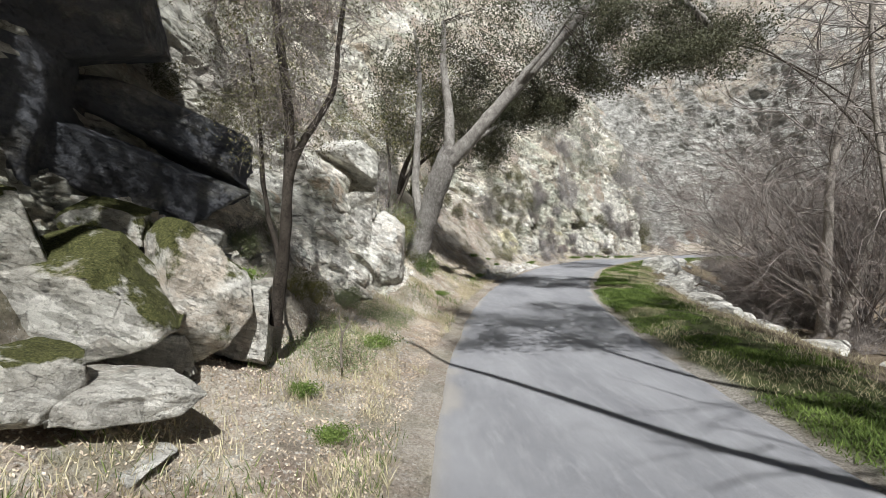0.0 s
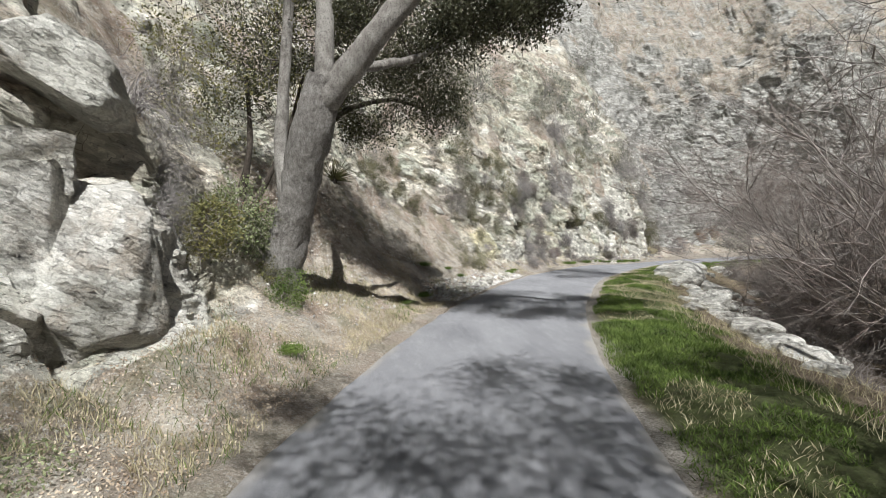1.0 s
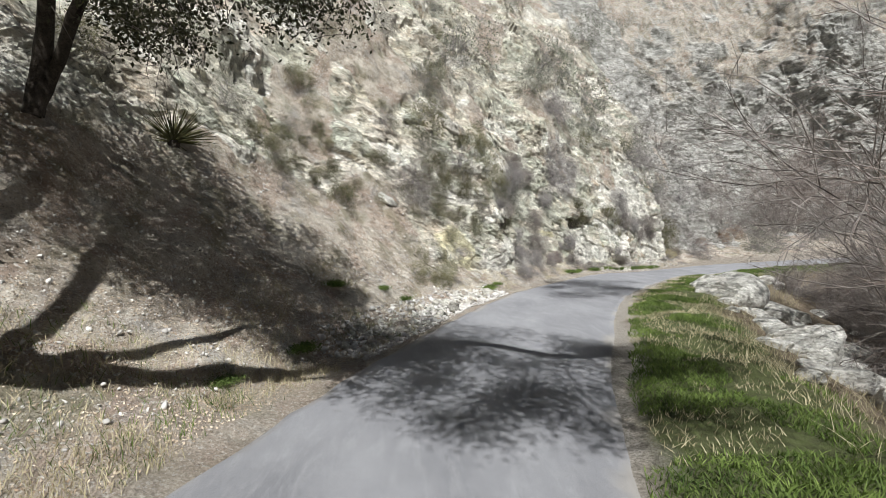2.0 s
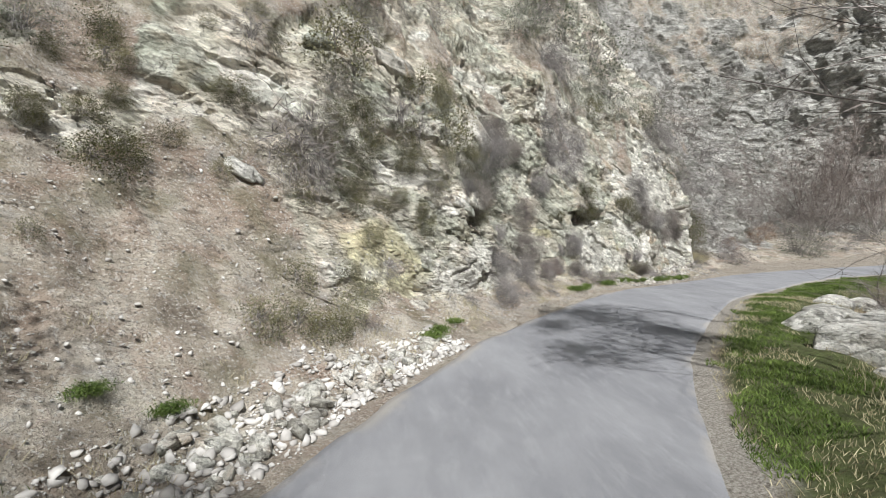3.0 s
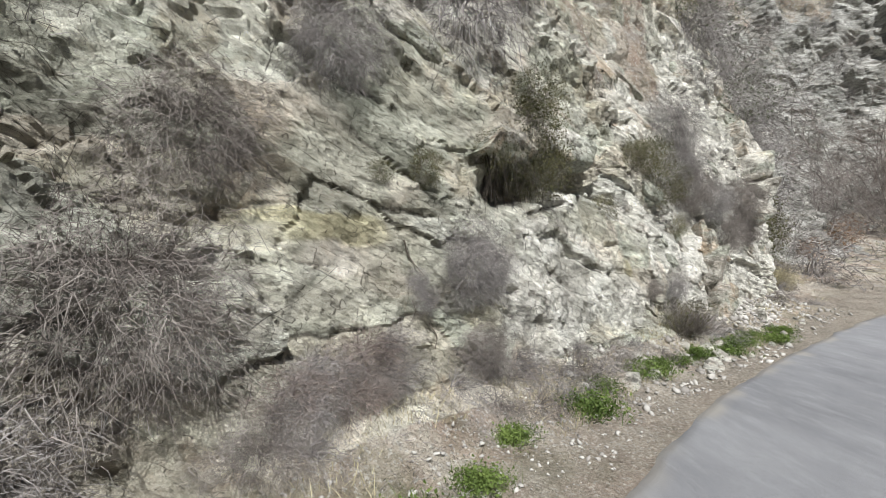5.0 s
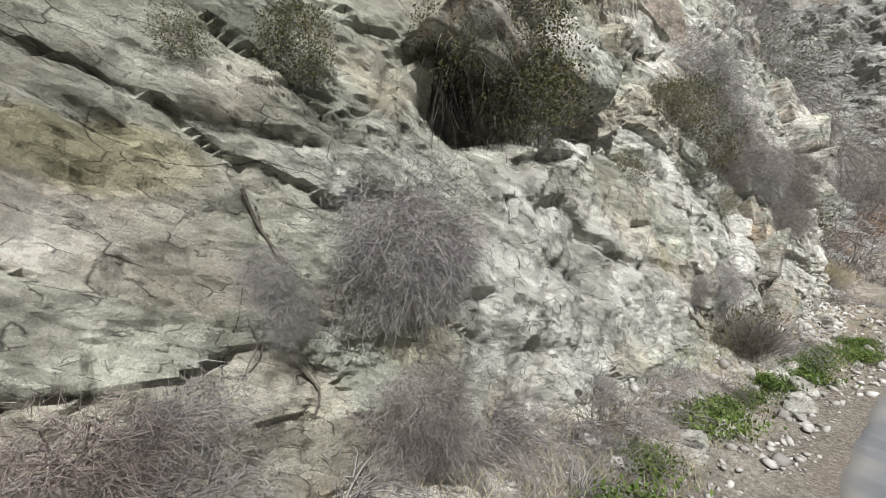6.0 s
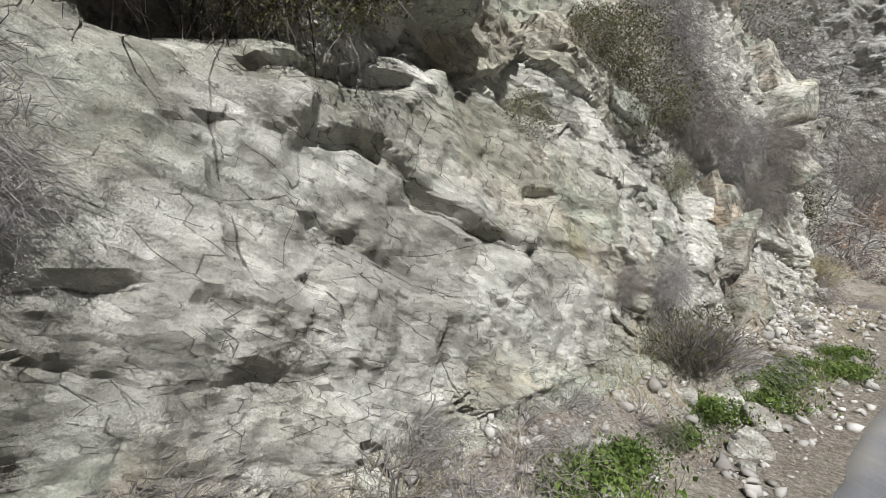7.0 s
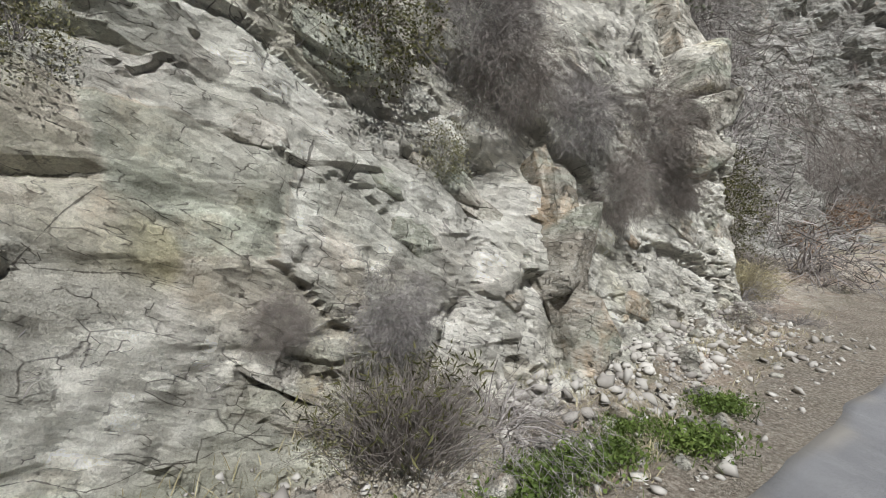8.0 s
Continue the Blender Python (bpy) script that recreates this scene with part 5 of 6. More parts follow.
for _k in range(38):
    _s = RNG.uniform(12, 62)
    _u = RNG.uniform(8.2, 17) if _s < 45 else RNG.uniform(6.0, 13)
    _p = right_ground(_s, _u)
    plant(thicket, _k % 3, pose(*_p, RNG.uniform(-12, 12), RNG.uniform(-12, 12), RNG.uniform(0, 360)) @ Matrix.Scale(RNG.uniform(1.3, 2.2) if _s < 26 else RNG.uniform(1.6, 3.2), 4), label="leafless grey-brown thicket in the stream bed", category="thicket", group="thickets in the stream bed")


def crown_leaves(rng, clumps, per, size):
    pts = []
    for x, y, z, r in clumps:
        for _ in range(7):
            c = np.array((x, y, z)) + rng.normal(0, 0.55, 3) * r * (1, 1, 0.75)
            pts.append(c + rng.normal(0, 0.34, (per // 7, 3)) * r * (1, 1, 0.8))
    return leaves(np.concatenate(pts), size, rng, 0.55)


def crown_twigs(rng, anchors, clumps, mat, n=70):
    starts, ways, lens = [], [], []
    for x, y, z, r in clumps:
        c = np.array((x, y, z))
        a = anchors[np.argmin(np.linalg.norm(anchors - c, axis=1))]
        starts.append(a + rng.normal(0, 0.05, (3, 3)))
        d = c + rng.normal(0, 0.3, (3, 3)) * r - a
        lens.append(np.linalg.norm(d, axis=1))
        ways.append(unit(d))
        starts.append(c + rng.normal(0, 0.45, (n, 3)) * r)
        ways.append(unit(rng.normal(size=(n, 3))))
        lens.append(rng.uniform(0.3, 0.8, n) * r)
    return mesh_of("twig_tangle", *strands(np.concatenate(starts), np.concatenate(ways), np.concatenate(lens), 0.012 if n < 100 else 0.006, rng, 0.25, 0.1, 3), material=mat)


def roughened(rng, verts, amount, scale):
    verts = np.asarray(verts)
    return verts + rng.normal(0, amount * 0.3, verts.shape) + np.stack([soft_noise(verts * scale, k) for k in (81, 82, 83)], 1) * amount


def oak():
    """The leaning oak beside the road."""
    rng = np.random.default_rng(500)
    root = new("oak_tree")
    trunk = curve_through(np.array([(-1.22, 15.56, 0.7), (-1.1, 15.44, 1.45), (-0.85, 15.24, 2.3), (-0.55, 14.96, 3.28), (-0.2, 14.55, 4.3), (0.12, 14.25, 5.2)], float), 6)
    r = np.interp(np.linspace(0, 1, len(trunk)), [0, 0.12, 0.5, 0.85, 1], [0.52, 0.42, 0.37, 0.38, 0.28])
    v, f = tube(trunk, r, 18)
    part("trunk", mesh_of("trunk", roughened(rng, v, 0.05, 2.2), f, material=OAK_BARK, shade_smooth=True), root, "grey lichen-spotted leaning trunk")
    limbs = [[(-0.1, 14.45, 4.6), (0.6, 14.1, 5.3), (1.2, 13.9, 5.95), (2.0, 13.8, 6.85), (3.0, 13.7, 7.9), (4.1, 13.7, 9.1), (5.2, 13.8, 10.2), (6.4, 13.4, 10.2), (7.4, 12.9, 9.6), (8.6, 13.3, 9.0)],
             [(0.05, 14.35, 4.9), (0.1, 14.4, 6.2), (-0.05, 14.7, 8.0), (0.0, 15.2, 9.8)],
             [(-0.78, 15.2, 2.5), (-1.05, 15.55, 4.0), (-0.95, 15.7, 6.0), (-0.85, 15.9, 8.2), (-1.0, 16.4, 10.0)],
             [(0.5, 14.2, 5.25), (1.2, 15.3, 5.8), (2.0, 16.4, 6.4), (2.9, 17.2, 7.4)],
             [(2.0, 13.8, 6.9), (2.9, 13.2, 7.9), (3.8, 12.6, 9.1)]]
    widths = [(0.26, 0.10), (0.20, 0.07), (0.17, 0.06), (0.11, 0.04), (0.09, 0.03)]
    anchors = []
    for pts, (a, b) in zip(limbs, widths):
        line = curve_through(np.array(pts, float), 6)
        anchors.append(line[6:])
        v, f = tube(line, np.linspace(a, b, len(line)), 11)
        part("limb", mesh_of("limb", roughened(rng, v, 0.025, 3.0), f, material=OAK_LIMB, shade_smooth=True), root)
    anchors = np.concatenate(anchors)
    clumps = [(3.4, 15.3, 8.3, 1.2), (4.6, 15.0, 9.1, 1.2), (5.6, 15.2, 10.0, 1.2), (2.7, 16.1, 7.0, 1.0), (2.2, 16.4, 8.1, 1.2), (1.0, 16.0, 7.4, 1.0), (7.2, 14.8, 8.5, 0.9), (8.4, 14.6, 8.1, 0.9), (9.3, 14.4, 8.8, 0.9), (6.2, 14.9, 8.3, 0.9), (5.4, 14.9, 8.3, 0.8), (10.3, 16.3, 9.2, 0.9), (11.2, 16.0, 9.8, 0.9), (9.6, 16.6, 9.9, 0.9), (8.0, 14.8, 10.4, 1.0), (6.4, 14.9, 9.7, 0.9), (4.4, 15.2, 6.9, 0.6), (3.7, 15.0, 6.7, 0.6), (5.2, 15.0, 7.7, 0.75), (0.2, 15.8, 8.9, 1.3), (-1.0, 16.2, 8.7, 1.2), (-2.2, 16.4, 8.0, 1.2),
              (1.5, 14.0, 10.0, 1.3), (3.6, 13.4, 9.8, 1.2), (0.6, 15.2, 10.9, 1.5), (2.4, 15.0, 11.5, 1.5), (6.3, 15.6, 11.0, 1.2), (3.4, 17.0, 7.9, 1.0), (-1.9, 16.8, 6.0, 0.9), (4.8, 16.4, 9.2, 1.1), (1.3, 15.4, 8.8, 1.0),
              (3.0, 15.6, 6.7, 0.7), (4.0, 15.9, 7.7, 0.8), (0.3, 16.6, 6.4, 0.8), (1.6, 16.9, 6.5, 0.9)]
    clumps = [(x * 0.85 - 0.2, y * 0.85 - 0.26, z * 0.85 + 0.34, r * 0.9) if x > 6 else (x, y, z, r) for x, y, z, r in clumps]
    part("crown", mesh_of("crown", *crown_leaves(rng, clumps, 2600, 0.078), material=OAK_LEAF), root, "dark grey-green hanging foliage")
    part("twig_tangle", crown_twigs(rng, anchors, clumps, DARK_BARK), root)
    tagged(root, "leaning oak with grey trunk and dark hanging foliage", "tree")


def many_stemmed(name, base, stems, clumps, leaf, label, leaf_size=0.055, per=700, seed=510, bark=None, fine=70):
    """A small dark tree of several stems, with a thin crown."""
    rng = np.random.default_rng(seed)
    root = new(name)
    anchors = []
    for pts, a, b in stems:
        line = curve_through(np.array([base] + pts, float), 6)
        anchors.append(line[6:])
        v, f = tube(line, np.linspace(a, b, len(line)), 9)
        part("trunk", mesh_of("trunk", roughened(rng, v, 0.012, 4.0), f, material=bark or DARK_BARK, shade_smooth=True), root)
    anchors = np.concatenate(anchors)
    part("crown", mesh_of("crown", *crown_leaves(rng, clumps, per, leaf_size), material=leaf), root)
    part("twig_tangle", crown_twigs(rng, anchors, clumps, TWIG_BROWN, fine), root)
    tagged(root, label, "tree")


oak()
plant(green_bush, 4, pose(-0.85, 14.85, 0.85, 0, 0, 40) @ Matrix.Scale(0.95, 4), label="bright green leafy shrub at the oak's foot", category="shrub", group="green shrubs on the bank")
grow(grey_bush, [(6.3, 2.1, 0.9), (5.4, 2.3, 0.7)], 4)
grow(dark_bush, [(6.5, 4.6, 0.9), (7.8, 5.2, 1.0), (5.2, 4.8, 0.8), (8.6, 5.6, 0.8)], 3)
many_stemmed("small_tree", (-3.05, 4.4, 1.2), [([(-2.85, 4.1, 2.2), (-2.76, 3.98, 3.0), (-2.74, 3.95, 3.9), (-2.86, 3.97, 5.1), (-2.8, 4.05, 6.6), (-2.9, 4.2, 7.8), (-3.1, 4.3, 9.0)], 0.08, 0.02), ([(-2.85, 4.1, 2.2), (-2.72, 3.96, 3.1), (-2.45, 3.96, 3.6), (-2.2, 3.98, 4.1), (-2.1, 4.05, 5.0), (-1.8, 4.2, 6.2)], 0.065, 0.018),
              ([(-2.95, 4.2, 2.0), (-3.1, 4.2, 2.8), (-3.15, 4.25, 3.7), (-3.3, 4.3, 4.8)], 0.04, 0.012)],
             [(-2.7, 4.0, 4.6, 0.6), (-2.2, 4.1, 5.2, 0.6), (-3.2, 4.15, 5.3, 0.7), (-1.8, 4.2, 5.7, 0.6), (-2.4, 4.2, 6.3, 0.8), (-3.3, 4.2, 6.4, 0.8), (-2.95, 4.25, 3.6, 0.45), (-1.5, 4.4, 6.7, 0.7), (-2.6, 4.0, 3.9, 0.45), (-3.4, 4.4, 4.4, 0.5), (-3.3, 4.3, 8.6, 0.7), (-2.7, 4.3, 9.3, 0.6), (-3.4, 4.3, 7.7, 0.6), (-2.6, 4.2, 8.3, 0.6), (-3.0, 4.2, 9.8, 0.5)], OLIVE_DULL, "small dark tree of several stems on the bank", 0.034, 1300, fine=480)
many_stemmed("olive_tree_behind_oak", (-2.3, 16.4, 2.3), [([(-2.2, 16.5, 3.2), (-2.0, 16.6, 4.4), (-2.1, 16.8, 6.0)], 0.12, 0.04), ([(-1.9, 16.8, 3.2), (-1.3, 17.0, 4.6), (-0.9, 17.3, 6.2)], 0.09, 0.03)],
             [(-2.2, 16.9, 6.2, 1.2), (-1.2, 17.2, 6.6, 1.2), (-2.8, 16.6, 4.9, 0.9), (0.0, 17.2, 7.6, 1.3), (-1.0, 17.0, 8.4, 1.3), (-3.4, 16.6, 6.6, 1.1), (0.8, 17.4, 8.8, 1.2)], OLIVE_LEAF, "olive-leaved tree of several stems behind the oak", 0.065, 1500, 520)
_root = hill_at(18.6, 4.2)[0]
many_stemmed("slope_oak", tuple(_root), [([(_root.x + 0.3, _root.y - 0.1, 5.4), (-0.6, 19.3, 6.8), (0.4, 19.6, 7.8)], 0.15, 0.05), ([(_root.x + 0.4, _root.y, 5.0), (-0.2, 19.5, 5.9), (1.2, 19.7, 6.3), (2.2, 19.8, 6.0)], 0.11, 0.04)],
             [(-0.2, 19.5, 6.2, 0.9), (1.1, 19.5, 5.9, 0.9), (2.3, 19.8, 5.8, 0.8), (0.4, 19.9, 5.3, 0.65), (3.0, 19.5, 6.7, 0.8), (-0.8, 19.8, 7.0, 1.0), (-1.7, 19.5, 8.3, 1.0), (1.0, 19.9, 7.4, 1.0), (2.1, 19.7, 7.6, 0.9), (-0.1, 19.7, 8.5, 1.0)], OAK_LEAF, "dark-leaved oak rooted on the earth slope", 0.08, 2200, 570)
many_stemmed("overhanging_tree", (6.3, -6.5, -0.4), [([(6.2, -6.2, 2.5), (5.6, -5.4, 5.0), (4.4, -4.4, 6.6), (2.6, -3.2, 7.2), (0.6, -0.6, 7.6), (-0.9, 1.2, 7.9)], 0.2, 0.03), ([(6.4, -6.3, 3.0), (6.0, -5.0, 6.0), (5.0, -3.4, 8.0), (3.6, -1.6, 9.2), (2.6, 1.4, 10.0)], 0.17, 0.03),
             ([(6.5, -6.2, 3.4), (6.9, -4.4, 6.6), (6.6, -2.0, 9.0), (5.6, 1.0, 10.6)], 0.16, 0.03)],
             [(2.4, 1.8, 10.2, 1.1), (3.6, 1.6, 10.4, 1.2), (1.5, 0.3, 9.6, 0.8), (2.8, -0.1, 9.8, 0.9), (4.0, -0.3, 10.0, 0.9), (4.8, 1.4, 10.6, 1.1), (1.2, 2.4, 10.4, 0.8), (5.6, 2.4, 11.2, 1.1), (4.2, 3.0, 11.4, 0.9), (5.5, -1.5, 10.2, 1.0), (6.5, -0.5, 10.2, 1.0), (5.4, -2.6, 9.4, 0.9)], OAK_LEAF, "tall leafy tree with limbs reaching over the road", 0.09, 1900, 540)
# Out of view; added to throw shade on the sloping slab.
many_stemmed("added_shade_tree", (-4.4, -1.2, 6.5), [([(-4.0, -0.9, 7.2), (-3.6, -0.2, 8.2), (-3.4, 0.8, 9.0)], 0.13, 0.04), ([(-4.0, -0.8, 7.4), (-4.0, 0.2, 8.6), (-3.9, 1.4, 9.4)], 0.10, 0.04)],
             [(-3.4, 0.8, 9.0, 0.7), (-3.8, 1.6, 9.4, 0.7), (-4.5, 0.2, 8.8, 0.8), (-4.9, 0.7, 9.2, 0.8), (-4.3, -0.5, 8.4, 0.8), (-4.8, -0.8, 8.0, 0.7), (-3.9, 0.0, 8.4, 0.7)], OAK_LEAF, "unseen leafy tree added on the rock wall for shade", 0.08, 1600, 545)
# Never in view; its crown is put here to darken the verge grass.
many_stemmed("unseen_verge_tree", (11.4, 4.5, -1.7), [([(11.2, 4.6, 2.0), (10.8, 4.8, 5.2), (9.6, 5.0, 7.6), (8.4, 5.4, 8.8)], 0.17, 0.04), ([(11.3, 4.7, 2.4), (11.2, 5.6, 5.6), (10.8, 7.0, 8.4)], 0.13, 0.04)],
             [(8.2, 4.5, 8.5, 1.0), (9.2, 6.0, 9.0, 1.0), (8.0, 6.0, 8.4, 0.9), (9.6, 8.0, 9.4, 0.9), (8.4, 3.0, 8.0, 0.9), (10.4, 5.0, 9.4, 0.9), (7.2, 4.4, 9.4, 0.8)], OAK_LEAF, "unseen leafy tree below the verge, added to shade the grass", 0.085, 1000, 560)
many_stemmed("tall_stream_tree", (17.8, 13.4, -3.3), [([(17.2, 14.0, 2.0), (16.0, 15.4, 6.2), (14.0, 17.4, 9.8), (12.2, 19.4, 11.8)], 0.06, 0.025), ([(17.6, 14.2, 2.6), (16.8, 16.0, 7.0), (14.8, 19.2, 10.6), (13.6, 22.2, 12.0)], 0.055, 0.025)],
             [(x + 1.3, y + 0.9, z, r) for x, y, z, r in [(9.6, 18.6, 11.6, 0.8), (10.6, 19.0, 12.2, 0.9), (11.8, 19.2, 12.0, 1.0), (10.0, 20.4, 13.0, 0.8), (11.4, 20.6, 13.2, 0.9), (12.6, 19.4, 12.4, 0.9), (11.5, 21.8, 12.2, 1.1), (12.5, 22.2, 12.6, 1.1), (10.8, 22.3, 12.8, 0.9), (12.0, 20.6, 11.8, 0.9)]], OAK_LEAF, "tall dark-leaved tree beside the stream bed", 0.085, 1200, 550)

# ---- rocks ----


def ball(level):
    bm = bmesh.new()
    bmesh.ops.create_icosphere(bm, subdivisions=level, radius=1.0)
    v = np.array([x.co for x in bm.verts])
    f = np.array([[x.index for x in y.verts] for y in bm.faces])
    bm.free()
    return v, f


BALL = {k: ball(k) for k in (2, 4, 5)}


def rock_shape(seed, level, cuts=9, rough=0.08, square=0.8):
    """A boulder: a ball cut by flat faces, then worn."""
    rng = np.random.default_rng(seed)
    v, f = BALL[level]
    v = v.copy()
    for _ in range(cuts):
        d = unit(rng.normal(size=3))
        h = rng.uniform(0.5, 0.85) * square
        over = np.maximum(v @ d - h, 0)
        v -= over[:, None] * d * 0.93
    f1, f2, way, rnd = blocks(v * 1.5 + seed * 0.37, seed)
    v += unit(v) * ((rnd[:, 0] - 0.5) * 0.16 + (way * (rnd - 0.5)).sum(1) * 0.36 - 0.05 * (1 - smooth(0, 0.06, f2 - f1)))[:, None] * (rough > 0.035)
    v += unit(v) * (facets(v * 1.7 + seed, 3) * rough * 1.2 + facets(v * 4.1 + seed, 4) * rough * 0.6 + facets(v * 9.0 + seed, 5) * rough * 0.25)[:, None]
    return v, f


def rock_mesh(name, seed, level, material, **kw):
    v, f = rock_shape(seed, level, **kw)
    return mesh_of(name, v, f, material=material, shade_smooth=level > 2)


BOULDERS = [rock_mesh("boulder", 600 + k, 4, PALE_ROCK, rough=0.034, cuts=12, square=0.95) for k in range(5)]
for _k, (_x, _y, _z, _r, _flat) in enumerate([(15.5, 28.9, -0.30, 1.05, 0.8), (16.7, 30.1, -0.35, 1.0, 0.75), (16.1, 31.3, -0.2, 0.75, 0.7), (14.9, 27.6, -0.85, 0.7, 0.7), (17.6, 31.4, -0.5, 0.8, 0.7), (17.2, 28.6, -1.1, 0.8, 0.7), (13.8, 23.7, -0.95, 1.1, 0.75), (14.5, 25.5, -1.0, 0.75, 0.7),
                                               (12.9, 21.6, -1.15, 0.7, 0.6), (12.6, 20.0, -1.2, 0.95, 0.5), (12.3, 18.5, -1.3, 0.65, 0.5), (11.9, 17.2, -1.35, 0.7, 0.5), (15.4, 23.0, -1.9, 0.7, 0.7), (14.2, 19.6, -2.0, 0.6, 0.7), (18.4, 33.0, -0.3, 0.7, 0.7), (19.4, 33.6, -0.7, 0.7, 0.7),
                                               (10.6, 11.0, -1.3, 0.75, 0.55), (11.6, 9.8, -1.6, 0.5, 0.6), (20.6, 35.2, -0.4, 0.6, 0.7), (17.9, 27.0, -2.0, 0.8, 0.7), (16.4, 25.6, -2.1, 0.7, 0.6), (18.6, 29.6, -1.9, 0.8, 0.6), (19.8, 31.2, -1.8, 0.7, 0.7), (15.9, 20.6, -2.6, 0.6, 0.6)]):
    _ob = new("boulder", BOULDERS[_k % 5])
    _ob.matrix_basis = Matrix.Translation((_x, _y, _z + _r * 0.3)) @ Matrix.Rotation(_k * 1.9, 4, "Z") @ Matrix.Rotation(0.3 * math.sin(_k), 4, "X") @ Matrix.Diagonal((_r * 1.2, _r, _r * _flat, 1))
    tagged(_ob, "pale rounded granite boulder at the verge's edge", "boulder", "boulders along the verge")
for _k in range(60):
    _s = RNG.uniform(14, 48)
    _p = right_ground(_s, RNG.uniform(5.0, 9.5))
    _r = RNG.uniform(0.16, 0.42)
    _ob = new("boulder", BOULDERS[_k % 5])
    _ob.matrix_basis = Matrix.Translation((_p[0], _p[1], _p[2] + _r * 0.15)) @ Matrix.Rotation(_k * 1.3, 4, "Z") @ Matrix.Diagonal((_r * 1.3, _r, _r * 0.7, 1))
    tagged(_ob, "grey stream stone among dead brush", "boulder", "stones of the stream bed")

def chunk(seed, level=4, material=None, name="rock_block"):
    """An angular block broken along joints: flat faces with sharp, slightly chipped edges."""
    rng = np.random.default_rng(seed)
    v, f = BALL[level]
    v = v * (1.25, 1.25, 1.25)
    ways = np.concatenate([np.eye(3), -np.eye(3), unit(rng.normal(size=(9, 3)))])
    for k, d in enumerate(unit(ways + rng.normal(0, 0.22, ways.shape))):
        h = rng.uniform(0.55, 0.85) if k < 6 else rng.uniform(0.72, 1.0)
        v = v - np.maximum(v @ d - h, 0)[:, None] * d
    v = v + unit(v) * (facets(v * 2.6 + seed, 3) * 0.06 + facets(v * 6.0 + seed, 5) * 0.02)[:, None]
    return mesh_of(name, v, f, material=material or FACE_ROCK, shade_smooth=False)


# mossy rocks and slabs on the bank beside the road
for _seed, _x, _y, _z, _sx, _sy, _sz, _rx, _ry, _rz, _mat, _words in [
        (650, -4.35, 2.95, 1.75, 0.62, 0.6, 0.72, 10, -25, 20, MOSSY, "pale mossy boulder on the bank"), (651, -3.85, 3.8, 1.6, 0.52, 0.55, 0.78, 5, 12, 60, MOSSY, "tall pale boulder with moss on the bank"),
        (652, -3.4, 4.3, 1.25, 0.46, 0.46, 0.56, 0, 10, 10, GREY_ROCK, "pale boulder on the earth bank"), (653, -3.75, 2.3, 1.04, 0.62, 0.5, 0.17, 8, 6, 15, GREY_ROCK, "flat pale slab of rock over a dark gap"),
        (654, -3.75, 2.05, 0.55, 0.4, 0.34, 0.11, 5, 8, 5, PALE_ROCK, "low flat stone slab in the bank"), (655, -4.9, 2.5, 2.2, 0.5, 0.55, 0.6, 0, 0, 40, MOSSY, "moss-covered boulder on the bank"), (656, -4.25, 2.0, 1.2, 0.34, 0.4, 0.34, 0, 8, 70, MOSSY, "mossy rock on the bank"),
        # The overhang, the long slab and the two rocks below carry shade in their colour.
        (657, -5.75, 4.4, 5.5, 1.6, 1.3, 1.1, 10, -12, 20, SHADED_ROCK, "great overhanging rock with shade in its dark colour"), (658, -4.95, 5.5, 3.85, 1.75, 0.9, 0.42, 0, 26, 30, SHADED_ROCK, "long smooth rock slab sloping in shade"), (659, -4.5, 3.7, 2.45, 0.4, 0.4, 0.3, 0, 5, 0, MOSSY, "rock on the bank"),
        (663, -6.3, 4.0, 3.9, 1.2, 1.0, 1.0, 0, 10, 30, SHADED_ROCK, "dark shaded rock under the overhang"), (664, -5.0, 4.9, 3.0, 1.3, 0.7, 0.5, 5, 20, 30, SHADED_ROCK, "rock below the sloping slab, darkened with painted shade"),
        (665, -2.2, 11.4, 1.5, 0.78, 0.7, 1.3, 4, -6, 25, GREY_ROCK, "tall smooth pale boulder at the cliff's end"), (666, -2.85, 10.75, 1.75, 0.7, 0.5, 1.35, 0, 5, 35, GREY_ROCK, "tall pale boulder beside a dark cleft"),
        (667, -2.1, 12.1, 2.1, 0.42, 0.4, 0.42, 10, 0, 15, GREY_ROCK, "pale block resting against the cliff's end"), (668, -2.85, 11.75, 4.35, 1.0, 0.75, 0.42, 0, 30, 40, GREY_ROCK, "pale slab overhanging a dark hollow"), (669, -2.75, 11.2, 3.1, 0.6, 0.55, 0.42, 0, 12, 30, GREY_ROCK, "pale block wedged under the overhanging slab"),
        (660, -4.2, 4.7, 2.2, 0.4, 0.4, 0.28, 0, 12, 0, GREY_ROCK, "rock lying below the slab"), (661, -4.0, 3.3, 1.1, 0.42, 0.42, 0.4, 10, 0, 30, GREY_ROCK, "rock wedged between boulders on the bank"), (662, -3.95, 4.3, 2.05, 0.36, 0.3, 0.24, 0, 8, 0, MOSSY, "small mossy rock on the bank")]:
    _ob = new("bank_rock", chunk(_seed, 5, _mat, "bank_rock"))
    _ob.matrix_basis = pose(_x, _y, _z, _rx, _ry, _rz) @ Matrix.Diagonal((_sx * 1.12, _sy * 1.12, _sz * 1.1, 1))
    tagged(_ob, _words, "rock", "rocks on the bank")
_ob = new("rock_block", rock_mesh("rock_block", 690, 4, PALE_ROCK, cuts=16, rough=0.045, square=0.7))
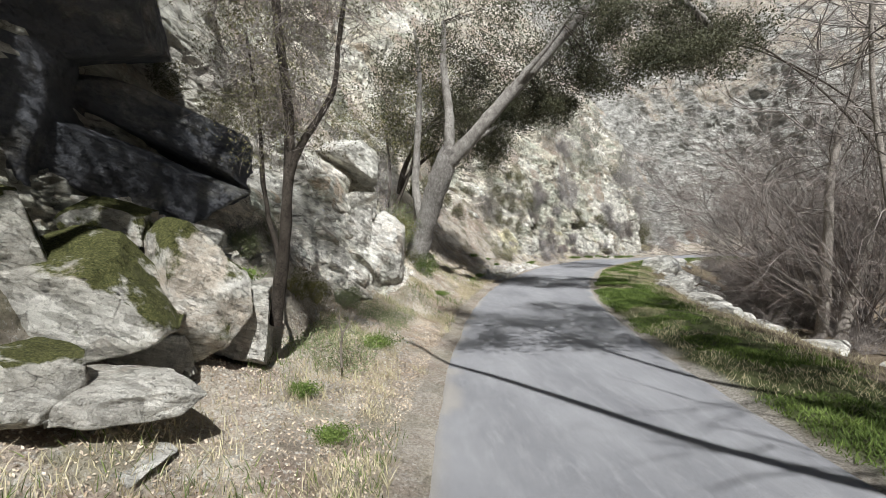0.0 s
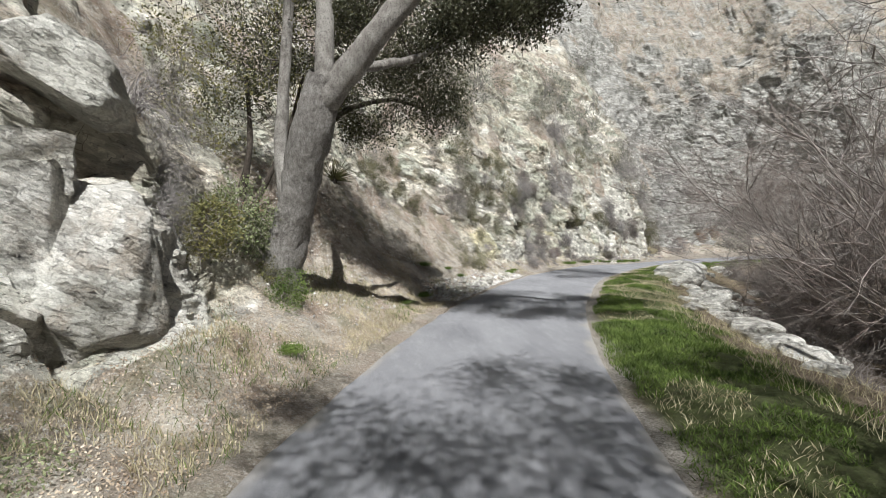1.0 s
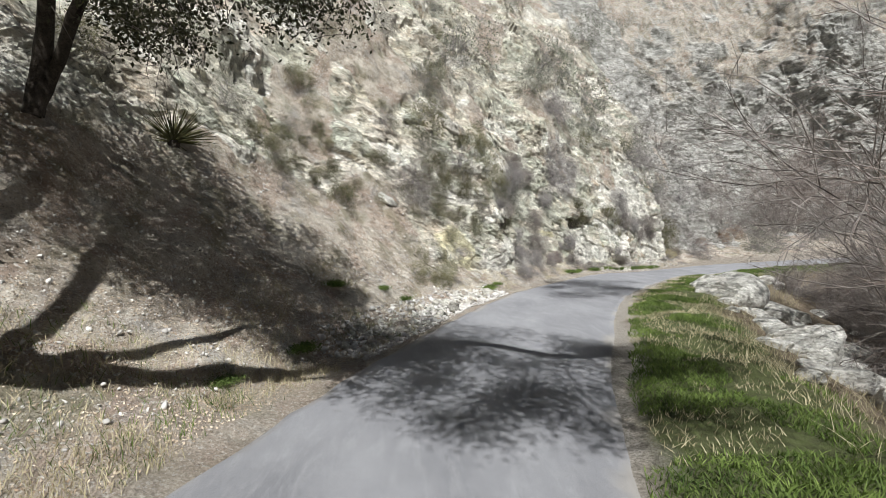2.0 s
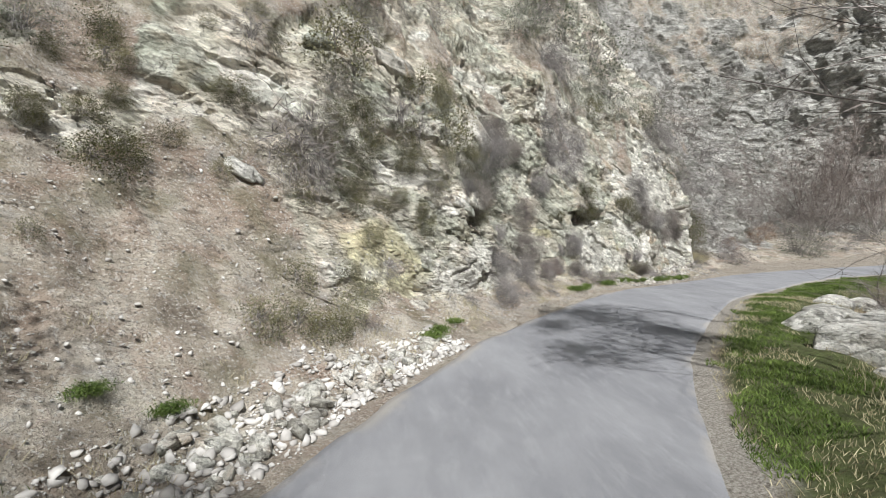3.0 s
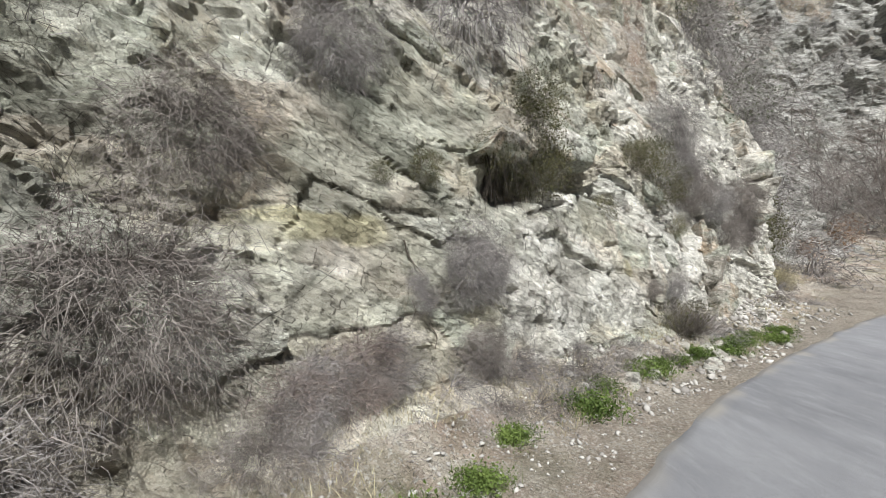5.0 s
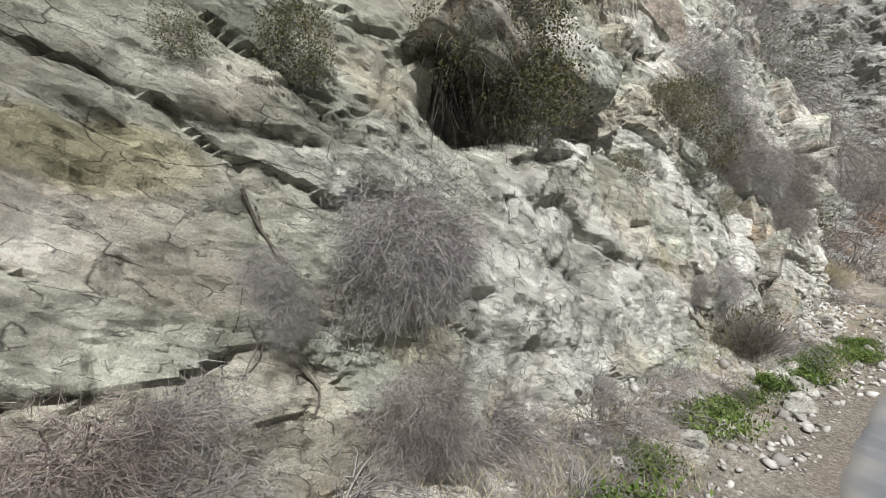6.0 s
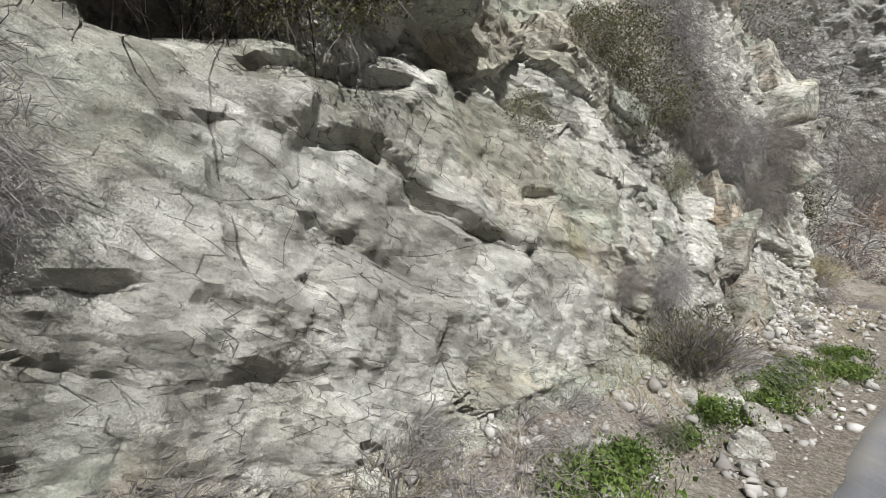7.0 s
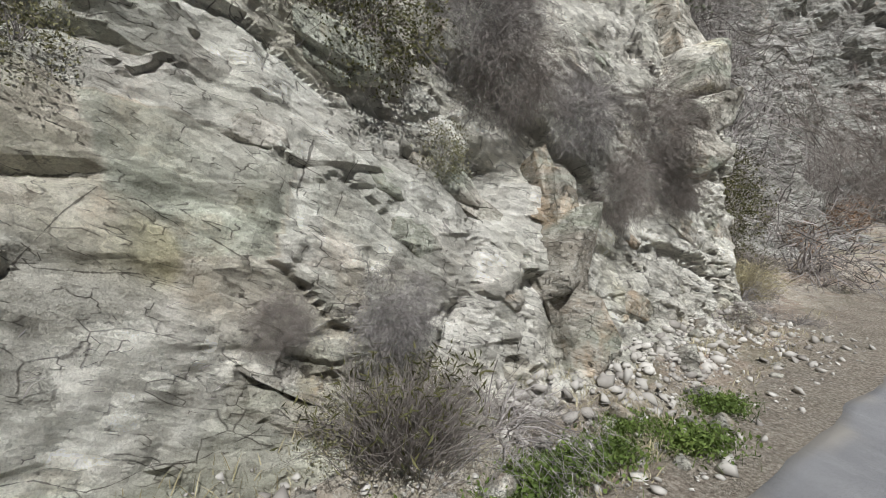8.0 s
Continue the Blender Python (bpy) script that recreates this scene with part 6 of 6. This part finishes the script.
_ob.matrix_basis = Matrix.Translation(hill_at(29.0, 3.7)[0]) @ Euler((0.4, 0.5, 0.6)).to_matrix().to_4x4() @ Matrix.Diagonal((0.62, 0.45, 0.3, 1))
tagged(_ob, "pale squared block lying on the earth slope", "rock")


CHUNKS = [chunk(700 + k) for k in range(9)]
STONES = [chunk(620 + k, 2, FALLEN) for k in range(8)]


def face_blocks(count, s_range, z_range, sizes, seed, words):
    """Jointed blocks that stand a little proud of the rock face, in line with its beds."""
    rng = np.random.default_rng(seed)
    for k in range(count):
        s, z = rng.uniform(*s_range), rng.uniform(*z_range)
        place, out = hill_at(s, z)
        c, n = along(s)
        way = Vector((n[1], -n[0], 0)) 
        out = (out - way * out.dot(way)).normalized()
        up = out.cross(way).normalized()
        dip = rng.normal(-0.42, 0.12)
        a = way * math.cos(dip) + up * math.sin(dip)
        b = out.cross(a).normalized()
        if b.z < 0:
            b = -b
        r = rng.uniform(*sizes)
        m = Matrix((a * r * rng.uniform(0.9, 1.6), b * r * rng.uniform(0.4, 0.75), out * r * rng.uniform(0.35, 0.55))).transposed().to_4x4()
        ob = new("rock_block", CHUNKS[k % 9])
        ob.matrix_basis = Matrix.Translation(place - out * r * 0.22) @ m @ Matrix.Rotation(rng.normal(0, 0.12), 4, "X")
        tagged(ob, words, "rock", "blocks of the rock face")


face_blocks(40, (46.0, 53.5), (0.5, 4.4), (0.16, 0.42), 1, "pale angular block of the jointed cliff face")
face_blocks(26, (31, 38), (0.5, 4.5), (0.16, 0.45), 2, "pale angular block of the jointed cliff face")
face_blocks(20, (30, 54), (4.5, 8.5), (0.4, 0.9), 4, "large pale block high on the cliff face")
face_blocks(14, (6.8, 9.7), (0.9, 4.6), (0.35, 0.75), 3, "pale grey-green block of layered rock beside the bank")


plant(weed_clump, 1, pose(-3.5, 4.15, 1.78) @ Matrix.Scale(0.75, 4), label="bright green fern tuft on a boulder", category="fern")


def place_stone(s, u_off, r, words, k):
    """A loose stone on the strip between road and cliff; u_off runs from the road's edge outwards, in rows of the profile."""
    j = int(np.argmin(np.abs(HS - s)))
    i = int(np.argmin(np.abs(HV - u_off)))
    p = HP[i, j]
    ob = new("stone", STONES[k % 8])
    ob.matrix_basis = Matrix.Translation((p[0], p[1], p[2] + r * 0.2)) @ Euler((RNG.uniform(-0.9, 0.9), RNG.uniform(-0.9, 0.9), RNG.uniform(0, 6))).to_matrix().to_4x4() @ Matrix.Diagonal((r * RNG.uniform(0.8, 1.4), r, r * RNG.uniform(0.45, 0.8), 1))
    return tagged(ob, words, "stone", "fallen stones beside the road")


place_stone(30.2, 0.75, 0.2, "pale rounded stone at the road's edge", 0)
for _k in range(200):
    _s = RNG.uniform(21.5, 29.5) if _k < 150 else RNG.uniform(43.5, 53.5)
    place_stone(_s, RNG.uniform(0.35, 1.12) if _k < 150 else RNG.uniform(0.55, 1.8), RNG.choice([0.07, 0.1, 0.13, 0.16, 0.2], p=[0.35, 0.3, 0.2, 0.1, 0.05]), "angular pale stone fallen from the cliff", _k)


def rubble(count, s_range, v_range, low, high, seed, material=None):
    rng = np.random.default_rng(seed)
    ico_v, ico_f = ball(1)
    pieces = []
    for k in range(count):
        s = rng.uniform(*s_range)
        j = int(np.argmin(np.abs(HS - s)))
        i = int(np.argmin(np.abs(HV - rng.uniform(*v_range))))
        r = low * (high / low) ** (rng.random() ** 2.2)
        jit = np.random.default_rng(k % 40).uniform(0.42, 1.2, (len(ico_v), 1))
        v = ico_v * jit * (1, rng.uniform(0.6, 1), rng.uniform(0.35, 0.75)) * r
        tip = rng.normal(0, 0.6)
        v = np.stack([v[:, 0] * math.cos(tip) - v[:, 2] * math.sin(tip), v[:, 1], v[:, 0] * math.sin(tip) + v[:, 2] * math.cos(tip)], 1)
        a = rng.uniform(0, 6.28)
        c, q = math.cos(a), math.sin(a)
        v = np.stack([v[:, 0] * c - v[:, 1] * q, v[:, 0] * q + v[:, 1] * c, v[:, 2]], 1) + HP[i, j] + (0, 0, r * 0.2) + rng.normal(0, 0.03, 3) * (1, 1, 0)
        pieces.append((v, ico_f))
    return mesh_of("rubble", *joined(pieces), material=material or GRAVEL)


tagged(new("rubble", rubble(3000, (21, 31), (0.25, 1.25), 0.02, 0.12, 1, PALE_GRAVEL)), "broken pale rubble along the road's edge", "rubble", kind="stuff")
tagged(new("rubble", rubble(1300, (43, 55), (0.3, 1.9), 0.015, 0.11, 2)), "pale rubble at the foot of the cliff", "rubble", kind="stuff")
tagged(new("rubble", rubble(700, (47.5, 53.5), (1.1, 2.0), 0.02, 0.13, 5)), "pale angular rubble heaped at the foot of the cliff", "rubble", kind="stuff")
tagged(new("rubble", rubble(1500, (33, 45), (0.3, 1.7), 0.012, 0.05, 3)), "scattered small stones on the shoulder", "rubble", kind="stuff")
tagged(new("rubble", rubble(5200, (14, 33), (1.0, 3.4), 0.012, 0.06, 4, PALE_GRAVEL)), "small stones on the loose earth slope", "rubble", kind="stuff")

# ---- grass and leaf litter ----


def blades(base, height, lean, width, rng):
    n = len(base)
    a = rng.uniform(0, 2 * math.pi, n)
    side = np.stack([np.cos(a), np.sin(a), 0 * a], 1) * width
    tip = np.stack([rng.normal(0, lean, n), rng.normal(0, lean, n), np.ones(n)], 1) * height[:, None]
    mid = tip * (0.5, 0.5, 0.62)
    v = np.stack([base - side, base + side, base + mid + side * 0.75, base + mid - side * 0.75, base + tip], 1).reshape(-1, 3)
    i = np.arange(n)[:, None] * 5
    return v, i + (0, 1, 2, 3), i + (3, 2, 4)


def verge_grass(count, s_range, seed):
    rng = np.random.default_rng(seed)
    s = rng.uniform(*s_range, count)
    u = 2.08 + np.abs(rng.beta(1.3, 1.8, count)) * 3.4
    p = right_ground(s, u)
    d = fractal(p * (0.8, 0.8, 0), 3, 91)
    keep = (d > -0.3 + 0.62 * smooth(2.8, 4.4, u)) & (u < 5.4 - 0.9 * smooth(28, 36, s)) & (u > 2.16 + 0.24 * smooth(19, 24, s) + 0.2 * soft_noise(p * (1.5, 1.5, 0), 93))
    p, d = p[keep], d[keep]
    h = rng.uniform(0.025, 0.07, len(p)) * (1 + 0.9 * np.clip(d, 0, 1))
    return mesh_of("grass", *blades(p, h, 0.7, 0.007, rng), material=GRASS)


tagged(new("grass", verge_grass(76000, (-1, 30), 11)), "bright green spring grass on the road's verge", "grass", kind="stuff")
tagged(new("grass", verge_grass(48000, (30, 58), 12)), "bright green grass beyond the bend", "grass", kind="stuff")


def on_bank(rng, count, s_range, v_range):
    s = rng.uniform(*s_range, count)
    v = rng.uniform(*v_range, count)
    j = np.clip(np.searchsorted(HS, s), 1, len(HS) - 1)
    i = np.clip(np.searchsorted(HV, v), 1, len(HV) - 1)
    f = rng.random((count, 1))
    g = rng.random((count, 1))
    return HP[i, j] * f * g + HP[i - 1, j] * (1 - f) * g + HP[i, j - 1] * f * (1 - g) + HP[i - 1, j - 1] * (1 - f) * (1 - g)


_rng = np.random.default_rng(21)
_p = on_bank(_rng, 38000, (-2, 22), (0.45, 2.1)) + (0, 0, 0.012)
tagged(new("leaf_litter", mesh_of("leaf_litter", *leaves(_p, 0.034, _rng, 0.5), material=LITTER)), "dry pale brown leaves strewn over the bank", "leaf litter", kind="stuff")
_p = on_bank(_rng, 26000, (-2, 24), (0.35, 2.0))
_p = _p[fractal(_p * 0.9, 3, 95) > -0.1]
tagged(new("dry_grass", mesh_of("dry_grass", *blades(_p, _rng.uniform(0.05, 0.17, len(_p)), 0.5, 0.0035, _rng), material=DRY_GRASS)), "short dry grass on the bank", "grass", kind="stuff")
_p = on_bank(_rng, 9000, (-2, 24), (0.4, 1.9))
_p = _p[fractal(_p * 0.7, 3, 97) > -0.02]
tagged(new("bank_grass", mesh_of("bank_grass", *blades(_p, _rng.uniform(0.05, 0.16, len(_p)), 0.5, 0.004, _rng), material=GRASS)), "patches of fresh green grass on the bank", "grass", kind="stuff")
_p = on_bank(_rng, 8000, (4.5, 9), (1.15, 2.0))
_p = _p[fractal(_p * 0.8, 3, 96) > -0.1] + (0, 0, 0.07)
_p = _p + _rng.normal(0, 0.05, _p.shape)
tagged(new("bank_herbs", mesh_of("bank_herbs", *leaves(_p, 0.045, _rng, 0.4, 0.4), material=HERB)), "low grey-green herbs on the bank", "herbs", kind="stuff")
_p = on_bank(_rng, 14000, (24, 56), (0.7, 2.0))
_p = _p[fractal(_p * 0.8, 3, 98) > -0.05]
tagged(new("dry_grass", mesh_of("dry_grass", *blades(_p, _rng.uniform(0.04, 0.14, len(_p)), 0.6, 0.0035, _rng), material=DRY_GRASS)), "dry grass at the foot of the cliff", "grass", kind="stuff")
_s, _u = _rng.uniform(-2, 45, 26000), _rng.uniform(2.3, 4.9, 26000)
_p = right_ground(_s, _u)
_p = _p[fractal(_p * (0.8, 0.8, 0), 3, 91) < -0.15]
tagged(new("dry_grass", mesh_of("dry_grass", *blades(_p, _rng.uniform(0.03, 0.1, len(_p)), 0.7, 0.005, _rng), material=DRY_GRASS)), "dead brown patches in the verge grass", "grass", kind="stuff")
_p = right_ground(_rng.uniform(-2, 50, 9000), _rng.uniform(4.2, 7.0, 9000))
tagged(new("dry_grass", mesh_of("dry_grass", *blades(_p, _rng.uniform(0.08, 0.25, len(_p)), 0.6, 0.004, _rng), material=DRY_GRASS)), "dry brown grass above the stream bed", "grass", kind="stuff")


def stubble(count, s_range, v_range, length, mat, seed, patch=-0.2):
    """Short dead stalks standing and lying on the slope."""
    rng = np.random.default_rng(seed)
    p = on_bank(rng, count, s_range, v_range)
    p = p[fractal(p * 0.6, 3, seed) > patch]
    n = len(p)
    ways = unit(np.stack([rng.normal(0.3, 0.6, n), rng.normal(-0.4, 0.6, n), rng.uniform(0.1, 0.9, n)], 1))
    return mesh_of("dead_stalks", *strands(p, ways, rng.uniform(0.4, 1.2, n) * length, 0.0045, rng, 0.35, 0.35, 2, 2), material=mat)


tagged(new("dead_stalks", stubble(15000, (13, 33), (0.9, 3.7), 0.16, TWIG_BROWN, 31, -0.45)), "dead brown stalks on the loose slope", "dry plants", kind="stuff")
tagged(new("dead_stalks", stubble(9000, (13, 40), (2.4, 5.2), 0.3, TWIG_PALE, 32, -0.1)), "dead grey stalks over the upper slope", "dry plants", kind="stuff")
tagged(new("dead_stalks", stubble(7000, (36, 56), (0.8, 2.3), 0.16, TWIG_GREY, 33, -0.05)), "dead grey stalks at the cliff foot", "dry plants", kind="stuff")
tagged(new("dead_stalks", stubble(6000, (38, 56), (2.6, 4.6), 0.25, TWIG_PALE, 34, 0.15)), "dead grey stalks on ledges of the cliff", "dry plants", kind="stuff")

# ---- dead wood ----


def stick(name, pts, r0, r1, words, material=None, sides=7):
    line = curve_through(np.array(pts, float), 5)
    rng = np.random.default_rng(len(pts) + int(r0 * 1000))
    v, f = tube(line, np.linspace(r0, r1, len(line)), sides)
    tagged(new(name, mesh_of(name, roughened(rng, v, r0 * 0.25, 6.0), f, material=material or DEAD_WOOD, shade_smooth=True)), words, "branch")


stick("fallen_log", [(8.9, 15.5, -0.75), (9.6, 13.8, -0.85), (10.0, 12.4, -1.0), (10.3, 11.2, -1.1)], 0.14, 0.10, "fallen log lying along the edge of the stream bed")


def bare_sapling():
    root = new("bare_sapling")
    rows = [("stem", [(-2.3, 4.82, 0.5), (-2.31, 4.83, 0.75), (-2.28, 4.84, 0.98)], 0.02, 0.015), ("branch", [(-2.28, 4.84, 0.97), (-2.2, 4.86, 1.1), (-2.16, 4.9, 1.28)], 0.013, 0.005), ("branch", [(-2.28, 4.84, 0.96), (-2.33, 4.86, 1.12), (-2.3, 4.88, 1.36)], 0.012, 0.004),
            ("branch", [(-2.2, 4.86, 1.09), (-2.1, 4.88, 1.14), (-2.0, 4.9, 1.22)], 0.007, 0.003)]
    for name, pts, r0, r1 in rows:
        line = curve_through(np.array(pts, float), 5)
        part(name, mesh_of(name, *tube(line, np.linspace(r0, r1, len(line)), 7), material=DEAD_WOOD, shade_smooth=True), root)
    tagged(root, "thin pale bare forked sapling on the bank", "sapling")


bare_sapling()


def cliff_stick(rows, r, words):
    """A dead branch leaning against the rock: (metres along, height) rows."""
    pts = []
    for s, z in rows:
        p, out = hill_at(s, z)
        pts.append(p + out * 0.03)
    stick("dead_branch", pts, r, r * 0.4, words)


cliff_stick([(40.88, 2.15), (40.95, 1.95), (41.02, 1.75)], 0.011, "dark dead branch hanging down the cliff")
cliff_stick([(40.78, 1.5), (40.82, 1.38), (40.79, 1.25)], 0.006, "thin pale dead branch against the cliff")
cliff_stick([(41.08, 1.2), (41.15, 1.06), (41.1, 0.92)], 0.010, "bent grey root at the cliff foot")
cliff_stick([(35.1, 2.65), (35.4, 2.4), (35.8, 2.05)], 0.03, "dead branch lying on the rock")
cliff_stick([(28.6, 1.6), (28.9, 1.25), (29.3, 0.95)], 0.03, "grey dead branch on the earth slope")


def overhang(s, z, wide, high, deep, seed, words):
    """A large block that juts out of the cliff."""
    place, out = hill_at(s, z)
    c, n = along(s)
    way = Vector((n[1], -n[0], 0))
    out = Vector((-n[0], -n[1], 0.15)).normalized()
    m = Matrix((way * wide, Vector((0, 0, high)), out * deep)).transposed().to_4x4()
    ob = new("rock_block", chunk(seed))
    ob.matrix_basis = Matrix.Translation(place - out * deep * 0.15) @ m
    tagged(ob, words, "rock", "blocks of the rock face")


overhang(44.0, 3.5, 0.8, 0.36, 0.55, 731, "large pale block jutting over a shaded hollow")
overhang(35.5, 3.3, 0.8, 0.35, 0.55, 734, "large block jutting over a shaded hollow")
def stacked_blocks(rows, words):
    """Blocks of a rock spur that stand on one another: (metres along, height, half width, half height, way out of the face)."""
    for k, (s, z, wide, high, way_out) in enumerate(rows):
        place, out = hill_at(s, z)
        c, n = along(s)
        out = Vector((-n[0], -n[1], 0))
        m = Matrix((Vector((n[1], -n[0], 0)) * wide, Vector((0, 0, high)), out * wide * 1.3)).transposed().to_4x4()
        ob = new("rock_block", CHUNKS[(k * 2 + 1) % 9])
        ob.matrix_basis = Matrix.Translation((place.x + out.x * way_out, place.y + out.y * way_out, z)) @ m @ Matrix.Rotation(0.25 * math.sin(k * 2.1), 4, "Z")
        tagged(ob, words, "rock", "blocks of the rock face")


stacked_blocks([(48.95, 0.5, 0.4, 0.6, -0.05), (48.92, 0.95, 0.31, 0.6, -0.02), (48.9, 1.35, 0.25, 0.6, 0.02), (48.88, 1.75, 0.2, 0.6, 0.05), (48.86, 2.1, 0.16, 0.5, 0.06)], "pale slender spur of stacked rock blocks")
stacked_blocks([(52.3, 2.7, 0.6, 0.5, 0.1), (52.5, 3.3, 0.55, 0.45, 0.1), (52.6, 3.9, 0.55, 0.5, 0.05), (52.7, 4.5, 0.5, 0.45, 0.05), (52.8, 5.1, 0.5, 0.5, 0.0)], "pale squared block of a stacked rock buttress")
overhang(42.6, 3.35, 0.6, 0.26, 0.45, 736, "pale block jutting over hanging roots")


def hanging_roots(s0, s1, z0, z1, count, seed):
    """Dark dead roots and twigs that hang in a hollow under the rock."""
    rng = np.random.default_rng(seed)
    starts, lens = [], []
    for _ in range(count):
        p, out = hill_at(rng.uniform(s0, s1), z0 + rng.normal(0, 0.08))
        starts.append(np.array(p + out * rng.uniform(0.02, 0.2)))
        lens.append(rng.uniform(0.4, 1.1) * (z0 - z1))
    ways = unit(np.stack([rng.normal(0, 0.3, count), rng.normal(0, 0.3, count), np.full(count, -1.0)], 1))
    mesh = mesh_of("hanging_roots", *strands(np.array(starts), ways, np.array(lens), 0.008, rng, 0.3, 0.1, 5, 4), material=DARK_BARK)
    tagged(new("hanging_roots", mesh), "dark dead roots hanging in a rock hollow", "roots", kind="stuff")


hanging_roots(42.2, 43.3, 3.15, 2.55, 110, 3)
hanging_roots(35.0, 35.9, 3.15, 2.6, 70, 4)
